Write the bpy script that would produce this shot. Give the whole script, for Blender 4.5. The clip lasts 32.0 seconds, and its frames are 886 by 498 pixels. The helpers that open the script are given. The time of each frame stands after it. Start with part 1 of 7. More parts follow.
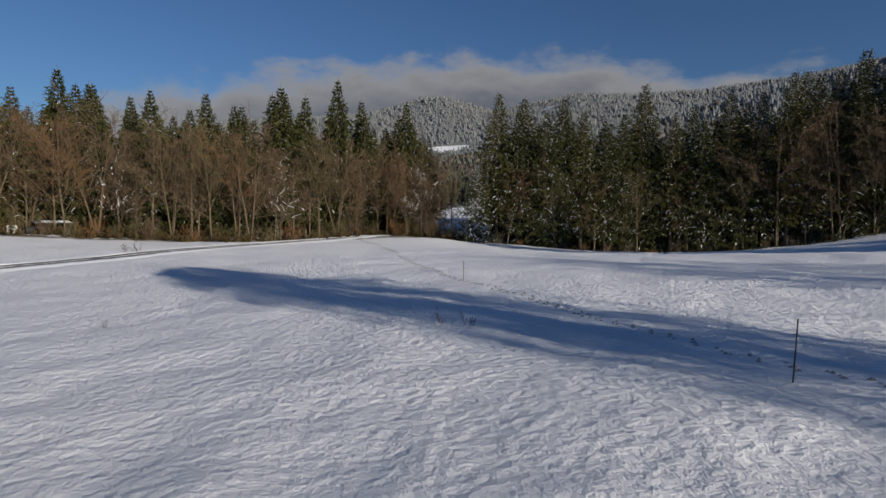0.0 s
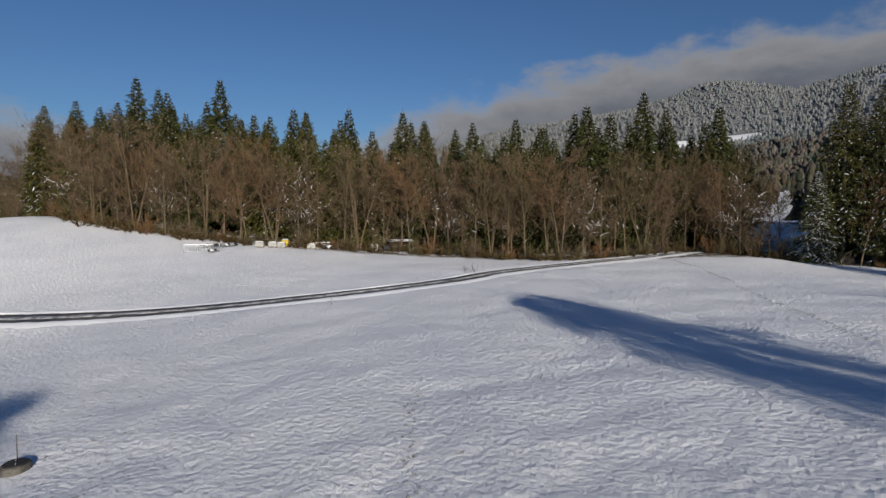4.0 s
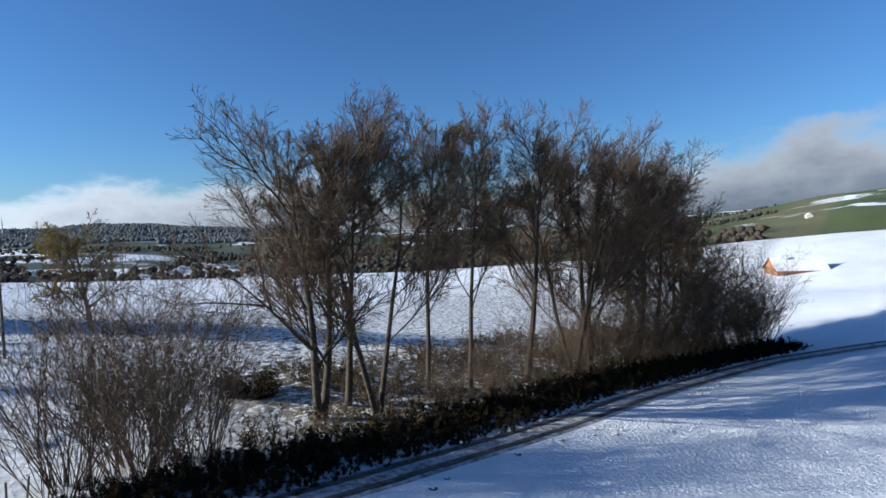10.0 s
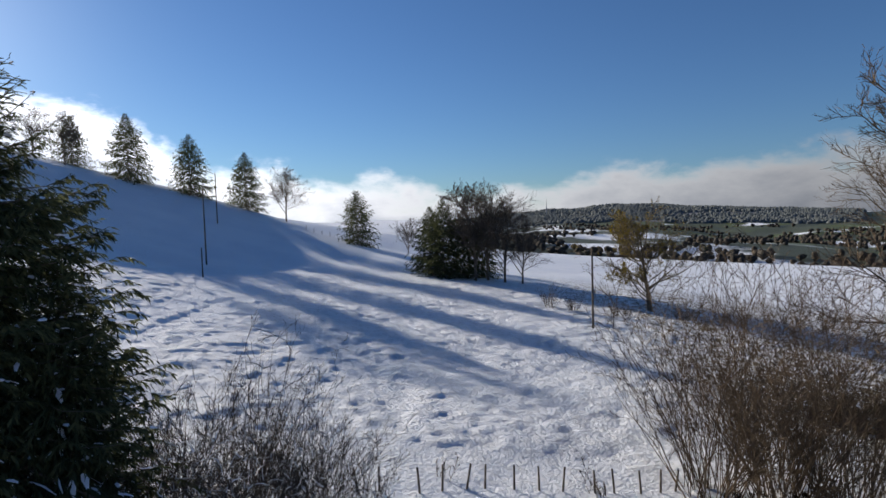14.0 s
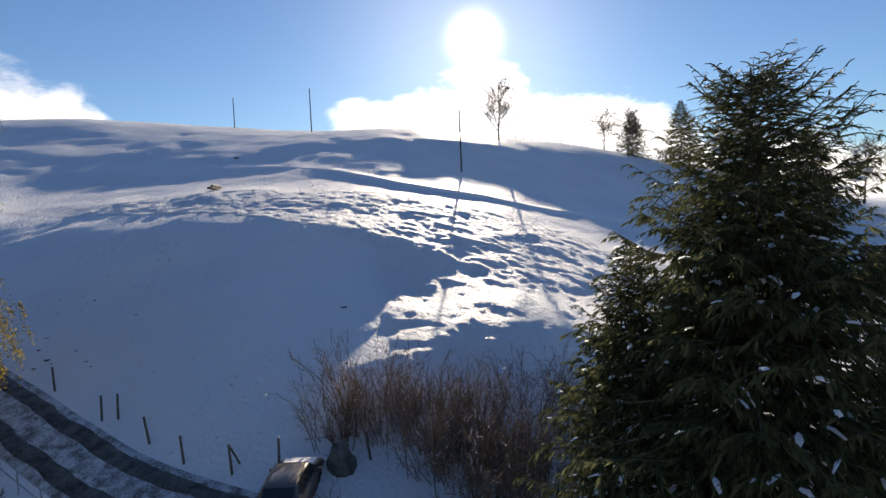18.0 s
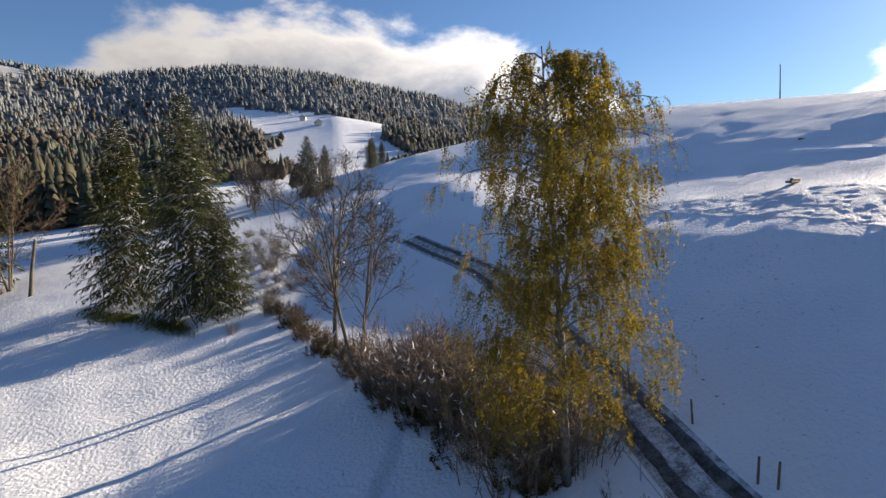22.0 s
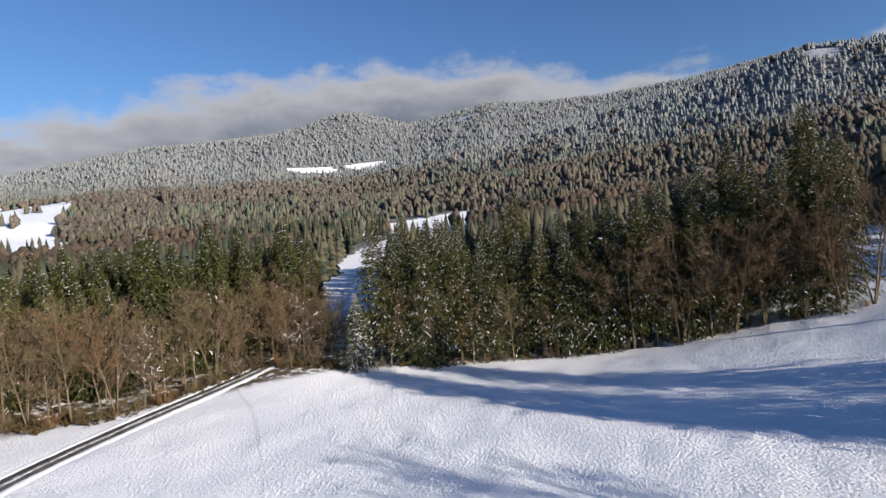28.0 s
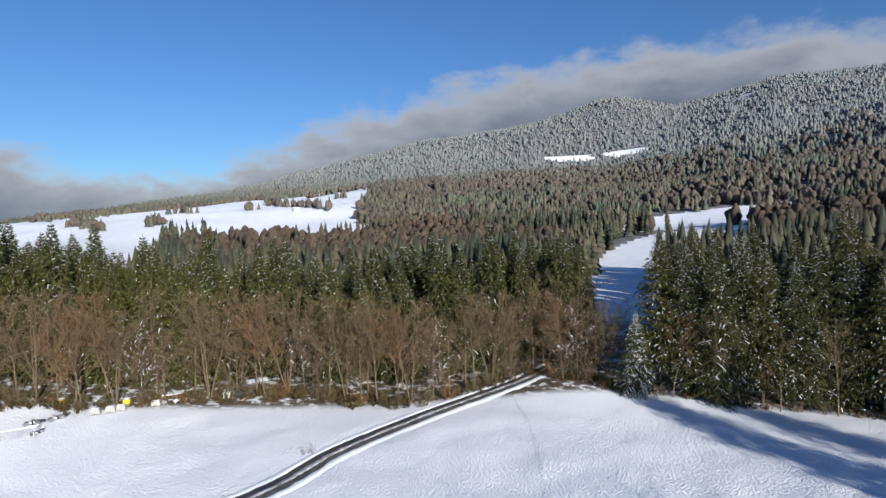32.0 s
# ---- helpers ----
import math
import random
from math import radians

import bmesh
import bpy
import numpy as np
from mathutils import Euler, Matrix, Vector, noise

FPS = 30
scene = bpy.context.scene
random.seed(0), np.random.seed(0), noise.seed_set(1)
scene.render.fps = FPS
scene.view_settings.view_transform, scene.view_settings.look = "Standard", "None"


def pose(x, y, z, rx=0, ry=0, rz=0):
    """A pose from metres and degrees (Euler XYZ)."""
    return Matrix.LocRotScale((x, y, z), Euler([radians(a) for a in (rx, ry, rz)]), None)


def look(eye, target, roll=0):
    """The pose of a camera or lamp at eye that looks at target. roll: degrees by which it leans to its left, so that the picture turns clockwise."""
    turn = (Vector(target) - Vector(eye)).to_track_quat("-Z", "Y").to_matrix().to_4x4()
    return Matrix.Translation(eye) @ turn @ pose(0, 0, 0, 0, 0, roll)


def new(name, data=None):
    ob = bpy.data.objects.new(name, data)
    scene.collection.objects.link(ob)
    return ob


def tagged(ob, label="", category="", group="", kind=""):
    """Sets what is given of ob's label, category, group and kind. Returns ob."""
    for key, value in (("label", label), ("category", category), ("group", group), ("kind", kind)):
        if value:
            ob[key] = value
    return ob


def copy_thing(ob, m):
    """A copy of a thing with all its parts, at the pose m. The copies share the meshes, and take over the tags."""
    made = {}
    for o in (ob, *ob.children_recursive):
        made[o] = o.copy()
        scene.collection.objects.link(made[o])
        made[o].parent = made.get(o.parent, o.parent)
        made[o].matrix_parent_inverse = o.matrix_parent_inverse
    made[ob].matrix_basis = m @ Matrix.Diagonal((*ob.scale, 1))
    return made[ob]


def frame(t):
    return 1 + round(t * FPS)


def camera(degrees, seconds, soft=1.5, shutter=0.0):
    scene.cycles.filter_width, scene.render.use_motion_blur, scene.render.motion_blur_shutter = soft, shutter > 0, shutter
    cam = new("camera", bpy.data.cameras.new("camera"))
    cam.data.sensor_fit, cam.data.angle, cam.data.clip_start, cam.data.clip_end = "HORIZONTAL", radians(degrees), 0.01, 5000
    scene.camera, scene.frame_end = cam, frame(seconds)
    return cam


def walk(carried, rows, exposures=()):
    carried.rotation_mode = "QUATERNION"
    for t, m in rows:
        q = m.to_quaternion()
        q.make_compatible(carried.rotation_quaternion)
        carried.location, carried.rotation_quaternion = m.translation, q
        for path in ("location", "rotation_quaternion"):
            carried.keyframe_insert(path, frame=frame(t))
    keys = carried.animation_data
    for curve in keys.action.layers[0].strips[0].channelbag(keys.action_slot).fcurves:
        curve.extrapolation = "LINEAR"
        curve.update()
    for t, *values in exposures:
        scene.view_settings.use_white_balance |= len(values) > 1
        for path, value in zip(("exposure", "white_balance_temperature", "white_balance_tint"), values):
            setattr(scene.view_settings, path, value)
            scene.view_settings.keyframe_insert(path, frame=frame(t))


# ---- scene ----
cam = camera(78.79, 32.0)
PATH = [
    (0.0, pose(0.000, -0.000, -0.000, 86.317, -1.162, 0.000)),
    (0.5, pose(-0.648, -0.157, 0.283, 86.194, -1.018, -0.095)),
    (1.0, pose(-1.306, -0.313, 0.571, 86.104, -0.854, 0.276)),
    (1.5, pose(-1.992, -0.467, 0.870, 86.040, -0.674, 1.995)),
    (2.0, pose(-2.697, -0.632, 1.186, 85.962, -0.473, 4.940)),
    (2.5, pose(-3.421, -0.826, 1.511, 85.941, -0.266, 10.755)),
    (3.0, pose(-4.168, -1.045, 1.843, 85.954, -0.085, 17.468)),
    (3.5, pose(-4.940, -1.292, 2.180, 85.982, 0.076, 22.858)),
    (5.5, pose(-7.979, -3.656, 3.753, 86.040, -0.889, 42.733)),
    (6.0, pose(-8.441, -4.241, 4.154, 85.988, -0.627, 50.050)),
    (6.5, pose(-8.832, -4.858, 4.528, 85.967, -0.236, 60.175)),
    (7.0, pose(-9.172, -5.517, 4.887, 86.051, 0.303, 72.238)),
    (7.5, pose(-9.433, -6.223, 5.255, 86.266, 0.840, 84.524)),
    (8.0, pose(-9.580, -6.965, 5.639, 86.580, 1.258, 96.209)),
    (8.5, pose(-9.594, -7.753, 6.008, 86.912, 1.592, 107.721)),
    (9.0, pose(-9.478, -8.572, 6.340, 87.187, 1.766, 116.953)),
    (9.5, pose(-9.250, -9.432, 6.633, 87.341, 1.847, 122.976)),
    (10.0, pose(-8.949, -10.315, 6.902, 87.460, 1.865, 128.212)),
    (10.5, pose(-8.610, -11.200, 7.122, 87.472, 1.768, 133.975)),
    (11.0, pose(-8.222, -12.065, 7.299, 87.415, 1.619, 139.947)),
    (11.5, pose(-7.799, -12.907, 7.446, 87.318, 1.476, 146.032)),
    (12.0, pose(-7.311, -13.724, 7.582, 87.230, 1.439, 152.610)),
    (12.5, pose(-6.699, -14.521, 7.736, 87.177, 1.496, 159.073)),
    (13.0, pose(-5.926, -15.280, 7.901, 87.081, 1.583, 165.176)),
    (13.5, pose(-5.024, -15.975, 8.068, 86.982, 1.656, 171.730)),
    (14.0, pose(-4.029, -16.593, 8.198, 86.906, 1.664, 178.099)),
    (14.5, pose(-2.997, -17.158, 8.290, 86.821, 1.676, 184.894)),
    (16.5, pose(1.261, -18.643, 9.097, 87.024, 2.606, 211.426)),
    (17.0, pose(2.292, -18.526, 9.458, 86.836, 2.560, 217.439)),
    (17.5, pose(3.309, -18.288, 9.842, 86.644, 2.478, 223.592)),
    (18.0, pose(4.295, -17.918, 10.241, 86.447, 2.370, 229.482)),
    (18.5, pose(5.239, -17.456, 10.644, 86.252, 2.290, 235.716)),
    (19.0, pose(6.131, -16.918, 11.050, 86.104, 2.254, 242.412)),
    (19.5, pose(6.957, -16.313, 11.437, 85.977, 2.247, 248.647)),
    (20.0, pose(7.716, -15.641, 11.822, 85.885, 2.258, 254.720)),
    (20.5, pose(8.415, -14.881, 12.210, 85.815, 2.289, 260.809)),
    (21.0, pose(9.069, -14.063, 12.624, 85.791, 2.302, 266.952)),
    (21.5, pose(9.651, -13.216, 13.043, 85.729, 2.305, 273.140)),
    (22.0, pose(10.135, -12.338, 13.461, 85.687, 2.342, 279.187)),
    (22.5, pose(10.488, -11.451, 13.887, 85.674, 2.364, 284.743)),
    (23.0, pose(10.723, -10.577, 14.323, 85.679, 2.324, 290.779)),
    (23.5, pose(10.857, -9.728, 14.780, 85.721, 2.265, 297.089)),
    (24.0, pose(10.883, -8.907, 15.239, 85.744, 2.231, 303.298)),
    (24.5, pose(10.821, -8.101, 15.699, 85.807, 2.305, 310.342)),
    (25.0, pose(10.715, -7.287, 16.161, 85.951, 2.435, 318.130)),
    (25.5, pose(10.560, -6.442, 16.614, 86.121, 2.580, 324.948)),
    (27.5, pose(8.807, -2.413, 18.495, 86.897, 3.329, 346.561)),
    (28.0, pose(8.185, -1.764, 19.022, 87.051, 3.211, 352.080)),
    (28.5, pose(7.547, -1.185, 19.558, 87.231, 3.009, 358.057)),
    (29.0, pose(6.911, -0.677, 20.080, 87.261, 2.775, 362.103)),
    (29.5, pose(6.284, -0.234, 20.586, 87.190, 2.540, 364.527)),
    (30.0, pose(5.677, 0.153, 21.078, 87.152, 2.280, 367.678)),
    (30.5, pose(5.093, 0.491, 21.554, 87.151, 2.042, 371.380)),
    (31.0, pose(4.544, 0.787, 21.999, 87.154, 1.824, 375.310)),
    (31.5, pose(4.032, 1.048, 22.401, 87.027, 1.629, 377.640)),
    (32.0, pose(3.548, 1.293, 22.777, 86.813, 1.426, 378.388)),
]
EXPOSURES = ((0, -0.1, 6850, 10), (3, -0.1, 6850, 10), (6, -0.3, 6500, 10), (7, -0.35, 6300, 8), (8, -0.1, 6150, 7), (9, 0.4, 5950, 6), (10, 0.78, 5950, 6), (11, 0.88, 6300, 8), (12, 0.75, 6500, 10), (13, 0.5, 6600, 10),
             (14, 0.38, 6700, 10), (17, 0.75, 7900, 11), (20, 0.88, 7900, 12), (23, 1.08, 7700, 12), (25, 1.05, 7300, 12), (28, 0.8, 6800, 12), (30, 0.7, 6400, 10), (32, 0.62, 6250, 9))
walk(cam, PATH, EXPOSURES)

# ---- sky, sun ----
SUN_AZ, SUN_EL = 225.5, 17.5
world = bpy.data.worlds.new("winter_sky")
scene.world = world
world.use_nodes = True
wt = world.node_tree
wt.nodes.clear()


def wnode(kind, **kw):
    n = wt.nodes.new(kind)
    for k, v in kw.items():
        if k == "op":
            n.operation = v
        elif k == "ins":
            for i, val in v.items():
                if isinstance(val, bpy.types.NodeSocket):
                    wt.links.new(val, n.inputs[i])
                else:
                    n.inputs[i].default_value = val
    return n


def wmath(op, a, b=0.0, c=0.0, clamp=False):
    n = wnode("ShaderNodeMath", op=op, ins={0: a, 1: b, 2: c})
    n.use_clamp = clamp
    return n.outputs[0]


sky = wnode("ShaderNodeTexSky")
sky.sky_type = "NISHITA"
sky.sun_disc = False
sky.sun_elevation = radians(SUN_EL)
sky.sun_rotation = radians(360 - SUN_AZ)
sky.altitude = 800
sky.air_density, sky.dust_density, sky.ozone_density = 1.15, 0.3, 3.5
coord = wnode("ShaderNodeTexCoord").outputs["Generated"]
split = wnode("ShaderNodeSeparateXYZ", ins={0: coord})
dx, dy, dz = split.outputs
elev = wmath("MULTIPLY", wmath("ARCSINE", dz), 57.296)
turn = wmath("MULTIPLY", wmath("ARCTAN2", wmath("MULTIPLY", dx, -1.0), dy), 0.159155)
turn = wmath("FRACT", wmath("ADD", turn, 1.0))
ramp = wnode("ShaderNodeValToRGB", ins={0: turn})
# height of the cloud banks' upper edge, in degrees, round the horizon
TOPS = ((0, 16.5), (9, 15.2), (16, 14.2), (24, 12.6), (31, 10.2), (37, 7.6), (45, 4.6), (55, 5.6), (62, 8.2), (70, 8.8), (79, 7.6), (88, 7.9), (100, 6.6), (112, 5.6), (130, 4.5),
        (148, 5.2), (160, 4.9), (171, 3.2), (184, 4.4), (200, 4.5), (209, 10.5), (217, 13.0), (226, 14.8), (236, 12.4), (246, 7.5), (254, 5), (264, 12),
        (278, 19), (308, 19), (316, 11.5), (336, 14.6), (348, 16.8))
ramp.color_ramp.interpolation = "EASE"
els = ramp.color_ramp.elements
for i, (a, top) in enumerate(TOPS):
    e = els[i] if i < 2 else els.new(a / 360)
    e.position = a / 360
for e, (a, top) in zip(els, TOPS):
    e.position = a / 360
    e.color = (top / 40, top / 40, top / 40, 1)
mapped = wnode("ShaderNodeMapping", ins={0: coord})
mapped.inputs["Scale"].default_value = (1, 1, 2.1)
puff = wnode("ShaderNodeTexNoise", ins={"Vector": mapped.outputs[0], "Scale": 6.0, "Detail": 9.0, "Roughness": 0.55, "Distortion": 0.25})
wisp = wnode("ShaderNodeTexNoise", ins={"Vector": mapped.outputs[0], "Scale": 14.0, "Detail": 6.0, "Roughness": 0.6})
depth = wmath("SUBTRACT", wmath("MULTIPLY", ramp.outputs[0], 40.0), elev)
depth = wmath("ADD", depth, wmath("MULTIPLY", wmath("SUBTRACT", puff.outputs[0], 0.5), 10.0))
depth = wmath("ADD", depth, wmath("MULTIPLY", wmath("SUBTRACT", wisp.outputs[0], 0.5), 4.0))
cover = wnode("ShaderNodeMapRange", ins={0: depth, 1: -0.6, 2: 2.6, 3: 0.0, 4: 0.97})
cover.interpolation_type = "SMOOTHSTEP"
shade = wnode("ShaderNodeMapRange", ins={0: depth, 1: 0.5, 2: 8.0, 3: 0.0, 4: 1.0})
sunway = Vector((-math.sin(radians(SUN_AZ)) * math.cos(radians(SUN_EL)), math.cos(radians(SUN_AZ)) * math.cos(radians(SUN_EL)), math.sin(radians(SUN_EL))))
toward = wnode("ShaderNodeVectorMath", op="DOT_PRODUCT", ins={0: coord, 1: sunway}).outputs["Value"]
near_sun = wnode("ShaderNodeMapRange", ins={0: toward, 1: 0.1, 2: 1.0, 3: 0.0, 4: 1.0}).outputs[0]
body = wnode("ShaderNodeMix", ins={0: shade.outputs[0]})
body.data_type = "RGBA"
body.inputs[6].default_value = (0.46, 0.47, 0.50, 1)
body.inputs[7].default_value = (0.10, 0.125, 0.18, 1)
glare = wmath("ADD", wmath("MULTIPLY", wmath("POWER", near_sun, 5.0), 2.2), wmath("MULTIPLY", near_sun, 1.1))
lit = wnode("ShaderNodeVectorMath", op="SCALE", ins={0: body.outputs[2], 3: wmath("ADD", 0.70, glare)})
halo = wmath("MULTIPLY", wmath("POWER", wmath("MAXIMUM", toward, 0.0), 60.0), 0.12)
disc = wmath("MULTIPLY", wmath("POWER", wmath("MAXIMUM", toward, 0.0), 2200.0), 2.0)
skycol = wnode("ShaderNodeVectorMath", op="SCALE", ins={0: sky.outputs[0], 3: 0.055})
skycol = wnode("ShaderNodeVectorMath", op="MULTIPLY", ins={0: skycol.outputs[0], 1: (0.74, 1.0, 1.36)})
sky_sum = wnode("ShaderNodeVectorMath", op="ADD", ins={0: skycol.outputs[0]})
aureole = wnode("ShaderNodeCombineXYZ", ins={0: wmath("ADD", halo, disc), 1: wmath("ADD", halo, disc), 2: wmath("ADD", halo, disc)})
wt.links.new(aureole.outputs[0], sky_sum.inputs[1])
mixed = wnode("ShaderNodeMix", ins={0: cover.outputs[0]})
mixed.data_type = "RGBA"
wt.links.new(sky_sum.outputs[0], mixed.inputs[6])
wt.links.new(lit.outputs[0], mixed.inputs[7])
back = wnode("ShaderNodeBackground", ins={0: mixed.outputs[2], 1: 1.0})
wout = wnode("ShaderNodeOutputWorld", ins={0: back.outputs[0]})

sun = new("sun", bpy.data.lights.new("sun", "SUN"))
sun.data.energy, sun.data.angle, sun.data.color = 5.0, radians(0.5), (1.0, 0.94, 0.85)
sun.matrix_world = look((0, 0, 0), -sunway)

# ---- materials ----
def material(name, rough=0.8, metal=0.0):
    m = bpy.data.materials.new(name)
    m.use_nodes = True
    b = m.node_tree.nodes["Principled BSDF"]
    b.inputs["Roughness"].default_value, b.inputs["Metallic"].default_value = rough, metal
    b.inputs["Specular IOR Level"].default_value = 0.3
    return m, m.node_tree, b


def put(nt, kind, **ins):
    n = nt.nodes.new(kind)
    for k, v in ins.items():
        if k == "op":
            n.operation = v
            continue
        s = n.inputs[int(k[1:])] if k[0] == "i" and k[1:].isdigit() else n.inputs[k.replace("_", " ")]
        if isinstance(v, bpy.types.NodeSocket):
            nt.links.new(v, s)
        else:
            s.default_value = v
    return n


def mix(nt, fac, a, b):
    n = nt.nodes.new("ShaderNodeMix")
    n.data_type = "RGBA"
    for s, v in ((n.inputs[0], fac), (n.inputs[6], a), (n.inputs[7], b)):
        if isinstance(v, bpy.types.NodeSocket):
            nt.links.new(v, s)
        else:
            s.default_value = v if isinstance(v, float) else (*v, 1)
    return n.outputs[2]


def span(nt, v, a, b, lo=0.0, hi=1.0):
    n = put(nt, "ShaderNodeMapRange", i0=v, i1=a, i2=b, i3=lo, i4=hi)
    n.interpolation_type = "SMOOTHSTEP"
    return n.outputs[0]


def place_of(nt, own=False):
    return nt.nodes.new("ShaderNodeTexCoord").outputs["Object"] if own else nt.nodes.new("ShaderNodeNewGeometry").outputs["Position"]


def speckled(name, c1, c2, scale, rough=0.8, metal=0.0, bump=0.3, fine=6.0, own=False, depth=0.01):
    """Two-tone surface with broad stains, fine grain and slight relief."""
    m, nt, b = material(name, rough, metal)
    p = place_of(nt, own)
    n1 = put(nt, "ShaderNodeTexNoise", Vector=p, Scale=scale, Detail=5.0, Roughness=0.6)
    n2 = put(nt, "ShaderNodeTexNoise", Vector=p, Scale=scale * fine, Detail=4.0)
    f = put(nt, "ShaderNodeMath", op="ADD", i0=put(nt, "ShaderNodeMath", op="MULTIPLY", i0=n1.outputs[0], i1=0.65).outputs[0],
            i1=put(nt, "ShaderNodeMath", op="MULTIPLY", i0=n2.outputs[0], i1=0.35).outputs[0]).outputs[0]
    nt.links.new(mix(nt, span(nt, f, 0.36, 0.64), c1, c2), b.inputs["Base Color"])
    bp = put(nt, "ShaderNodeBump", Strength=bump, Distance=depth, Height=n2.outputs[0])
    nt.links.new(bp.outputs[0], b.inputs["Normal"])
    return m


def foliage(name, dark, light, glow=0.25, islands=True):
    """Leaves or needles: tint by clump, a little light passes through."""
    m, nt, b = material(name, 0.75)
    nt.nodes.remove(b)
    p = place_of(nt)
    n1 = put(nt, "ShaderNodeTexNoise", Vector=p, Scale=0.7, Detail=3.0)
    r = nt.nodes.new("ShaderNodeNewGeometry").outputs["Random Per Island"] if islands else nt.nodes.new("ShaderNodeObjectInfo").outputs["Random"]
    f = put(nt, "ShaderNodeMath", op="ADD", i0=put(nt, "ShaderNodeMath", op="MULTIPLY", i0=r, i1=0.55).outputs[0], i1=put(nt, "ShaderNodeMath", op="MULTIPLY", i0=n1.outputs[0], i1=0.5).outputs[0]).outputs[0]
    col = mix(nt, span(nt, f, 0.15, 0.85), dark, light)
    d = put(nt, "ShaderNodeBsdfDiffuse", Color=col)
    t = put(nt, "ShaderNodeBsdfTranslucent", Color=col)
    s = put(nt, "ShaderNodeMixShader", i0=glow, i1=d.outputs[0], i2=t.outputs[0])
    nt.links.new(s.outputs[0], nt.nodes["Material Output"].inputs[0])
    return m


def snow_material(name, land=False):
    m, nt, b = material(name, 0.65)
    b.inputs["Specular IOR Level"].default_value = 0.26
    p = place_of(nt)
    broad = put(nt, "ShaderNodeTexNoise", Vector=p, Scale=0.09, Detail=4.0)
    warp = put(nt, "ShaderNodeTexNoise", Vector=p, Scale=1.4, Detail=2.0)
    bent = put(nt, "ShaderNodeVectorMath", op="MULTIPLY_ADD", i0=warp.outputs["Color"], i1=(0.35, 0.35, 0.0), i2=p).outputs[0]
    cell = put(nt, "ShaderNodeTexVoronoi", Vector=bent, Scale=3.3)
    cell.feature = "SMOOTH_F1"
    cell.inputs["Smoothness"].default_value = 0.6
    dents = put(nt, "ShaderNodeTexNoise", Vector=p, Scale=5.5, Detail=6.0, Roughness=0.68)
    lumps = put(nt, "ShaderNodeMath", op="MULTIPLY_ADD", i0=dents.outputs[0], i1=0.9, i2=put(nt, "ShaderNodeMath", op="MULTIPLY", i0=cell.outputs["Distance"], i1=0.65).outputs[0])
    grain = put(nt, "ShaderNodeTexNoise", Vector=p, Scale=7.0, Detail=4.0, Roughness=0.6)
    crystals = put(nt, "ShaderNodeTexNoise", Vector=p, Scale=40.0, Detail=2.0)
    col = mix(nt, span(nt, broad.outputs[0], 0.35, 0.65), (0.80, 0.82, 0.86), (0.87, 0.88, 0.90))
    if land:
        # dead grass showing through thin snow
        bare = put(nt, "ShaderNodeTexNoise", Vector=p, Scale=3.2, Detail=6.0, Roughness=0.7)
        patch = put(nt, "ShaderNodeTexNoise", Vector=p, Scale=0.05, Detail=2.0)
        thin = put(nt, "ShaderNodeMath", op="SUBTRACT", i0=bare.outputs[0], i1=span(nt, patch.outputs[0], 0.3, 0.75, 0.20, 0.06)).outputs[0]
        col = mix(nt, span(nt, thin, 0.50, 0.58, 0.0, 0.55), col, (0.26, 0.22, 0.13))
        # meadows lower down in the valley, where the snow has gone
        sep = put(nt, "ShaderNodeSeparateXYZ", i0=p).outputs
        west = span(nt, sep[0], -330.0, -470.0)
        drift = put(nt, "ShaderNodeTexNoise", Vector=p, Scale=0.007, Detail=5.0, Roughness=0.6)
        band = put(nt, "ShaderNodeMath", op="MULTIPLY", i0=west, i1=span(nt, sep[0], -1900.0, -1500.0)).outputs[0]
        band = put(nt, "ShaderNodeMath", op="MULTIPLY", i0=band, i1=span(nt, sep[1], 420.0, 220.0)).outputs[0]
        band = put(nt, "ShaderNodeMath", op="MULTIPLY", i0=band, i1=span(nt, drift.outputs[0], 0.35, 0.41)).outputs[0]
        strip = put(nt, "ShaderNodeTexNoise", Vector=p, Scale=0.02, Detail=3.0)
        green = mix(nt, strip.outputs[0], (0.055, 0.075, 0.022), (0.12, 0.135, 0.05))
        col = mix(nt, band, col, green)
        sw = put(nt, "ShaderNodeMath", op="MULTIPLY", i0=span(nt, sep[1], -260.0, -420.0), i1=span(nt, drift.outputs[0], 0.44, 0.52)).outputs[0]
        col = mix(nt, put(nt, "ShaderNodeMath", op="MULTIPLY", i0=sw, i1=span(nt, sep[0], 60.0, -60.0)).outputs[0], col, (0.07, 0.08, 0.05))
        # leaf litter under the wood
        rot = put(nt, "ShaderNodeTexNoise", Vector=p, Scale=0.6, Detail=5.0, Roughness=0.65)
        rim = put(nt, "ShaderNodeMath", op="MULTIPLY_ADD", i0=sep[0], i1=0.42, i2=83.0).outputs[0]
        rim = put(nt, "ShaderNodeMath", op="MAXIMUM", i0=put(nt, "ShaderNodeMath", op="MINIMUM", i0=rim, i1=86.0).outputs[0], i1=48.5).outputs[0]
        past = put(nt, "ShaderNodeMath", op="SUBTRACT", i0=sep[1], i1=rim).outputs[0]
        wood = put(nt, "ShaderNodeMath", op="MULTIPLY", i0=span(nt, past, 0.5, 4.0), i1=span(nt, sep[1], 150.0, 130.0)).outputs[0]
        wood = put(nt, "ShaderNodeMath", op="MULTIPLY", i0=wood, i1=span(nt, sep[0], 66.0, 54.0)).outputs[0]
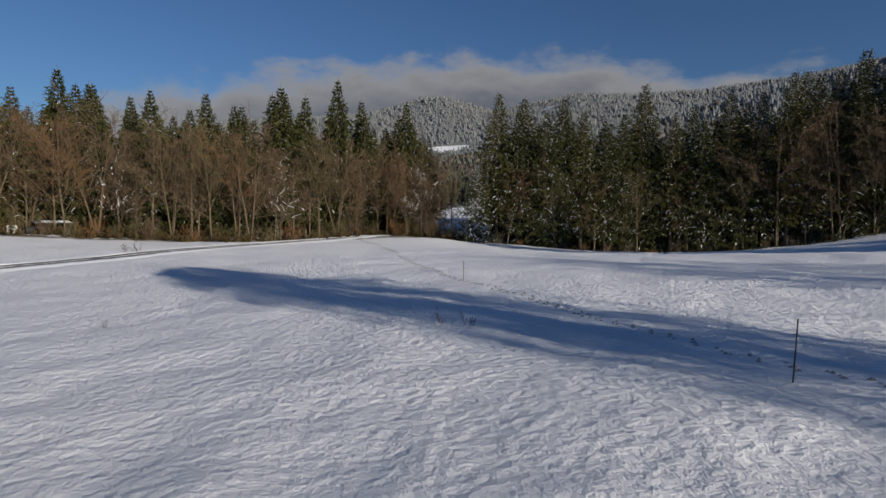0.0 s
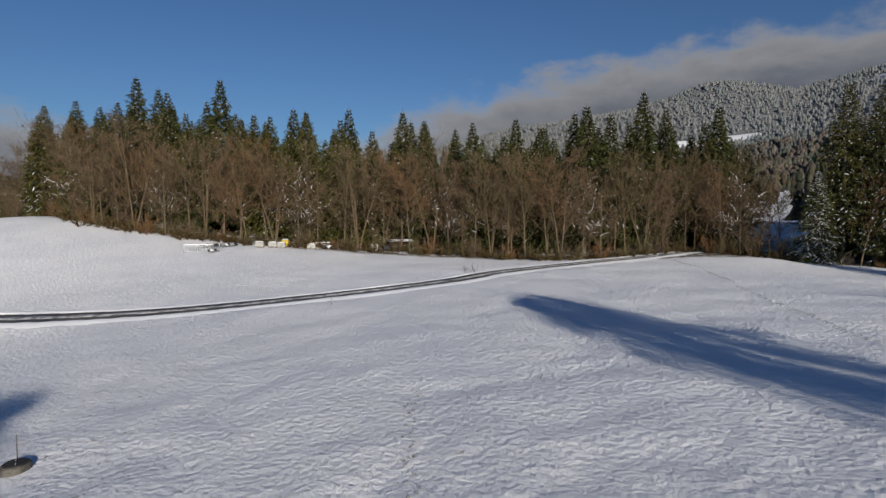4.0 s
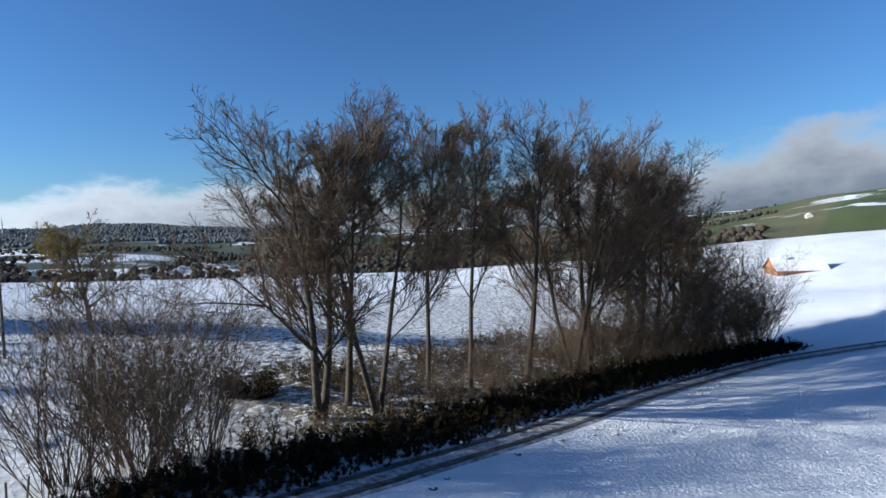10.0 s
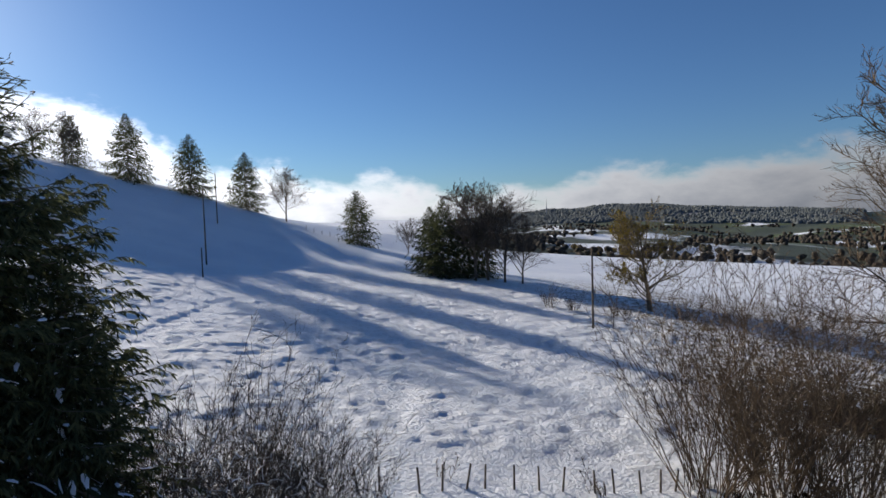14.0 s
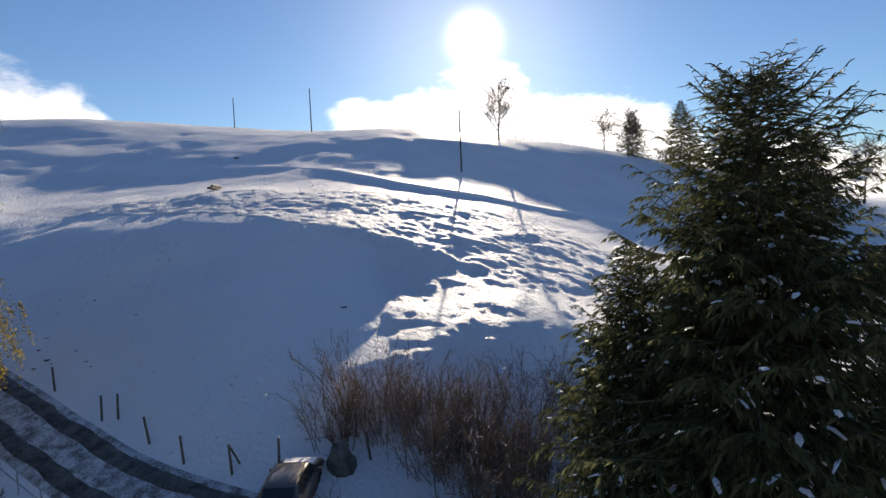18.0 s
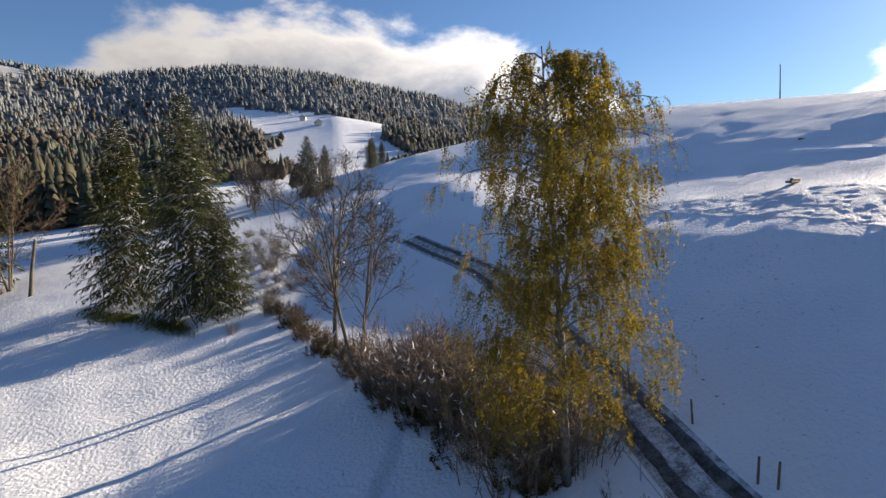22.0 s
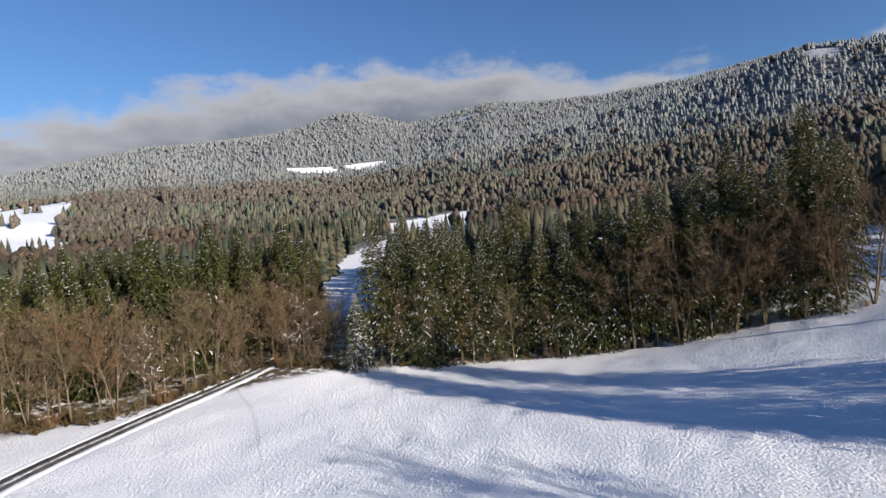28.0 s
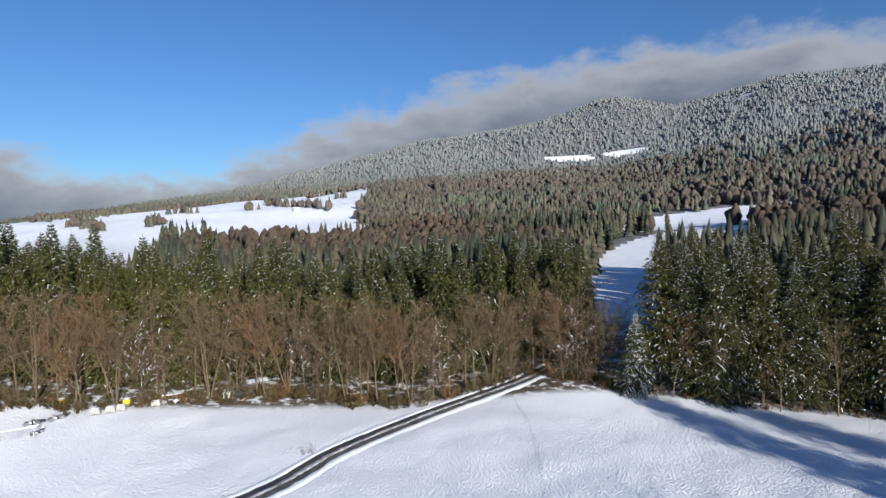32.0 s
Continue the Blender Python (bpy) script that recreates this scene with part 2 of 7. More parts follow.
        wood = put(nt, "ShaderNodeMath", op="MULTIPLY", i0=wood, i1=span(nt, sep[0], -160.0, -148.0)).outputs[0]
        wood = put(nt, "ShaderNodeMath", op="MULTIPLY", i0=wood, i1=span(nt, rot.outputs[0], 0.38, 0.50)).outputs[0]
        col = mix(nt, wood, col, (0.10, 0.075, 0.045))
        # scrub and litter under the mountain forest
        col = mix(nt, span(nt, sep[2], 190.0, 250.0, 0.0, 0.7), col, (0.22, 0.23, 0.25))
        # grassy pasture: rough tussocks through the snow south of the lanes
        tuft = put(nt, "ShaderNodeTexNoise", Vector=p, Scale=1.1, Detail=6.0, Roughness=0.75)
        field = put(nt, "ShaderNodeMath", op="MULTIPLY", i0=span(nt, sep[1], -38.0, -46.0), i1=span(nt, sep[1], -150.0, -110.0)).outputs[0]
        # windswept shoulder of the hill
        lower = put(nt, "ShaderNodeMath", op="MAXIMUM", i0=put(nt, "ShaderNodeMath", op="MULTIPLY_ADD", i0=sep[0], i1=-0.6, i2=-17.0).outputs[0], i1=put(nt, "ShaderNodeMath", op="MULTIPLY_ADD", i0=sep[0], i1=0.53, i2=-64.6).outputs[0]).outputs[0]
        upper = put(nt, "ShaderNodeMath", op="MULTIPLY_ADD", i0=sep[0], i1=1.2, i2=-128.0).outputs[0]
        bank = put(nt, "ShaderNodeMath", op="MULTIPLY", i0=span(nt, put(nt, "ShaderNodeMath", op="SUBTRACT", i0=lower, i1=sep[1]).outputs[0], -0.5, 1.5), i1=span(nt, put(nt, "ShaderNodeMath", op="SUBTRACT", i0=sep[1], i1=upper).outputs[0], 0.0, 6.0)).outputs[0]
        bank = put(nt, "ShaderNodeMath", op="MULTIPLY", i0=bank, i1=span(nt, sep[0], 20.0, 26.0)).outputs[0]
        field = put(nt, "ShaderNodeMath", op="MULTIPLY", i0=field, i1=span(nt, sep[0], 30.0, 10.0)).outputs[0]
        field = put(nt, "ShaderNodeMath", op="MAXIMUM", i0=field, i1=bank).outputs[0]
        verge = put(nt, "ShaderNodeMath", op="SUBTRACT", i0=put(nt, "ShaderNodeMath", op="MULTIPLY_ADD", i0=sep[0], i1=-0.2, i2=-42.5).outputs[0], i1=sep[1]).outputs[0]
        verge = put(nt, "ShaderNodeMath", op="MULTIPLY", i0=put(nt, "ShaderNodeMath", op="MULTIPLY", i0=span(nt, verge, 0.0, 2.0), i1=span(nt, verge, 40.0, 16.0)).outputs[0], i1=span(nt, sep[0], -17.0, -24.0)).outputs[0]
        verge = put(nt, "ShaderNodeMath", op="MULTIPLY", i0=verge, i1=span(nt, sep[0], -106.0, -96.0)).outputs[0]
        field = put(nt, "ShaderNodeMath", op="MAXIMUM", i0=field, i1=verge).outputs[0]
        west_side = span(nt, sep[0], -20.0, -38.0, 0.15, 1.0)
        grassy = put(nt, "ShaderNodeMath", op="MULTIPLY", i0=west_side, i1=span(nt, sep[0], 22.0, 16.0, 0.35, 1.0)).outputs[0]
        tuft_low = put(nt, "ShaderNodeMath", op="MULTIPLY_ADD", i0=verge, i1=0.07, i2=tuft.outputs[0]).outputs[0]
        tuft_mask = put(nt, "ShaderNodeMath", op="MULTIPLY", i0=put(nt, "ShaderNodeMath", op="MULTIPLY", i0=field, i1=grassy).outputs[0], i1=span(nt, tuft_low, 0.48, 0.57)).outputs[0]
        col = mix(nt, tuft_mask, col, (0.20, 0.16, 0.09))
    nt.links.new(col, b.inputs["Base Color"])
    h = put(nt, "ShaderNodeMath", op="ADD", i0=lumps.outputs[0], i1=put(nt, "ShaderNodeMath", op="MULTIPLY", i0=grain.outputs[0], i1=0.28).outputs[0]).outputs[0]
    h = put(nt, "ShaderNodeMath", op="ADD", i0=h, i1=put(nt, "ShaderNodeMath", op="MULTIPLY", i0=crystals.outputs[0], i1=0.02).outputs[0]).outputs[0]
    if land:
        h = put(nt, "ShaderNodeMath", op="MULTIPLY_ADD", i0=put(nt, "ShaderNodeMath", op="MULTIPLY", i0=field, i1=tuft.outputs[0]).outputs[0], i1=2.5, i2=h).outputs[0]
    bp = put(nt, "ShaderNodeBump", Strength=0.9, Distance=0.15 if land else 0.04, Height=h)
    nt.links.new(bp.outputs[0], b.inputs["Normal"])
    return m


SNOW_LAND = snow_material("snow_cover", True)
SNOW = snow_material("fresh_snow")
BARK = speckled("grey_bark", (0.07, 0.055, 0.04), (0.19, 0.16, 0.12), 3.0, 0.9, bump=0.8, own=True)
# brown bark toned warm for trees standing in full sun
BARK_WARM = speckled("sunlit_brown_bark", (0.085, 0.06, 0.036), (0.20, 0.15, 0.095), 3.0, 0.9, bump=0.8, own=True)
BIRCH_BARK = speckled("birch_bark", (0.07, 0.06, 0.05), (0.27, 0.25, 0.21), 2.2, 0.8, bump=0.5, own=True)
TWIG = speckled("brown_twigs", (0.075, 0.052, 0.033), (0.16, 0.112, 0.07), 1.2, 0.9)
TWIG_WOOD = speckled("wood_edge_twigs", (0.075, 0.050, 0.029), (0.165, 0.112, 0.066), 1.2, 0.9)
TWIG_ASH = speckled("pale_ash_twigs", (0.12, 0.09, 0.065), (0.23, 0.18, 0.13), 1.2, 0.9)
TWIG_DARK = speckled("grey_twigs", (0.06, 0.048, 0.038), (0.14, 0.11, 0.085), 1.2, 0.9)
TWIG_SHADED = speckled("dark_shaded_bramble_stems", (0.022, 0.018, 0.014), (0.06, 0.048, 0.036), 1.2, 0.9)
TWIG_RUST = speckled("russet_twigs", (0.10, 0.055, 0.028), (0.20, 0.115, 0.055), 1.2, 0.9)
# mauve-brown shoots, lightened further for haze over the backlit thicket
TWIG_MAUVE = speckled("haze_paled_mauve_brown_shoots", (0.13, 0.095, 0.07), (0.27, 0.20, 0.155), 1.2, 0.9)
TWIG_OLIVE = speckled("olive_twigs", (0.07, 0.055, 0.026), (0.15, 0.12, 0.058), 1.2, 0.9)
# bark darkened in colour because the tree row stands against the sun
BARK_BACKLIT = speckled("backlit_bark", (0.035, 0.028, 0.02), (0.10, 0.08, 0.06), 3.0, 0.9, bump=0.8, own=True)
# dark needles lightened in colour to carry the glare veiling the near spruce
NEEDLES_VEILED = foliage("glare_paled_spruce_needles", (0.040, 0.048, 0.026), (0.13, 0.14, 0.07), 0.4)
NEEDLES = foliage("spruce_needles", (0.028, 0.034, 0.014), (0.088, 0.092, 0.034), 0.22)
NEEDLES_OLIVE = foliage("olive_spruce_needles", (0.036, 0.037, 0.013), (0.115, 0.110, 0.036), 0.25)
LEAF_GOLD = foliage("yellow_birch_leaves", (0.10, 0.09, 0.018), (0.36, 0.26, 0.035), 0.5)
LEAF_RUST = foliage("withered_leaves", (0.20, 0.09, 0.03), (0.36, 0.19, 0.06), 0.35)
LEAF_DULL = foliage("dull_withered_leaves", (0.035, 0.026, 0.012), (0.12, 0.08, 0.035), 0.2)
# bramble leaves, made darker still for the shade under the tree row
BRAMBLE_LEAF = foliage("dark_shaded_bramble_leaves", (0.010, 0.009, 0.006), (0.034, 0.027, 0.015), 0.1)

# the lie of the land: a coarse lattice (every 45 m) near by, valley and mountain profiles beyond
LATTICE = np.array((
    (-19, -18.7, -19.2, -19.5, -16.1, -12.2, -16.3, -19.9, -22),
    (-18.6, -17.9, -17.4, -17.1, -14.2, -3.9, 6.8, -3.7, -12.8),
    (-17.2, -16.3, -15.1, -12.7, -12.2, -13.3, 2.5, -3.2, -5.3),
    (-13.7, -9.2, -5.7, -5.9, -9.3, -8.6, -4.4, -5.4, -2.7),
    (-9.9, -1, -2.5, -4.2, -6.9, -0.6, -5.6, -1.8, -4.1),
    (5.6, 16, -3.1, 2.8, 8.7, -6.9, -0.4, -12.1, -3.2),
    (18.6, 29.3, 32.6, 29.2, 18.8, 10.3, 8.2, 3.6, 7),
    (15.7, 24.3, 35.6, 34.9, 25.7, 22.9, 11.5, 10.8, 13.3),
    (8.6, 17, 29.4, 42.8, 45.7, 39.9, 29.6, 22.4, 17.4),
))
FAR_AZ = (0, 20, 40, 60, 75, 90, 105, 130, 150, 160, 170, 190, 210, 240, 265, 280, 290, 300, 311, 318, 335, 347, 355, 360)
FAR_280 = (-2, -4, -6, -8, -7, -8, -14, -18, -16, -14, -10, 8, 22, 28, 32, 26, 22, 15, 12, 10, 3, 0, -1, -2)
FAR_500 = (12, 8, 0, -12, -3, -9, -22, -34, -34, -30, -24, -5, 5, 10, 30, 44, 50, 48, 44, 41, 28, 20, 14, 12)
FAR_850 = (50, 42, 32, 6, 14, 18, -14, -38, -40, -34, -28, -10, 0, 10, 60, 115, 155, 145, 125, 128, 95, 72, 56, 50)
FAR_1400 = (130, 105, 66, 12, 82, 36, -10, -35, -34, -24, -30, -10, 0, 40, 160, 280, 332, 352, 316, 330, 246, 200, 150, 130)
FAR_2400 = (455, 350, 140, 10, 20, 20, 12, -24, 8, 30, 4, 0, 0, 60, 200, 250, 300, 420, 500, 535, 470, 500, 428, 455)

# swells and terraces of the southern hillside, every 12.5 m
HILLSIDE = np.array((
    (-0, -0, -0, -0, -0.1, -0.1, -0.3, -1.2, -0.4),
    (-0, 0.3, 0.6, 0.8, 0.8, 1.2, 1.3, -1, -0.5),
    (0, 0.7, 1.3, 2, 2.9, 2.8, 1.9, 0.5, -0.2),
    (-0, 0.8, 1.4, 2.2, 3.3, 3, 1.4, 0.3, -0.1),
    (-0.1, 0.5, 1.1, 1.4, 1.2, 1, 0.6, -0.1, -0.1),
    (0, 0.6, 1, 0.9, 0, -0.9, -1, -0.8, -0.1),
    (0.1, 0.9, 1.1, 0.5, -0.3, -1, -1.3, -1.1, -0.1),
    (0.1, 0.6, 0.8, 0.3, -0.3, -0.5, -0.7, -0.7, -0.1),
    (0, 0, 0, -0.1, -0.1, 0, 0, -0, -0),
))


def smooth(a, b, v):
    t = np.clip((v - a) / (b - a), 0, 1)
    return t * t * (3 - 2 * t)


def spline(u):
    u = np.clip(u, 0, 8 - 1e-6)
    i = np.floor(u).astype(int)
    t = u - i
    return i, ((1 - t) ** 3 / 6, (3 * t ** 3 - 6 * t ** 2 + 4) / 6, (-3 * t ** 3 + 3 * t ** 2 + 3 * t + 1) / 6, t ** 3 / 6)


def rolling(x, y):
    """Height of the land without its small roughness."""
    x, y = np.atleast_1d(np.asarray(x, float)), np.atleast_1d(np.asarray(y, float))
    i, wx = spline((x + 180) / 45)
    j, wy = spline((y + 220) / 45)
    near = np.zeros(x.shape)
    for a in range(4):
        for c in range(4):
            near += wx[a] * wy[c] * LATTICE[np.clip(i + a - 1, 0, 8), np.clip(j + c - 1, 0, 8)]
    u, v = (x - 20) / 12.5, (y + 104) / 12.5
    i, wx = spline(u)
    j, wy = spline(v)
    inside = (u > 0) & (u < 8) & (v > 0) & (v < 8)
    for a in range(4):
        for c in range(4):
            p, q = i + a - 1, j + c - 1
            near += np.where(inside & (p >= 0) & (p < 9) & (q >= 0) & (q < 9), wx[a] * wy[c] * HILLSIDE[np.clip(p, 0, 8), np.clip(q, 0, 8)], 0)
    r = np.hypot(x, y + 20)
    az = np.degrees(np.arctan2(-x, y + 20)) % 360
    tables = [np.interp(az, FAR_AZ, row) for row in (FAR_280, FAR_500, FAR_850, FAR_1400, FAR_2400)]
    far = np.zeros(x.shape)
    knots = (280, 500, 850, 1400, 2400)
    far = tables[0].copy()
    for k in range(4):
        far += (tables[k + 1] - tables[k]) * smooth(knots[k], knots[k + 1], r)
    far -= smooth(2400, 4600, r) * (far + 30) * 0.9
    w = smooth(150, 275, np.hypot(x, y + 40))
    out = near * (1 - w) + far * w
    for px, py, rad, lift in KNOLLS:
        out += lift * np.exp(-((x - px) ** 2 + (y - py) ** 2) / (2 * rad * rad))
    return out


# first the rounded lip of the windswept shoulder and the swells below it, then a ridge added above the lane to shade
# its slope
KNOLLS = ((64.5, -23.8, 3.6, 0.42), (59.7, -27.6, 3.6, 0.42), (55.2, -31.6, 3.6, 0.42), (51.8, -35.8, 3.6, 0.42), (48.7, -39.7, 3.6, 0.42), (44.9, -42.5, 3.4, 0.34), (40.5, -46, 3.0, 0.12), (28.0, -39.6, 3.8, 0.72), (30.5, -45.5, 3.8, 0.5), (26.5, -34.5, 2.6, 0.45), (24.5, -42.5, 3.4, 0.85), (25.5, -48, 3.4, 0.7), (84, -11, 6, 0.7), (93, -6, 6, 0.9), (102, -1, 6, 0.9), (111, 3, 6, 0.9), (120, 7, 5, 0.7), (157, -5, 10, -1.4), (165, 2, 8, -0.8), (92, 17, 6, -0.5), (122, 27, 7, 0.5), (104, -38, 9, -0.5), (98, -28, 7, -0.35), (90, -43, 6, -0.25), (30, -35.5, 4.5, 0.3), (72, -27, 9, 0.5), (60, -33, 8, 0.35), (105, -57, 13, -0.35), (-5, 84, 5, 0.5), (-100, 50, 25, 1.0), (-350, 40, 55, 13), (-330, -50, 45, 9), (-410, 0, 60, -12), (-1380, 470, 170, 35), (-325, -35, 40, -4), (-570, 900, 200, 20), (-75, 2290, 130, 44), (-684, -1900, 330, 26))

# ---- the land ----
def hashed(i, j, seed):
    v = np.sin(i * 127.1 + j * 311.7 + seed * 74.7) * 43758.5453
    return v - np.floor(v)


def lump(x, y, size, seed):
    """Smooth value noise, -0.5 to 0.5."""
    u, v = x / size, y / size
    i, j = np.floor(u), np.floor(v)
    a, b = u - i, v - j
    a, b = a * a * (3 - 2 * a), b * b * (3 - 2 * b)
    return (hashed(i, j, seed) * (1 - a) + hashed(i + 1, j, seed) * a) * (1 - b) + (hashed(i, j + 1, seed) * (1 - a) + hashed(i + 1, j + 1, seed) * a) * b - 0.5


def curve_line(points, step=1.0):
    """A smooth line through plan points, with a point about every step metres."""
    P = np.array(points, float)
    P = np.vstack([2 * P[0] - P[1], P, 2 * P[-1] - P[-2]])
    out = []
    for k in range(1, len(P) - 2):
        n = max(2, int(np.hypot(*(P[k + 1] - P[k])) / step))
        t = np.linspace(0, 1, n, endpoint=False)[:, None]
        a, b, c, d = P[k - 1:k + 3]
        out.append(0.5 * (2 * b + (c - a) * t + (2 * a - 5 * b + 4 * c - d) * t ** 2 + (3 * b - a - 3 * c + d) * t ** 3))
    return np.vstack(out + [P[-2:-1]])


LANE_NORTH = curve_line(((-8.5, 97), (-12, 88), (-16, 81), (-22.4, 70), (-28.6, 57), (-31.2, 47), (-38, 35.3), (-49, 25.6), (-68, 18.4), (-84, 15.3), (-97, 13.6)))
LANE_TOP = curve_line(((-97, 13.6), (-103, 14.8), (-110.5, 18.5), (-121, 25), (-130, 30)))
LANE_HEDGE = curve_line(((-99, 13), (-101.5, 4), (-98.5, -8), (-89, -17.5), (-79, -22.2), (-62.5, -26.8), (-46.6, -29.2), (-31, -32.2), (-14, -35.5), (2, -36), (16, -29), (27.5, -22.2), (34, -19.7), (40, -17.8), (54, -13), (68.5, -7.3), (78.5, 0), (90, 8.6), (104, 20), (120, 33), (140, 47)))
LANE_FAR = curve_line(((-214, 16), (-228, 18), (-242, 22.5), (-254, 27.5), (-267, 29.5), (-280, 29), (-292, 28.5), (-304, 30), (-320, 31)), 3.0)
LANES = np.vstack([LANE_NORTH, LANE_TOP, LANE_HEDGE])


def lane_gap(x, y):
    """Distance to the nearest lane."""
    best = np.full(x.shape, 1e9)
    idx = np.nonzero((np.abs(x) < 150) & (y > -60) & (y < 110))[0]
    for s in range(0, len(idx), 4000):
        k = idx[s:s + 4000]
        best[k] = np.sqrt(((x[k, None] - LANES[None, :, 0]) ** 2 + (y[k, None] - LANES[None, :, 1]) ** 2).min(1))
    return best


def rough(x, y, gap):
    """Small unevenness of the ground: hummocks, fading at the lanes."""
    k = smooth(1.5, 4.0, gap)
    r = np.hypot(x, y)
    fade = 1 - smooth(150, 400, r)
    bumps = (0.5 - 0.32 * smooth(12, 35, y)) * lump(x, y, 13.0, 1) + 0.22 * lump(x, y, 4.2, 2) + 0.15 * lump(x, y, 1.7, 3) + 0.08 * lump(x, y, 0.8, 4)
    return bumps * k * fade + smooth(250, 700, r) * (9 * lump(x, y, 95, 5) + 26 * lump(x, y, 330, 6))


def ground(x, y):
    one = np.ndim(x) == 0
    x, y = np.atleast_1d(np.asarray(x, float)), np.atleast_1d(np.asarray(y, float))
    gap = lane_gap(x, y)
    z = rolling(x, y) + rough(x, y, gap)
    return float(z[0]) if one else z


def mesh_of(name, V, quads=None, tris=None, mats=(), smooth_shade=False, slots=None):
    """A mesh from arrays of places and faces."""
    me = bpy.data.meshes.new(name)
    V = np.asarray(V, np.float32)
    me.vertices.add(len(V))
    me.vertices.foreach_set("co", V.ravel())
    parts, starts, total = [], [], 0
    for f, n in ((quads, 4), (tris, 3)):
        if f is not None and len(f):
            f = np.asarray(f, np.int32)
            parts.append(f.ravel())
            starts.append(total + n * np.arange(len(f), dtype=np.int32))
            total += f.size
    loops, starts = np.concatenate(parts), np.concatenate(starts)
    me.loops.add(len(loops))
    me.loops.foreach_set("vertex_index", loops)
    me.polygons.add(len(starts))
    me.polygons.foreach_set("loop_start", starts)
    if smooth_shade:
        me.polygons.foreach_set("use_smooth", np.ones(len(starts), bool))
    if slots is not None:
        me.polygons.foreach_set("material_index", np.asarray(slots, np.int32))
    for m in mats:
        me.materials.append(m)
    me.update(calc_edges=True)
    return me


def sheet(rows, cols, wrap=False):
    """Quads of a grid of rows x cols places."""
    i, j = np.meshgrid(np.arange(rows - 1), np.arange(cols if wrap else cols - 1), indexing="ij")
    k = (j + 1) % cols
    return np.stack([i * cols + j, i * cols + k, (i + 1) * cols + k, (i + 1) * cols + j], -1).reshape(-1, 4)


AROUND, OUT = 560, 470
radii = 4 * (4900 / 4) ** (np.arange(OUT) / (OUT - 1))
angles = np.linspace(0, 2 * np.pi, AROUND, endpoint=False)
gx = (radii[:, None] * np.cos(angles)).ravel() + 2
gy = (radii[:, None] * np.sin(angles)).ravel() - 8
gx, gy = np.append(gx, 2.0), np.append(gy, -8.0)
gz = ground(gx, gy)
fan = np.stack([np.full(AROUND, len(gx) - 1), np.arange(AROUND), (np.arange(AROUND) + 1) % AROUND], -1)
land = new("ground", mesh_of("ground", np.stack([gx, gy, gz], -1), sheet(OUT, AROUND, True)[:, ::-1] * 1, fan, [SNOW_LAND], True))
tagged(land, "rolling meadows under thin uneven snow with grass showing", "ground", kind="structure")


def ribbon(name, line, offsets, lifts, mat, label, parent=None, wob=0.0, seed=1):
    """A strip along a line that follows the ground: offsets across it, lifts above it."""
    t = np.gradient(line, axis=0)
    t /= np.hypot(t[:, 0], t[:, 1])[:, None]
    side = np.stack([-t[:, 1], t[:, 0]], -1)
    rng = np.random.default_rng(seed)
    rows = []
    for o, l in zip(offsets, lifts):
        w = wob * (rng.random(len(line)) - 0.5)
        q = line + side * (o + w)[:, None]
        z = rolling(q[:, 0], q[:, 1]) + l
        rows.append(np.column_stack([q, z]))
    V = np.stack(rows, 1).reshape(-1, 3)
    ob = new(name, mesh_of(name, V, sheet(len(line), len(offsets)), None, [mat], True))
    if parent:
        ob.parent = parent
        if label:
            tagged(ob, label)
    else:
        tagged(ob, label, "road", kind="structure")
    return ob


WET = speckled("wet_asphalt", (0.035, 0.035, 0.036), (0.10, 0.095, 0.09), 0.9, 0.55, bump=0.4)
SLUSH = speckled("muddy_slush", (0.13, 0.12, 0.11), (0.62, 0.62, 0.64), 1.6, 0.6, bump=0.9, depth=0.04)
MUD = speckled("dark_wheel_mud", (0.026, 0.024, 0.021), (0.13, 0.12, 0.11), 1.4, 0.6, bump=0.9, depth=0.03)
lane_a = ribbon("road", LANE_NORTH, (-1.5, -1.25, 0, 1.25, 1.5), (-0.05, 0.07, 0.09, 0.07, -0.05), WET, "narrow wet asphalt farm lane cleared of snow")
ribbon("snow_strip", LANE_NORTH, (-0.42, -0.3, 0, 0.3, 0.42), (0.05, 0.115, 0.13, 0.115, 0.05), SLUSH, "slushy strip between wheel tracks", lane_a, 0.25, 2)
for s in (-1, 1):
    ribbon("snow_verge", LANE_NORTH, (s * 1.2, s * 1.45, s * 1.9, s * 2.6), (0.05, 0.14, 0.12, -0.1), SNOW, "", lane_a, 0.3, 3 + s)
lane_b = ribbon("road.001", LANE_TOP, (-2.2, -1.9, 0, 1.9, 2.2), (-0.05, 0.07, 0.09, 0.07, -0.05), WET, "wet lane climbing over a snowy crest")
for o in (-0.9, 0.9):
    ribbon("snow_strip", LANE_TOP, (o - 0.4, o - 0.2, o + 0.2, o + 0.4), (0.05, 0.12, 0.12, 0.05), SLUSH, "", lane_b, 0.4, 5)
open_part = LANE_HEDGE[LANE_HEDGE[:, 0] < 85]
lane_c = ribbon("road.002", open_part, (-1.7, -1.4, 0, 1.4, 1.7), (-0.05, 0.06, 0.08, 0.06, -0.05), SLUSH, "snowy farm lane with two dark wheel tracks")
for o in (-0.85, 0.85):
    ribbon("wheel_track", open_part, (o - 0.38, o - 0.26, o + 0.26, o + 0.38), (0.05, 0.095, 0.095, 0.05), MUD, "dark muddy wheel track", lane_c, 0.16, 7)
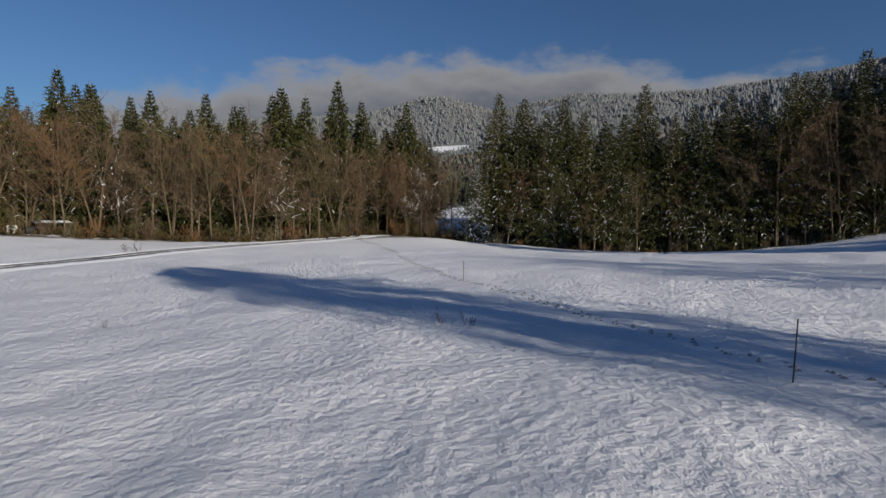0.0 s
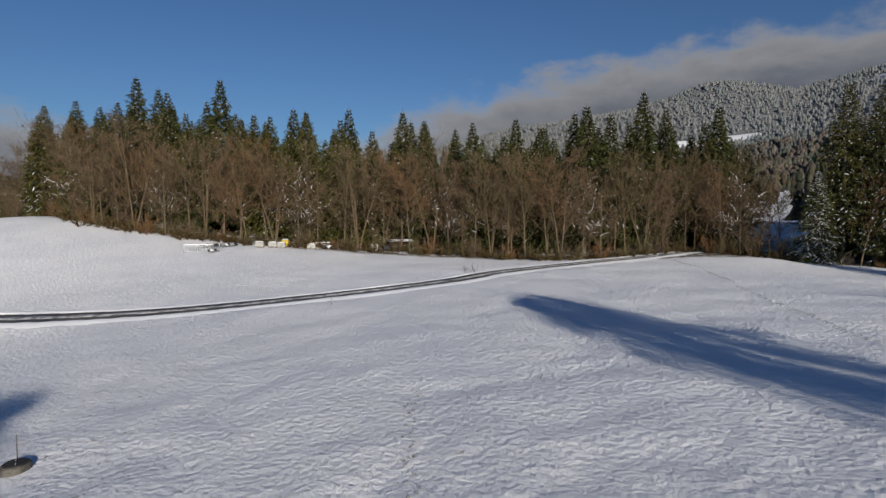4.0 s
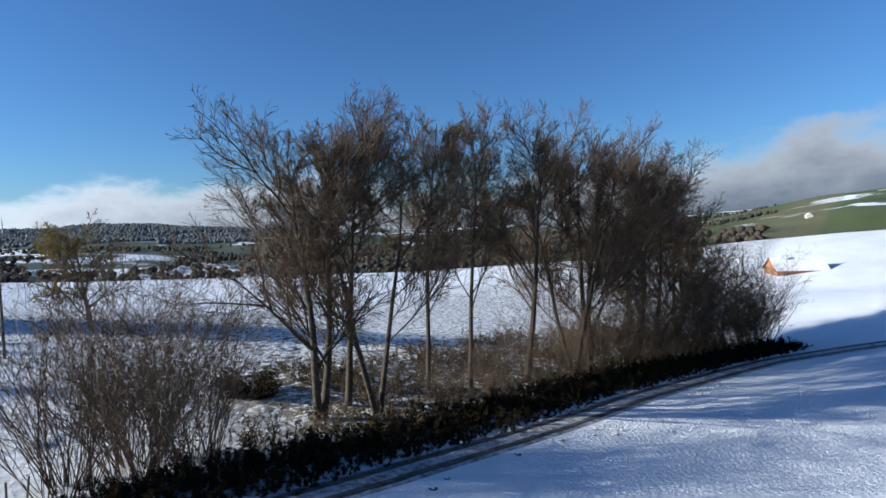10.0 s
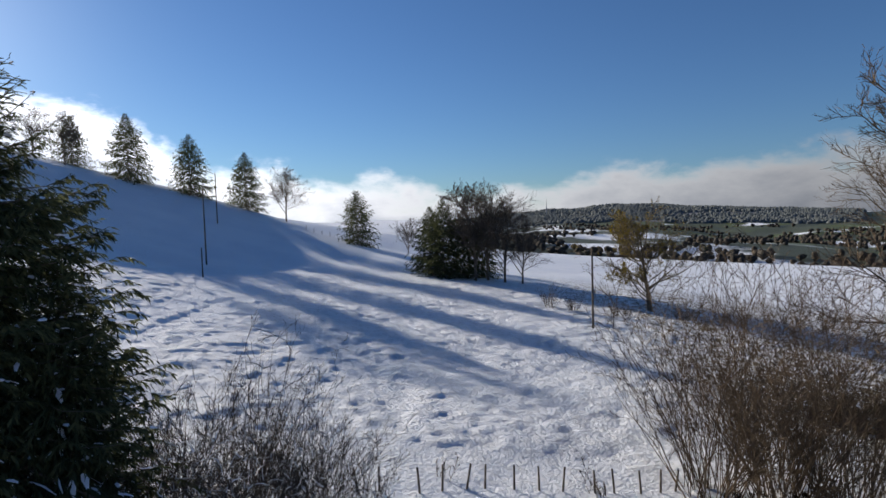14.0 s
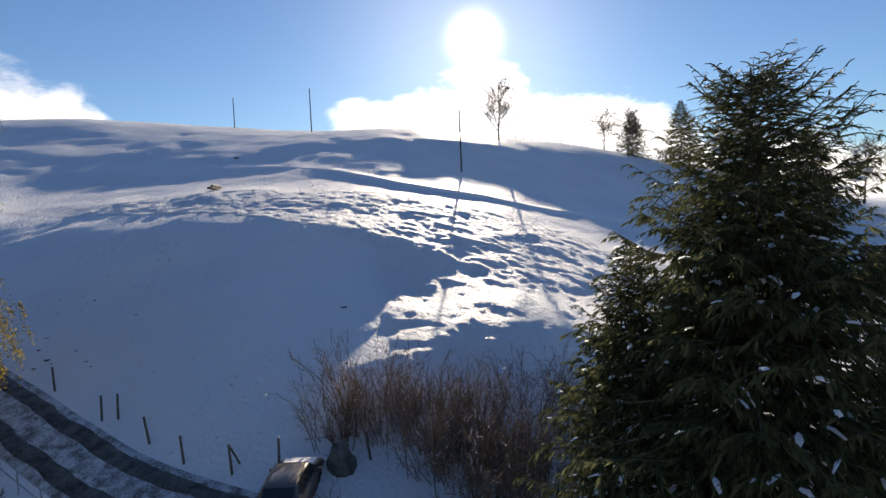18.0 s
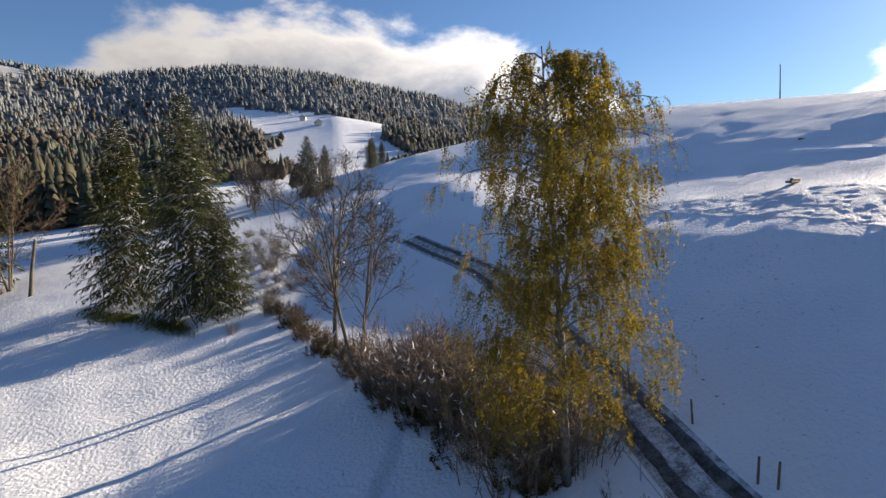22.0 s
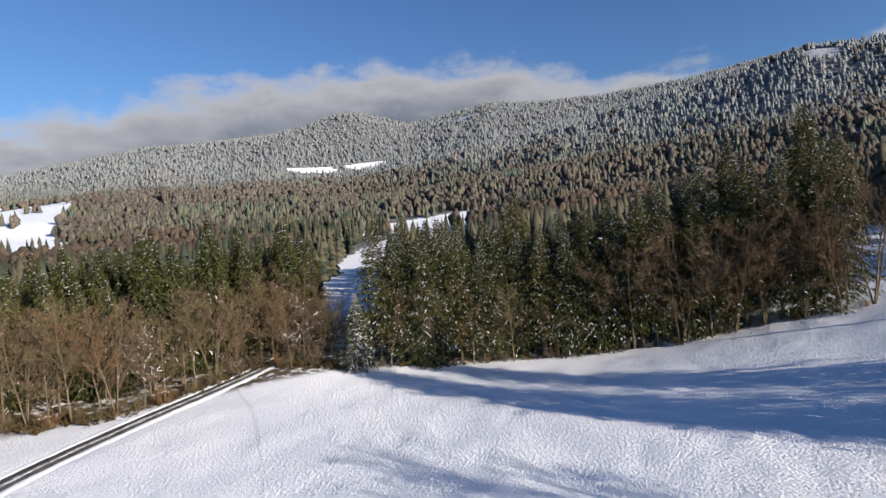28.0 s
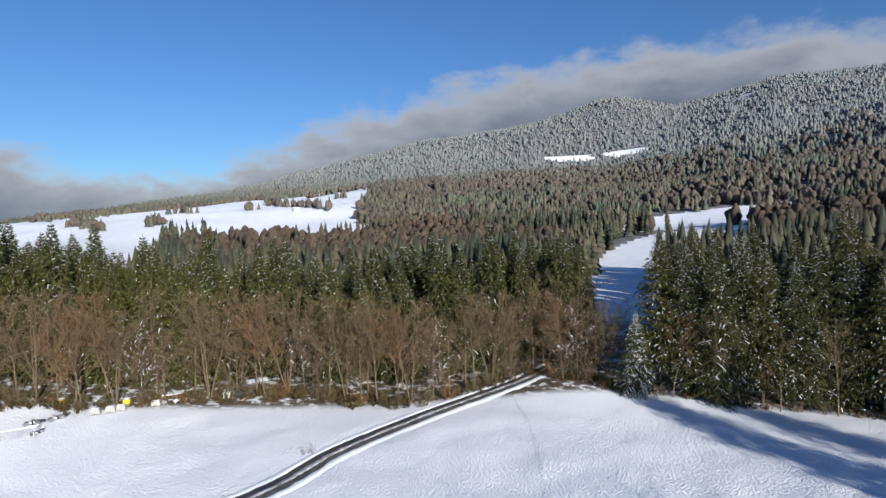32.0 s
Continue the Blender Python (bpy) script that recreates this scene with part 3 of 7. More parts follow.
ribbon("road.004", LANE_HEDGE[LANE_HEDGE[:, 0] > 84], (-1.9, -1.4, -0.7, 0, 0.7, 1.4, 1.9), (-0.05, 0.10, 0.05, 0.12, 0.05, 0.16, -0.05), SNOW, "snow-covered farm lane with shallow wheel ruts", None, 0.2, 12)
lane_d = ribbon("road.003", LANE_FAR, (-1.7, 0, 1.7), (0.25, 0.35, 0.25), speckled("brown_lane_gravel", (0.12, 0.10, 0.08), (0.26, 0.22, 0.18), 0.9, 0.8, bump=0.4), "far lane winding up to a farm")
ribbon("path", curve_line(((98, -47), (90, -51), (74.5, -58.3), (62.5, -61.6), (57.5, -70.3), (53.6, -78.7), (52.9, -98)), 2.0), (-2.4, -1.5, -0.6, 0.8, 1.8), (-0.3, 0.34, 0.14, 0.1, -0.2), SNOW, "snow-covered farm track across the hillside", None, 0.5, 9)


# ---- rough tussocks on the windswept shoulder of the hill ----
def tussock_patch(name, x0, x1, y0, y1, step, shoulder, swell):
    gx, gy = np.meshgrid(np.arange(x0, x1, step), np.arange(y0, y1, step), indexing="ij")
    shape = gx.shape
    X, Y = gx.ravel(), gy.ravel()
    if shoulder:
        lower = np.maximum(-0.6 * X - 16.3, 0.53 * X - 64.2) + 1.2 * lump(X, Y, 3.0, 61)
        mask = smooth(-0.5, 1.5, lower - Y) * smooth(0, 6, Y - 1.2 * X + 128) * smooth(22, 27, X) * smooth(0, 6, x1 - 1 - X) * smooth(0, 6, Y - y0 - 1)
    else:
        mask = smooth(0, 8, X - x0 - 1) * smooth(0, 5, x1 - 1 - X) * smooth(0, 8, Y - y0 - 1) * smooth(0, 4, y1 - 1 - Y)
    rough = 0.8 * lump(X, Y, 0.5, 62) + 0.6 * lump(X, Y, 0.9, 63) + 0.5 * lump(X, Y, 1.8, 64)
    Z = ground(X, Y) + mask * (0.06 + swell * rough) - (1 - mask) * 0.35
    keep = sheet(*shape)
    return tagged(new(name, mesh_of("rough_pasture", np.column_stack([X, Y, Z]), keep, None, [SNOW_LAND], True)), "snowy pasture rough with grass tussocks", "ground", kind="structure")


tussock_patch("ground.001", 22, 82, -78, -22, 0.25, True, 0.11)
tussock_patch("ground.002", -62, 40, -126, -43, 0.33, False, 0.20)


# ---- trees: builders ----
def unit(v):
    return v / np.maximum(np.linalg.norm(v, axis=-1, keepdims=True), 1e-9)


def tubes(P, r0, r1, sides):
    """Tapered tubes along many polylines P (m, k, 3)."""
    m, k, _ = P.shape
    T = unit(np.gradient(P, axis=1))
    ref = np.where(np.abs(T[..., 2:3]) > 0.9, np.array([1.0, 0, 0]), np.array([0, 0, 1.0]))
    A = unit(np.cross(T, ref))
    B = np.cross(T, A)
    r = np.asarray(r0)[:, None] + (np.asarray(r1) - np.asarray(r0))[:, None] * np.linspace(0, 1, k)[None]
    a = np.linspace(0, 2 * np.pi, sides, endpoint=False)
    V = P[:, :, None] + r[:, :, None, None] * (A[:, :, None] * np.cos(a)[:, None] + B[:, :, None] * np.sin(a)[:, None])
    q = sheet(k, sides, True)
    F = (q[None] + (np.arange(m) * k * sides)[:, None, None]).reshape(-1, 4)
    return V.reshape(-1, 3), F


def ribbons(P, w0, w1, rng):
    """Thin flat twigs along many polylines."""
    m, k, _ = P.shape
    T = unit(P[:, -1] - P[:, 0])
    S = unit(np.cross(T, unit(rng.normal(size=(m, 3)))))
    w = (w0 + (w1 - w0) * np.linspace(0, 1, k))[None, :, None] * S[:, None]
    V = np.stack([P - w, P + w], 2)
    q = sheet(k, 2)
    F = (q[None] + (np.arange(m) * k * 2)[:, None, None]).reshape(-1, 4)
    return V.reshape(-1, 3), F


def sprout(P, n, lo, hi, angle, ratio, lift, rng, k=4, jitter=0.08, shrink=0.5):
    """n side shoots from each of the polylines P; returns their polylines."""
    m, kk, _ = P.shape
    L = np.linalg.norm(np.diff(P, axis=1), axis=-1).sum(1)
    u = lo + (hi - lo) * (np.arange(n)[None] + rng.random((m, n))) / n
    f = u * (kk - 1)
    i = np.minimum(f.astype(int), kk - 2)
    t = (f - i)[..., None]
    rows = np.arange(m)[:, None]
    start = P[rows, i] * (1 - t) + P[rows, i + 1] * t
    T = unit(P[rows, i + 1] - P[rows, i])
    perp = unit(np.cross(T, unit(rng.normal(size=(m, n, 3)))))
    a = radians(angle) * (0.7 + 0.6 * rng.random((m, n, 1)))
    D = unit(T * np.cos(a) + perp * np.sin(a) + np.array([0, 0, lift]))
    length = (L[:, None] * ratio * (1 - shrink * u) * (0.65 + 0.7 * rng.random((m, n)))).reshape(-1)
    start, D = start.reshape(-1, 3), D.reshape(-1, 3)
    out = [start]
    d = D
    for s in range(1, k):
        d = unit(d + np.array([0, 0, lift * 0.5]) + jitter * 2 * rng.normal(size=d.shape))
        out.append(out[-1] + d * (length / (k - 1))[:, None])
    return np.stack(out, 1)


def join(*pieces):
    V, F, base = [], [], 0
    for v, f in pieces:
        V.append(v)
        F.append(f + base)
        base += len(v)
    return np.vstack(V), np.vstack(F)


def wand(p0, d, length, k, rng, jitter=0.05, lift=0.0):
    P = [np.array(p0, float)]
    d = unit(np.array(d, float))
    for s in range(k - 1):
        d = unit(d + jitter * rng.normal(size=3) + np.array([0, 0, lift]))
        P.append(P[-1] + d * length / (k - 1))
    return np.array(P)


def bare_parts(seed, h, girth, spread, limbs, fine, forks=1, low=0.3, rise=0.0):
    """Wood and twigs of a leafless tree of height h: (trunk and limbs, twigs, fine shoots)."""
    rng = np.random.default_rng(seed)
    T = np.stack([wand((0.5 * girth * s, 0, -0.4), (0.16 * s + 0.03 * rng.normal(), 0.06 * rng.normal(), 1), h * (0.88 - 0.05 * abs(s)), 10, rng, 0.045, 0.03) for s in np.linspace(-1, 1, forks) * (forks > 1)])
    n1 = max(7, limbs // forks)
    bend, up, still = 1 - 0.32 * rise, 0.07 * rise, 1 - 0.5 * rise
    L1 = sprout(T, n1, low, 0.97, 52 * bend, spread * 1.25, 0.07 + up, rng, 7, 0.06 * still, 0.70 - 0.2 * rise)
    # a few heavy limbs rising beside the leader
    U = sprout(T, 3, low, 0.6, 32, 0.62, 0.06 + up, rng, 7, 0.06 * still, 0.3)
    L1 = np.concatenate([L1, U, sprout(U, 9 if fine > 1 else 5, 0.2, 0.97, 46 * bend, spread * 0.95, 0.06 + up, rng, 7, 0.055 * still, 0.5)])
    L2 = np.concatenate([sprout(L1, 8 if fine < 2 else 9, 0.18, 0.98, 42 * bend, 0.46, 0.06 + up, rng, 4, 0.09 * still), sprout(T, 6, 0.8, 1.0, 30, 0.13, 0.1, rng, 4, 0.08 * still)])
    L3 = sprout(L2, 5 if fine < 2 else 6, 0.12, 1.0, 38 * bend, 0.55, 0.10 + 0.5 * up, rng, 3, 0.09 * still)
    n2 = len(L2)
    size = np.linalg.norm(L1[:, -1] - L1[:, 0], axis=1) / h
    wood = [tubes(T, np.full(len(T), girth), np.full(len(T), 0.02), 7), tubes(L1, girth * (0.08 + 0.5 * size), np.full(len(L1), 0.012), 4)]
    twig = [tubes(L2, np.full(n2, 0.028), np.full(n2, 0.010), 3) if fine > 1 else ribbons(L2, 0.03, 0.012, rng), ribbons(L3 if fine > 1 else L3[:, ::2], 0.016, 0.008, rng)]
    if fine >= 1:
        L4 = sprout(L3, 2 if fine < 2 else 3, 0.15, 1.0, 34, 0.62, 0.08, rng, 2, 0.1)
        twig.append(ribbons(L4, 0.011, 0.006, rng))
    return join(*wood), join(*twig), L3


def ash_parts(seed, h, girth, spread, limbs, fine, forks=1, low=0.3, rise=0.0):
    """Wood and twigs of a tall ash: a clear trunk, limbs that sweep upward and fork, fine straight shoots."""
    rng = np.random.default_rng(seed)
    T = np.stack([wand((0.5 * girth * s, 0, -0.4), (0.14 * s + 0.03 * rng.normal(), 0.05 * rng.normal(), 1), h * (0.93 - 0.06 * abs(s)), 12, rng, 0.035, 0.02) for s in np.linspace(-1, 1, forks) * (forks > 1)])
    L1 = sprout(T, max(6, limbs // forks), low, 0.9, 46, spread, 0.10, rng, 7, 0.035, 0.62)
    L1 = np.concatenate([L1, sprout(L1, 4, 0.22, 0.8, 30, 0.62, 0.07, rng, 7, 0.04, 0.4), sprout(T, 5, 0.72, 0.98, 28, 0.16, 0.08, rng, 7, 0.04, 0.3)])
    L2 = sprout(L1, 9, 0.16, 1.0, 38, 0.50, 0.05, rng, 5, 0.055, 0.45)
    L3 = sprout(L2, 7, 0.12, 1.0, 34, 0.58, 0.06, rng, 3, 0.07)
    L4 = sprout(L3, 4, 0.15, 1.0, 32, 0.66, 0.05, rng, 2, 0.08)
    size = np.linalg.norm(L1[:, -1] - L1[:, 0], axis=1) / h
    wood = [tubes(T, np.full(len(T), girth), np.full(len(T), 0.03), 8), tubes(L1, girth * (0.08 + 0.62 * size), np.full(len(L1), 0.016), 5)]
    twig = [tubes(L2, np.full(len(L2), 0.026), np.full(len(L2), 0.010), 3), ribbons(L3, 0.015, 0.009, rng), ribbons(L4, 0.012, 0.007, rng)]
    return join(*wood), join(*twig), L3


def bush_parts(seed, h, stems, spread, fine=1, base=0.5):
    rng = np.random.default_rng(seed)
    S = []
    for i in range(stems):
        a = rng.random() * 6.283
        out = spread * rng.random() ** 0.6
        r = base * rng.random() ** 0.5
        b = a + 0.8 * rng.normal()
        S.append(wand((r * math.cos(a), r * math.sin(a), -0.2), (out * math.cos(b), out * math.sin(b), 1), h * (0.45 + 0.55 * rng.random()), 6, rng, 0.11))
    S = np.stack(S)
    A = sprout(S, 7, 0.2, 1.0, 34, 0.36, 0.12, rng, 4, 0.12)
    B = sprout(A, 4, 0.15, 1.0, 38, 0.5, 0.08, rng, 3, 0.12)
    out = [ribbons(A, 0.013, 0.007, rng), ribbons(B, 0.010, 0.005, rng)]
    if fine > 1:
        out.append(ribbons(sprout(B, 3, 0.2, 1.0, 34, 0.55, 0.08, rng, 2, 0.1), 0.006, 0.004, rng))
    return tubes(S, 0.018 + 0.02 * rng.random(len(S)), np.full(len(S), 0.006), 3), join(*out), B


def spruce_parts(seed, h, wide, clear, whorl=0.6, per=7, rows=7, sprays=4, blade=0.42, slim=0.10, droop=0.35, ragged=0.22, load=0.5, taper=0.85, fan=0.42, dab=1.0):
    """Trunk, needle-covered branchlets in drooping tiers, and the snow lying on the boughs of a spruce."""
    rng = np.random.default_rng(seed)
    trunk = tubes(np.stack([wand((0, 0, -0.3), (0, 0, 1), h + 0.3, 7, rng, 0.006)]), [h * 0.0125], [0.02], 7)
    starts, dirs, lens, fs = [], [], [], []
    z = clear * h
    while z < h * 0.975:
        f = (z - clear * h) / (h * (1 - clear))
        reach = wide * (1 - f) ** taper * (0.80 + 0.20 * min(1, f * 6)) + 0.05
        n = max(5, int(per * (0.6 + 0.4 * (1 - f))))
        a0 = rng.random() * 6.28
        for i in range(n):
            a = a0 + 6.283 * (i + 0.6 * rng.random()) / n
            starts.append((0, 0, z + 0.3 * rng.normal() * whorl * (1 - f)))
            dirs.append((math.cos(a), math.sin(a), -0.22 + 0.95 * f ** 1.5 + 0.10 * rng.normal()))
            lens.append(reach * (1 - ragged + 1.7 * ragged * rng.random()))
            fs.append(f)
        z += whorl * (0.55 + 0.45 * (1 - f))
    S, D, L, fs = np.array(starts), unit(np.array(dirs)), np.array(lens), np.array(fs)
    n = len(L)
    s = np.linspace(0, 1, 5)[None, :, None]
    P = S[:, None] + D[:, None] * L[:, None, None] * s
    P[..., 2] -= (droop * L * (1 - 0.6 * fs))[:, None] * s[..., 0] ** 1.5 - 0.24 * L[:, None] * s[..., 0] ** 4
    boughs = tubes(P, 0.011 * L + 0.006, np.full(n, 0.006), 3)
    # side branchlets on both flanks of each bough, reaching forward and sagging
    u = np.tile(0.10 + 0.88 * (np.arange(rows) + 0.5) / rows, (n, 1)) + 0.05 * rng.normal(size=(n, rows))
    u = np.clip(u, 0.03, 0.99)
    i = np.minimum((u * 4).astype(int), 3)
    t = (u * 4 - i)[..., None]
    r = np.arange(n)[:, None]
    base = P[r, i] * (1 - t) + P[r, i + 1] * t
    T = unit(P[r, i + 1] - P[r, i])
    side = unit(np.stack([-D[:, 1], D[:, 0], np.zeros(n)], -1))[:, None] * np.where((np.arange(rows)[None] + rng.integers(0, 2, (n, 1))) % 2, 1.0, -1.0)[..., None]
    ln = (fan * L[:, None] * (1.05 - 0.75 * u) * (0.75 + 0.5 * rng.random((n, rows))))[..., None] + 0.10
    d0 = unit(T * 0.75 + side * (0.75 + 0.2 * rng.random((n, rows, 1))) + np.array([0, 0, -0.05]) + 0.10 * rng.normal(size=(n, rows, 3)))
    B = np.stack([base, base + d0 * ln * 0.5 - np.array([0, 0, 0.05]) * ln, base + d0 * ln - np.array([0, 0, 0.30]) * ln], 2).reshape(-1, 3, 3)
    # the outer half of every bough carries needles too
    C = np.concatenate([B, P[:, 2:]])
    # fine hanging shoots
    m = len(C) * sprays
    j = np.repeat(np.arange(len(C)), sprays)
    v = 2 * np.clip(np.tile((np.arange(sprays) + 0.6) / sprays, len(C)) + 0.12 * rng.normal(size=m), 0.02, 0.999)
    k = np.minimum(v.astype(int), 1)
    w = (v - k)[:, None]
    b0 = C[j, k] * (1 - w) + C[j, k + 1] * w
    tt = unit(C[j, k + 1] - C[j, k])
    flank = unit(np.cross(tt, np.array([0, 0, 1.0]))) * rng.choice((-1.0, 1.0), m)[:, None]
    d = unit(tt * 0.7 + flank * (0.55 * rng.random((m, 1))) + np.array([0, 0, -0.45]) * (0.3 + 1.2 * rng.random((m, 1))) + 0.12 * rng.normal(size=(m, 3)))
    top = np.clip((h - b0[:, 2:]) / (0.32 * h), 0.14, 1)
    sl = blade * (0.55 + 0.8 * rng.random((m, 1))) * top
    wv = unit(np.cross(d, unit(rng.normal(size=(m, 3))))) * sl * slim
    mid = b0 + d * sl * 0.45
    tip = b0 + d * sl - np.array([0, 0, 0.12]) * sl
    V = np.stack([b0, mid - wv, tip, mid + wv], 1).reshape(-1, 3)
    spray = V, np.arange(len(V)).reshape(-1, 4)
    half = blade * slim * 0.55
    needles = join(spray, ribbons(C, half, half * 0.5, rng), ribbons(C, half, half * 0.5, rng))
    # snow caps
    Q = B[rng.random(len(B)) < load]
    Q = Q[:, 2:] - (Q[:, 2:] - Q) * dab
    Q = Q + np.array([0, 0, 0.05]) + 0.02 * rng.normal(size=(len(Q), 1, 3))
    ax = unit(Q[:, 2] - Q[:, 0])
    flat = unit(np.cross(ax, np.array([0, 0, 1.0])) + np.array([0, 0, 0.35]) * rng.normal(size=(len(Q), 1)))
    wide_s = (0.03 + 0.05 * rng.random(len(Q)))[:, None] * np.array([0.7, 1.2, 0.4])
    snow = np.stack([Q - flat[:, None] * wide_s[..., None], Q + np.array([0, 0, 0.03]), Q + flat[:, None] * wide_s[..., None]], 2).reshape(-1, 3)
    strips = (sheet(3, 3)[None] + (np.arange(len(Q)) * 9)[:, None, None]).reshape(-1, 4)
    return join(trunk, boughs), needles, (snow, strips)


def part(name, mesh, mat, parent, label="", smooth_shade=False):
    """One mesh object under a thing or a part."""
    if isinstance(mesh, tuple):
        mesh = mesh_of(name, mesh[0], mesh[1], None, [mat], smooth_shade)
    elif isinstance(mesh, bmesh.types.BMesh):
        bm, mesh = mesh, bpy.data.meshes.new(name)
        bm.to_mesh(mesh)
        bm.free()
        mesh.materials.append(mat)
        if smooth_shade:
            mesh.polygons.foreach_set("use_smooth", np.ones(len(mesh.polygons), bool))
    ob = new(name, mesh)
    ob.parent = parent
    if label:
        tagged(ob, label)
    return ob


def spruce(seed, h, wide, clear, label, needles=NEEDLES, snowy=True, **kw):
    ob = tagged(new("spruce_tree"), label, "tree")
    trunk, crown, snow = spruce_parts(seed, h, wide, clear, **kw)
    part("trunk", trunk, BARK, ob, smooth_shade=True)
    part("crown", crown, needles, ob)
    if snowy:
        tagged(part("snow_load", snow, SNOW, ob, "patches of snow lying on the boughs"), kind="stuff")
    return ob


def bare_tree(seed, h, label, girth=0.2, spread=0.36, limbs=16, fine=1, forks=1, low=0.3, bark=BARK_WARM, twigs=TWIG, leaves=None, leaf_n=0, snowy=0.0, name="bare_tree", rise=0.0, build=bare_parts):
    ob = tagged(new(name), label, "tree")
    wood, twig, L3 = build(seed, h, girth, spread, limbs, fine, forks, low, rise)
    part("trunk", wood, bark, ob, smooth_shade=True)
    part("crown", twig, twigs, ob, "bare branching twigs")
    rng = np.random.default_rng(seed + 50)
    if leaves:
        tagged(part("foliage", leaf_quads(L3, leaf_n, 0.07, rng), leaves, ob, "remaining autumn leaves"), kind="stuff")
    if snowy:
        pick = L3[rng.random(len(L3)) < snowy] + np.array([0, 0, 0.03])
        tagged(part("snow_load", ribbons(pick, 0.045, 0.02, rng), SNOW, ob, "snow on the twigs"), kind="stuff")
    return ob


def leaf_quads(P, n, size, rng):
    i = rng.integers(0, len(P), n)
    t = rng.random((n, 1)) * (P.shape[1] - 1)
    k = np.minimum(t[:, 0].astype(int), P.shape[1] - 2)
    f = t - k[:, None]
    c = P[i, k] * (1 - f) + P[i, k + 1] * f + 0.05 * rng.normal(size=(n, 3))
    a = unit(rng.normal(size=(n, 3)) + np.array([0, 0, -0.6]))
    b = unit(np.cross(a, rng.normal(size=(n, 3))))
    s = size * (0.6 + 0.8 * rng.random((n, 1)))
    V = np.stack([c, c + a * s * 0.55 + b * s * 0.4, c + a * s * 1.2, c + a * s * 0.55 - b * s * 0.4], 1).reshape(-1, 3)
    return V, np.arange(len(V)).reshape(-1, 4)


def bush(seed, h, stems, spread, label, twigs=TWIG, fine=1, leaves=None, leaf_n=0, snowy=0.0, leaf_size=0.06, base=0.5):
    ob = tagged(new("bush"), label, "bush")
    stem, spray, B = bush_parts(seed, h, stems, spread, fine, base)
    tagged(part("stem", stem, twigs, ob), kind="stuff")
    tagged(part("twig_spray", spray, twigs, ob), kind="stuff")
    rng = np.random.default_rng(seed + 9)
    if leaves:
        tagged(part("foliage", leaf_quads(B, leaf_n, leaf_size, rng), leaves, ob, "withered leaves"), kind="stuff")
    if snowy:
        tagged(part("snow_load", ribbons(B[rng.random(len(B)) < snowy] + np.array([0, 0, 0.02]), 0.03, 0.015, rng), SNOW, ob, "snow on the twigs"), kind="stuff")
    return ob


def planted(x, y, turn=0.0, size=1.0, tall=1.0, sink=0.1):
    return pose(x, y, ground(x, y) - sink, 0, 0, turn) @ Matrix.Diagonal((size, size, size * tall, 1))


class Nursery:
    """Plants copies of a few model trees; a model stands itself at its first place."""

    def __init__(self, *models):
        self.models, self.used = models, set()

    def plant(self, i, m, group=""):
        ob = self.models[int(i) % len(self.models)]
        if ob.name in self.used:
            ob = copy_thing(ob, m)
        else:
            self.used.add(ob.name)
            ob.matrix_basis = m
        if group:
            tagged(ob, group=group)
        return ob


# ---- the near trees ----
rng = np.random.default_rng(11)
big = spruce(3, 16.3, 5.3, 0.02, "tall dark spruce with drooping boughs beside the lane", NEEDLES_VEILED, True, dab=0.3, whorl=0.32, per=13, rows=13, sprays=14, blade=0.27, slim=0.12, droop=0.5, ragged=0.52, load=0.13, taper=0.5, fan=0.42)
big.matrix_basis = planted(9.3, -32)
small = spruce(4, 11.5, 2.9, 0.02, "smaller ragged spruce leaning on its tall neighbour", NEEDLES_VEILED, True, dab=0.3, whorl=0.34, per=11, rows=10, sprays=11, blade=0.24, slim=0.12, droop=0.4, ragged=0.5, load=0.16, taper=0.6, fan=0.42)
small.matrix_basis = planted(12.4, -31.6)
copy_thing(small, planted(6.6, -32.6, 130, 0.92))


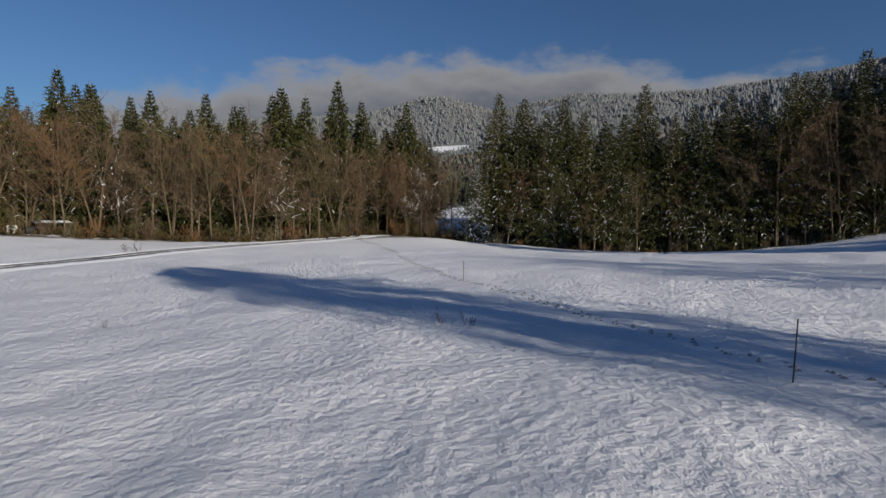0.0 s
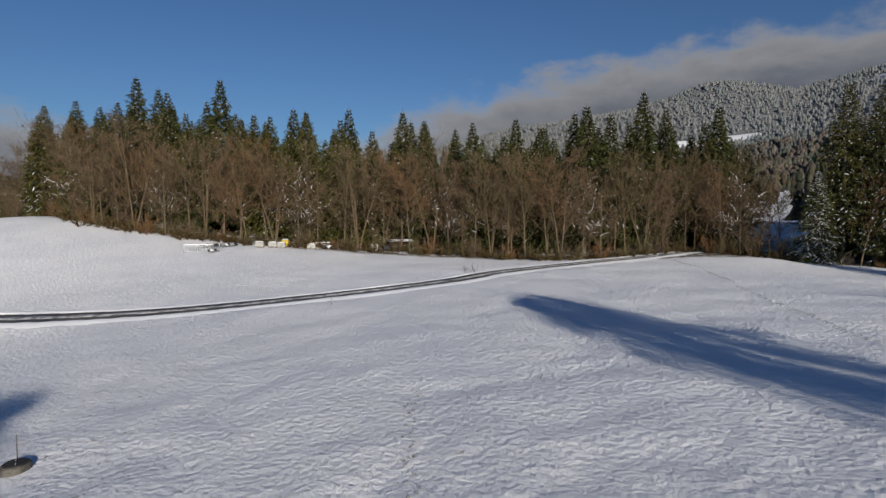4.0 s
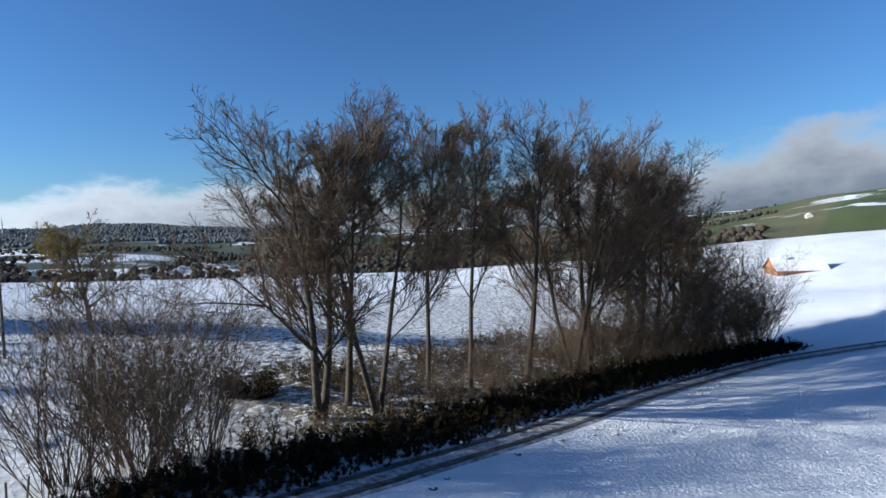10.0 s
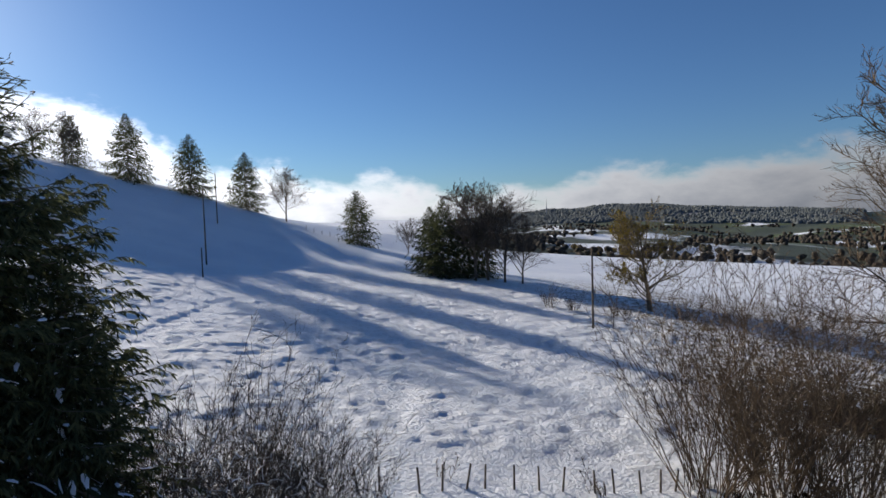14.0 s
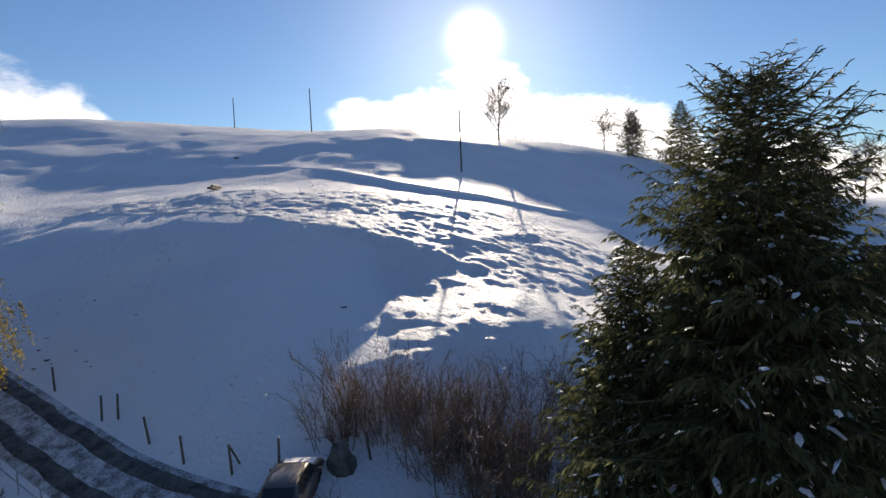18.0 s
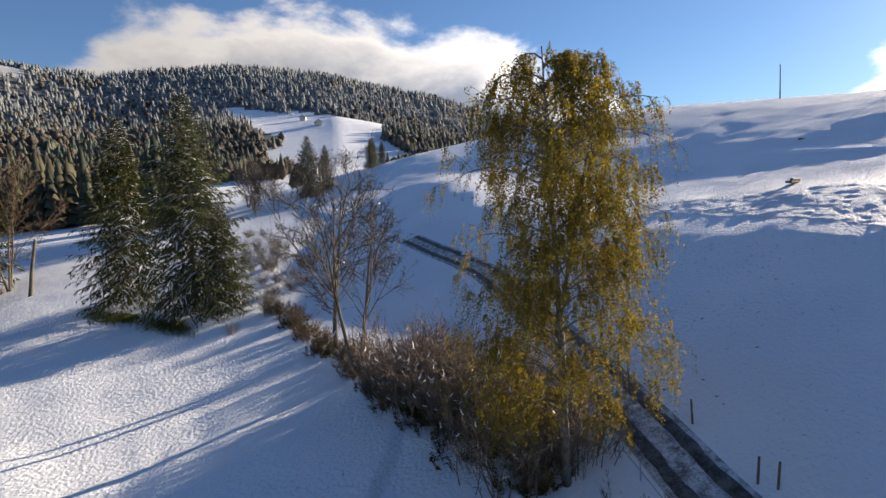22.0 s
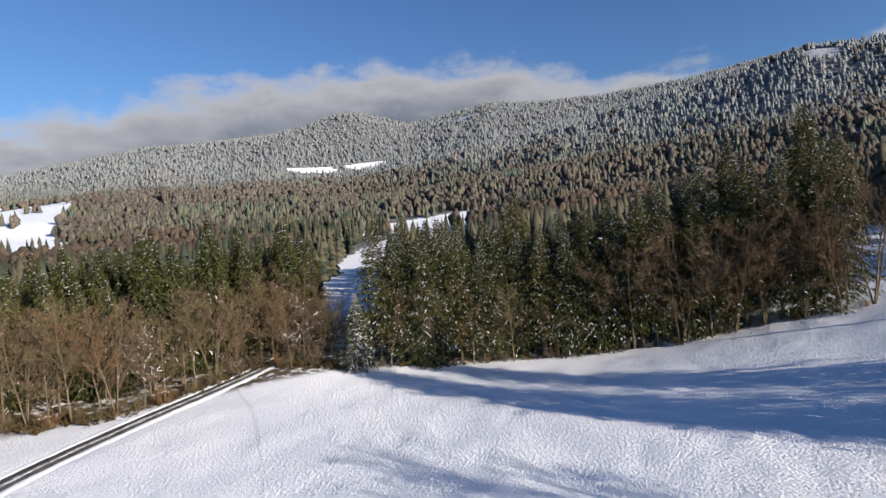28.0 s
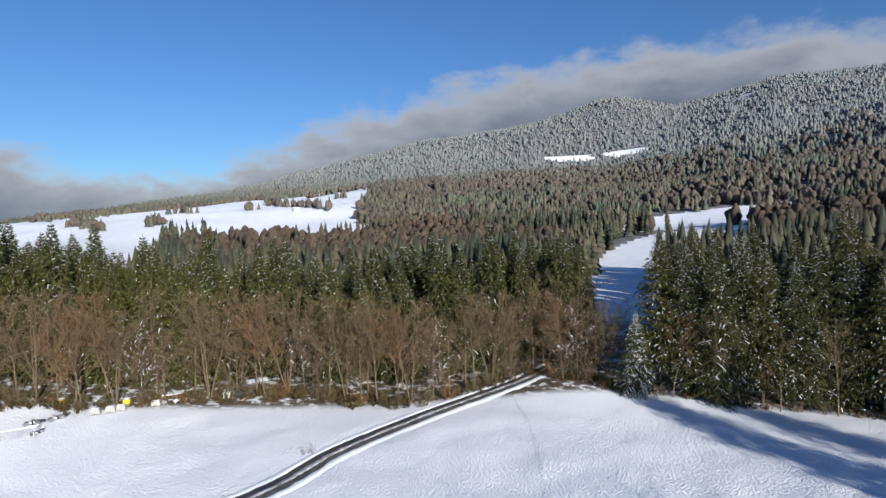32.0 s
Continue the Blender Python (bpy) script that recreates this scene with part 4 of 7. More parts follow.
def birch(seed, h):
    """A weeping birch: two leaders, arching limbs within a broad column, curtains of hanging twigs."""
    ob = tagged(new("birch_tree"), "weeping birch with thinning yellow leaves on the lane bank", "tree")
    r = np.random.default_rng(seed)
    T = np.stack([wand((0, 0, -0.3), (-0.01, 0.03, 1), h * 0.98, 12, r, 0.02), wand((0.1, 0.3, h * 0.34), (0.12, -0.16, 1), h * 0.60, 12, r, 0.02)])
    limbs = []
    for k, n in ((0, 62), (1, 26)):
        for i in range(n):
            u = (0.14 if k == 0 else 0.1) + (0.84 if k == 0 else 0.88) * (i + r.random()) / n
            f = u * 11
            j = min(int(f), 10)
            p = T[k, j] * (1 - f + j) + T[k, j + 1] * (f - j)
            z = p[2] / h
            reach = float(np.interp(z, (0.1, 0.22, 0.5, 0.72, 0.84, 0.93, 1.0), (2.6, 4.2, 4.4, 4.6, 3.2, 1.8, 0.5))) * (0.62 + 0.5 * r.random()) * (0.8 if k else 1.0)
            a = i * 2.4 + 0.5 * r.normal()
            s = np.linspace(0, 1, 7)
            rise = reach * (0.75 + 0.25 * r.random())
            limb = p + np.stack([np.cos(a) * reach * s, np.sin(a) * reach * s, rise * (0.95 * s - 0.75 * s ** 2.4)], -1)
            limbs.append(limb + 0.05 * r.normal(size=(7, 3)) * s[:, None])
    L1 = np.stack(limbs)
    L2 = sprout(L1, 10, 0.12, 1.0, 50, 0.40, -0.03, r, 4, 0.08, 0.35)
    # hanging strands
    n = 11000
    i, k = r.integers(0, len(L2), n), r.integers(1, 4, n)
    p = L2[i, k]
    down = unit(np.stack([0.13 * r.normal(size=n), 0.13 * r.normal(size=n), -np.ones(n)], -1))
    ln = (0.5 + 1.5 * r.random(n) ** 1.5) * np.clip((p[:, 2] - 0.5) / 3.0, 0.15, 1)
    out = unit(L2[i, k] - L2[i, k - 1])
    S = np.stack([p, p + out * 0.2 + down * ln[:, None] * 0.3, p + out * 0.28 + down * ln[:, None] * 0.65, p + out * 0.3 + down * ln[:, None]], 1)
    part("trunk", join(tubes(T, np.array([0.24, 0.13]), np.array([0.03, 0.02]), 8), tubes(L1, np.full(len(L1), 0.05), np.full(len(L1), 0.012), 4)), BIRCH_BARK, ob, smooth_shade=True)
    part("crown", join(tubes(L2, np.full(len(L2), 0.016), np.full(len(L2), 0.006), 3), ribbons(S, 0.005, 0.003, r)), TWIG_DARK, ob, "fine hanging twigs")
    tagged(part("foliage", leaf_quads(S, 135000, 0.078, r), LEAF_GOLD, ob, "small yellow leaves"), kind="stuff")
    return ob


birch(5, 21.4).matrix_basis = planted(35.9, -13.7)

# the row of tall bare trees along the hedge
ROW = Nursery(
    bare_tree(21, 25, "tall leafless ash in a row above a dark hedge", 0.34, 0.52, 15, 2, 1, 0.26, BARK_BACKLIT, TWIG, build=ash_parts),
    bare_tree(22, 26, "tall leafless twin-stemmed ash in the hedge row", 0.28, 0.48, 20, 2, 2, 0.26, BARK_BACKLIT, TWIG, build=ash_parts),
    bare_tree(23, 28, "slender ash with a few last yellow leaves", 0.26, 0.40, 15, 2, 1, 0.28, BARK_BACKLIT, TWIG, LEAF_GOLD, 3000, build=ash_parts),
    bare_tree(24, 23.5, "leafless tree with wide low branches in the hedge row", 0.34, 0.60, 22, 2, 2, 0.14, BARK_BACKLIT, TWIG, LEAF_DULL, 1500, build=ash_parts))
for i, (x, y, s, v) in enumerate(((-35.5, -44.0, 1.05, 3), (-39.3, -45.2, 1.0, 0), (-40.0, -42.3, 1.0, 1), (-48.2, -43.8, 1.0, 2), (-51.6, -41.0, 1.03, 2),
                                  (-58.4, -38.7, 1.08, 0), (-64.5, -36, 1.04, 1), (-68.6, -36, 1.15, 3), (-79.7, -34.3, 1.18, 3), (-83.4, -33.5, 1.05, 0), (-89, -31.5, 0.9, 3), (-93, -29.5, 0.65, 3))):
    ROW.plant(v, planted(x, y, i * 77, s), "row of bare trees")

BUSHES = Nursery(
    bush(31, 4.2, 26, 0.55, "leafless brown bush with many thin stems", TWIG, 1),
    bush(32, 3.2, 22, 0.7, "leafless olive-brown bush with spreading stems", TWIG_OLIVE, 1),
    bush(33, 2.6, 24, 0.8, "low russet bush with withered leaves", TWIG_RUST, 1, LEAF_RUST, 420),
    bush(34, 3.6, 24, 0.6, "dark leafless bush with tangled stems", TWIG_DARK, 1))
BIG_BUSH = Nursery(
    bush(41, 11, 62, 0.5, "large many-stemmed leafless hazel", TWIG, 2, base=1.1),
    bush(42, 8, 52, 0.7, "spreading frosted leafless shrub", TWIG_DARK, 2, snowy=0.16, base=1.0))
BIG_BUSH.plant(0, planted(-21, -41.5, 0, 1.2))
BIG_BUSH.plant(0, planted(-24.2, -41.5, 90, 0.95))
BIG_BUSH.plant(0, planted(-18.2, -43, 190, 1.0))
BIG_BUSH.plant(0, planted(-22.5, -44.5, 260, 0.9))
BIG_BUSH.plant(1, planted(3.5, -37.5, 0, 1.0))
BIG_BUSH.plant(1, planted(0.8, -38.5, 100, 0.75))
BIG_BUSH.plant(1, planted(6.0, -36, 200, 0.9))
BIG_BUSH.plant(1, planted(5.0, -34.5, 280, 0.7))
BIG_BUSH.plant(1, planted(2.0, -36.3, 30, 0.8))
for i, (x, y, k) in enumerate(((7.8, -28.6, 0.42), (10.2, -28.2, 0.38), (5.6, -29.6, 0.5), (3.4, -31.2, 0.55), (1.6, -33.4, 0.6), (12.4, -28.4, 0.35), (-0.8, -36.6, 0.6))):
    BIG_BUSH.plant(1, planted(x, y, i * 55, k), "frosted shrubs round the spruce")
for i, x in enumerate((-44, -50, -57, -62, -66, -70, -73, -76, -79, -82, -84, -86, -88, -90, -92, -94, -95, -97)):
    BIG_BUSH.plant(0, planted(x, float(np.interp(x, (-97, -88, -79, -62, -46), (-22.5, -27, -31, -35.5, -38))), i * 80, 0.48 + 0.14 * (i % 3) + (0.3 if x < -65 else 0)), "understorey of the tree row")
# scrub on the lane bank by the spruce
for i in range(13):
    t = i / 12
    BUSHES.plant((0, 2, 0, 1)[i % 4], planted(11 + 8.5 * t + rng.normal() * 0.5, -29.5 + 3.0 * t + rng.normal() * 0.8, i * 50, 0.62 + 0.25 * rng.random()), "scrub along the lane")
THICKET = Nursery(
    bush(38, 4.2, 36, 0.55, "leafless thicket of thin brown stems", TWIG_ASH, 1, base=1.7, snowy=0.02),
    bush(39, 3.7, 36, 0.60, "leafless thicket of tangled mauve-brown shoots", TWIG_MAUVE, 1, base=1.9, snowy=0.03))
for i in range(22):
    t = i / 21
    THICKET.plant(i, planted(26 - 11 * t + rng.normal() * 0.7, -29.6 - 3.5 * math.sin(3.1 * t) + rng.normal() * 1.0, i * 50, 0.72 + 0.35 * rng.random()), "thicket above the lane")
for x, y in ((22.6, -35.3), (21.8, -38), (20.5, -40.1), (18.9, -41.5), (19.6, -36.7), (17.5, -38.5), (16, -37), (18, -34.5), (21, -33.5), (15, -40)):
    THICKET.plant(x, planted(x, y, x * 50, 0.8 + 0.3 * rng.random()), "thicket above the lane")
BUSHES.plant(2, planted(26.3, -30.2, 20, 0.9), "thicket above the lane")
BUSHES.plant(2, planted(25.2, -29.3, 120, 0.75), "thicket above the lane")
# bramble bank below the tree row, its colours darkened for the trees' shade
def thick_bank(name, label, spots, seed, twigs=TWIG_SHADED, leaves=BRAMBLE_LEAF, leaf_n=2600, leaf_size=0.065):
    """Dense tangled growth along a bank: stems and dark leaves in one object."""
    r = np.random.default_rng(seed)
    models = []
    for k in range(3):
        stem, spray, B = bush_parts(seed + k, 1.7, 9, 1.4, 1, 0.9)
        models.append((join(stem, spray), leaf_quads(B, leaf_n, leaf_size, r)))
    wood, leaf = [], []
    for i, (x, y, s) in enumerate(spots):
        a = r.random() * 6.28
        R = s * np.array(((math.cos(a), math.sin(a), 0), (-math.sin(a), math.cos(a), 0), (0, 0, 1.0)))
        at = np.array((x, y, ground(x, y) - 0.1))
        (v, f), (v2, f2) = models[i % 3]
        wood.append((v @ R + at, f))
        leaf.append((v2 @ R + at, f2))
    ob = tagged(new(name, mesh_of(name, *join(*wood), None, [twigs])), label, "brambles", kind="stuff")
    tagged(part("foliage", join(*leaf), leaves, ob), kind="stuff")
    return ob


spots = []
for i in range(330):
    t = (i % 110) / 109
    x = -19 - 77 * t
    y = float(np.interp(x, (-97, -88, -79, -62, -46, -25, -19), (-16.5, -21, -25, -29.5, -31.8, -35.5, -37)))
    spots.append((x + rng.normal() * 0.3, y + 0.3 - 1.7 * (i // 110) - 1.2 * rng.random(), 0.6 + 0.3 * rng.random() + 0.3 * min(1, i // 110)))
thick_bank("bramble_bank", "dense bramble bank darkened for shade between lane and tree row", spots, 35)
brush = np.random.default_rng(207)
spots = []
for i in range(60):
    x = -26 - 68 * i / 59
    y = float(np.interp(x, (-93, -80, -62, -46, -27), (-25, -28.5, -33, -35.5, -38)))
    spots.append((x + brush.normal() * 0.4, y - 1.5 - 4.0 * brush.random(), 1.2 + 0.8 * brush.random()))
for i in range(130):
    x = -42 - 56 * brush.random()
    y = float(np.interp(x, (-98, -80, -62, -42), (-32, -38, -42, -46))) - 16 * brush.random() ** 1.3
    spots.append((x, y, 1.1 + 0.9 * brush.random()))
thick_bank("field_brush", "dark leafless brush under and behind the tree row", spots, 85, TWIG_DARK, LEAF_DULL, 260, 0.08)
mound = bush(37, 3.2, 60, 1.5, "broad rounded dark bush on the snowy slope", TWIG_OLIVE, 1, BRAMBLE_LEAF, 7400, leaf_size=0.12)
mound.matrix_basis = planted(-35.5, -53, 0, 1.25, 0.8)
# hedge from the birch to the pair of spruces
spots = []
for i in range(66):
    t = i / 65
    spots.append((33.5 + 30.5 * t + 1.6 + rng.normal() * 0.8, -11.5 + 28.5 * t - 1.6 + rng.normal() * 0.8, 0.6 + 0.35 * rng.random() + (0.2 if t < 0.4 else 0)))
thick_bank("hedge_bank", "low brown hedge of withered growth along the meadow's edge", spots, 75, TWIG_OLIVE, LEAF_DULL, 700, 0.09)
for i in range(48):
    t = i / 47
    BUSHES.plant((0, 2, 0, 3, 1)[i % 5], planted(35.5 + 30.0 * t + rng.normal() * 0.6, -12.8 + 28.5 * t + rng.normal() * 0.8, i * 67, (0.85 if t < 0.42 else 0.72) * (0.75 + 0.5 * rng.random())), "hedge between meadow and lane")
for i in range(16):
    t = i / 15
    THICKET.plant(i, planted(36.6 + 9.5 * t + rng.normal() * 0.5, -13.3 + 8.5 * t + rng.normal() * 0.6, i * 67, 1.1 + 0.35 * rng.random()), "hedge between meadow and lane")
for i in range(24):
    t = (i + rng.random()) / 24
    THICKET.plant(i, planted(38.0 + 11.5 * t + rng.normal() * 0.9, -12.6 + 11.5 * t + rng.normal() * 0.9 - 1.2, i * 67, 1.25 + 0.35 * rng.random()), "hedge between meadow and lane")
BARE_NEAR = Nursery(
    bare_tree(51, 17, "forked leafless tree rising from the hedge", 0.20, 0.58, 12, 1, 2, 0.25, BARK, TWIG_DARK, snowy=0.03),
    bare_tree(52, 15, "open leafless field tree", 0.24, 0.62, 26, 2, 1, 0.18, BARK, TWIG_DARK))
BARE_NEAR.plant(0, planted(55.9, 5.4, 30, 1.08))
BARE_NEAR.plant(0, planted(49.8, 1.5, 130, 0.88))
# scrub and field trees between the hedge and the upper lane
scrub = np.random.default_rng(205)
for i in range(44):
    t = scrub.random()
    BIG_BUSH.plant(1, planted(66 + 34 * t + scrub.normal() * 2.0, 9 + 24 * t + 9 * scrub.random(), i * 53, 0.18 + 0.2 * scrub.random()), "frosted scrub on the rough slope")

EDGE_SPRUCE = Nursery(
    spruce(61, 26, 5.6, 0.16, "tall spruce with snow-dusted drooping boughs", dab=0.36, whorl=0.62, per=8, rows=8, sprays=5, blade=0.58, slim=0.11, droop=0.48, load=0.40, taper=0.72, ragged=0.34),
    spruce(62, 26, 5.0, 0.20, "tall spruce with snow on its boughs", NEEDLES_OLIVE, dab=0.36, whorl=0.66, per=8, rows=8, sprays=5, blade=0.58, slim=0.11, droop=0.42, load=0.40, taper=0.72, ragged=0.34),
    spruce(63, 25, 5.8, 0.05, "dense dark spruce dusted with snow", whorl=0.68, per=8, rows=8, sprays=5, blade=0.58, slim=0.12, droop=0.38, load=0.12, ragged=0.36, taper=0.7),
    spruce(64, 15, 4.4, 0.03, "young spruce loaded with snow", whorl=0.55, per=8, rows=6, sprays=3, blade=0.6, droop=0.45, load=0.5))
PAIR = Nursery(
    spruce(67, 25, 6.8, 0.08, "dense dark spruce with drooping boughs by the meadow corner", NEEDLES_VEILED, True, whorl=0.58, per=10, rows=8, sprays=5, blade=0.52, slim=0.12, droop=0.52, load=0.15, taper=0.62, ragged=0.38),
    spruce(68, 25, 6.4, 0.10, "tall dark spruce with a little snow by the meadow corner", NEEDLES, True, whorl=0.58, per=10, rows=8, sprays=5, blade=0.52, slim=0.12, droop=0.5, load=0.17, taper=0.64, ragged=0.38))
PAIR.plant(0, planted(66.2, 25.9, 10, 1.0), "spruces by the meadow corner")
PAIR.plant(1, planted(69.0, 36.8, 80, 0.93), "spruces by the meadow corner")
PAIR.plant(1, planted(65.4, 21.8, 200, 0.55), "spruces by the meadow corner")
for i, (x, y, k) in enumerate(((141, 43, 0.62), (145, 40, 0.5), (163, 33, 0.34), (168, 31, 0.3), (172, 35, 0.36))):
    PAIR.plant(i, planted(x, y, i * 70, k), "field trees beyond the lane")



def grass_patch(x, y, a, b, turn, n, seed):
    """Green grass blades where the boughs have kept the snow off."""
    r = np.random.default_rng(seed)
    u, v = r.normal(size=n) * a * 0.5, r.normal(size=n) * b * 0.5
    c, k = math.cos(radians(turn)), math.sin(radians(turn))
    px, py = x + u * c - v * k, y + u * k + v * c
    base = np.column_stack([px, py, ground(px, py) - 0.02])
    h = 0.12 + 0.16 * r.random((n, 1))
    tip = base + h * unit(np.column_stack([0.5 * r.normal(size=n), 0.5 * r.normal(size=n), np.ones(n)]))
    side = unit(np.column_stack([r.normal(size=n), r.normal(size=n), np.zeros(n)])) * 0.02
    V = np.stack([base - side, base + side, tip], 1).reshape(-1, 3)
    return tagged(new("grass", mesh_of("grass", V, None, np.arange(len(V)).reshape(-1, 3), [GRASS])), "patch of green grass bare of snow under the spruces", "grass", kind="stuff")


GRASS = foliage("green_grass", (0.05, 0.06, 0.015), (0.14, 0.15, 0.04), 0.3)
for k, (x, y, a, b) in enumerate(((65.5, 37.5, 4.5, 1.3), (62.8, 28.2, 4.0, 1.5), (61.6, 25.4, 3.0, 1.1), (65.0, 34.0, 2.6, 1.0))):
    grass_patch(x, y, a, b, 65, 5200, 300 + k)

# ---- the northern wood ----
EDGE = np.array(((-150, 60), (-128, 57), (-113, 52), (-95, 48), (-84, 49), (-76, 51.5), (-68, 53.5), (-60, 61), (-53, 66.5), (-44, 70), (-36, 71), (-28, 72), (-22, 75.5), (-17, 82), (-12, 91), (-5, 89), (3, 87.5), (17, 86), (33, 87), (48, 82.5), (57, 77.5), (67, 74.5), (78, 67)), float)


def edge_y(x):
    return np.interp(x, EDGE[:, 0], EDGE[:, 1])


FOREST_BARE = Nursery(
    bare_tree(71, 19, "slender sunlit leafless tree at the wood's edge", 0.15, 0.34, 20, 1, 1, 0.15, BARK_WARM, TWIG_WOOD),
    bare_tree(72, 20, "leafless tree with grey-brown twigs at the wood's edge", 0.16, 0.40, 20, 1, 1, 0.18, BARK_WARM, TWIG_OLIVE),
    bare_tree(73, 18, "leafless tree with russet twigs at the wood's edge", 0.14, 0.38, 20, 1, 1, 0.18, BARK_WARM, TWIG_RUST),
    bare_tree(74, 21, "several-stemmed leafless tree at the wood's edge", 0.13, 0.30, 10, 1, 3, 0.2, BARK_WARM, TWIG_WOOD),
    bare_tree(75, 17, "frosted leafless tree at the wood's edge", 0.14, 0.42, 20, 1, 1, 0.12, BARK, TWIG, snowy=0.10))
x = -142.0
i = 0
while x < 2:
    y = edge_y(x)
    FOREST_BARE.plant((0, 1, 3, 0, 1, 2, 3, 4)[i % 8], planted(x, y + 0.8 + 2.8 * rng.random(), rng.random() * 360, 0.74 + 0.26 * rng.random()), "leafless trees at the wood's edge")
    if i % 2 == 0:
        FOREST_BARE.plant((1, 0, 2)[(i // 2) % 3], planted(x + 1.3, y + 6 + 4 * rng.random(), rng.random() * 360, 0.8 + 0.22 * rng.random()), "leafless trees at the wood's edge")
    for k in range(1):
        BUSHES.plant((1, 0, 1, 2, 1)[i % 5], planted(x + rng.normal(), y + 0.2 + 1.5 * rng.random(), rng.random() * 360, 0.9 + 0.8 * rng.random()), "undergrowth at the wood's edge")
    x += 2.1 + 0.9 * rng.random()
    i += 1
spots = []
for i in range(110):
    x = -145 + 150 * (i + rng.random()) / 110
    spots.append((x, edge_y(x) - 0.3 + 3.0 * rng.random(), 0.9 + 0.7 * rng.random()))
for i in range(26):
    x = 8 + 70 * (i + rng.random()) / 26
    spots.append((x, edge_y(x) + 0.8 + 2.5 * rng.random(), 0.5 + 0.5 * rng.random()))
thick_bank("undergrowth", "brown withered undergrowth along the wood's edge", spots, 55, TWIG_OLIVE, LEAF_DULL, 450, 0.13)
# spruces of the eastern wood edge
x, i = 9.0, 0
while x < 80:
    y = edge_y(x)
    EDGE_SPRUCE.plant((1, 0, 2, 0)[i % 4], planted(x, y + 2 + 3 * rng.random(), rng.random() * 360, 0.86 + 0.25 * rng.random() + 0.0025 * max(0, x - 20)), "spruces of the wood's edge")
    if i % 2:
        EDGE_SPRUCE.plant((0, 1, 2)[i % 3], planted(x + 1.8, y + 9 + 4 * rng.random(), rng.random() * 360, 0.95 + 0.25 * rng.random() + 0.0025 * max(0, x - 20)), "spruces of the wood's edge")
    if i % 2 == 0 or x > 42:
        FOREST_BARE.plant((2, 3, 1, 3)[i % 4], planted(x + 1.5, y + 0.3, rng.random() * 360, 0.6 + 0.3 * rng.random() + (0.3 if x > 42 else 0)), "leafless trees at the wood's edge")
    BUSHES.plant((3, 2, 0)[i % 3], planted(x, y + 0.5, rng.random() * 360, 0.45 + 0.4 * rng.random()), "undergrowth at the wood's edge")
    x += 3.1 + 1.2 * rng.random()
    i += 1
for i in range(6):
    x = 56 + 4.0 * i + rng.random()
    FOREST_BARE.plant((3, 0, 2)[i % 3], planted(x, edge_y(x) - 0.6 + rng.random(), i * 77, 0.8 + 0.25 * rng.random()), "leafless trees at the wood's edge")
for x, y, k in ((70, 84, 1.25), (77, 88, 1.2), (66, 92, 1.2), (72, 96, 1.1)):
    EDGE_SPRUCE.plant(int(x) % 3, planted(x, y, x * 31, k), "spruces of the wood's edge")
EDGE_SPRUCE.plant(3, planted(5.3, 86.5, 0, 0.85), "spruces of the wood's edge")
EDGE_SPRUCE.plant(2, planted(-2.9, 100, 50, 0.8), "spruces of the wood's edge")
EDGE_SPRUCE.plant(3, planted(-13.5, 108, 50, 1.2), "spruces of the wood's edge")

WOOD_SPRUCE = Nursery(
    spruce(81, 20, 3.7, 0.12, "slim plantation spruce standing in dense wood", NEEDLES_OLIVE, True, whorl=0.78, per=7, rows=6, sprays=3, blade=0.85, slim=0.14, load=0.16, taper=0.75),
    spruce(82, 21, 3.6, 0.15, "slim plantation spruce with snowy top", NEEDLES, True, whorl=0.78, per=7, rows=6, sprays=3, blade=0.85, slim=0.14, load=0.2, taper=0.75),
    spruce(83, 19, 3.5, 0.12, "slim plantation spruce standing in dense wood", NEEDLES, True, whorl=0.78, per=7, rows=6, sprays=3, blade=0.85, slim=0.14, load=0.16, taper=0.75))
for i, (x, y) in enumerate(((-118, 53), (-122, 56), (-115, 57), (-126, 58), (-131, 60), (-111, 55), (-106, 53), (-136, 63), (-99, 53))):
    WOOD_SPRUCE.plant(i, planted(x, y, i * 70, 0.95 + 0.15 * rng.random()), "spruces at the wood's western end")
count = 0
for row in range(6):
    x = -145 + row
    while x < 78:
        y = edge_y(x) + (11 if x < 0 else 17) + row * 5.2 + rng.normal() * 1.1
        open_gap = abs(x - (2 + (y - 95) * 0.12)) < 7.5 + max(0, y - 110) * 0.12
        if not open_gap and not (x > 62 and y < 100):
            WOOD_SPRUCE.plant(int(rng.integers(0, 3)), planted(x, y, rng.random() * 360, 0.84 + 0.26 * rng.random(), 0.97 + 0.12 * rng.random()), "spruces inside the wood")
            count += 1
        x += ((3.3 if row < 2 else 4.4) if x < 12 else 6.2) + 1.3 * rng.random()

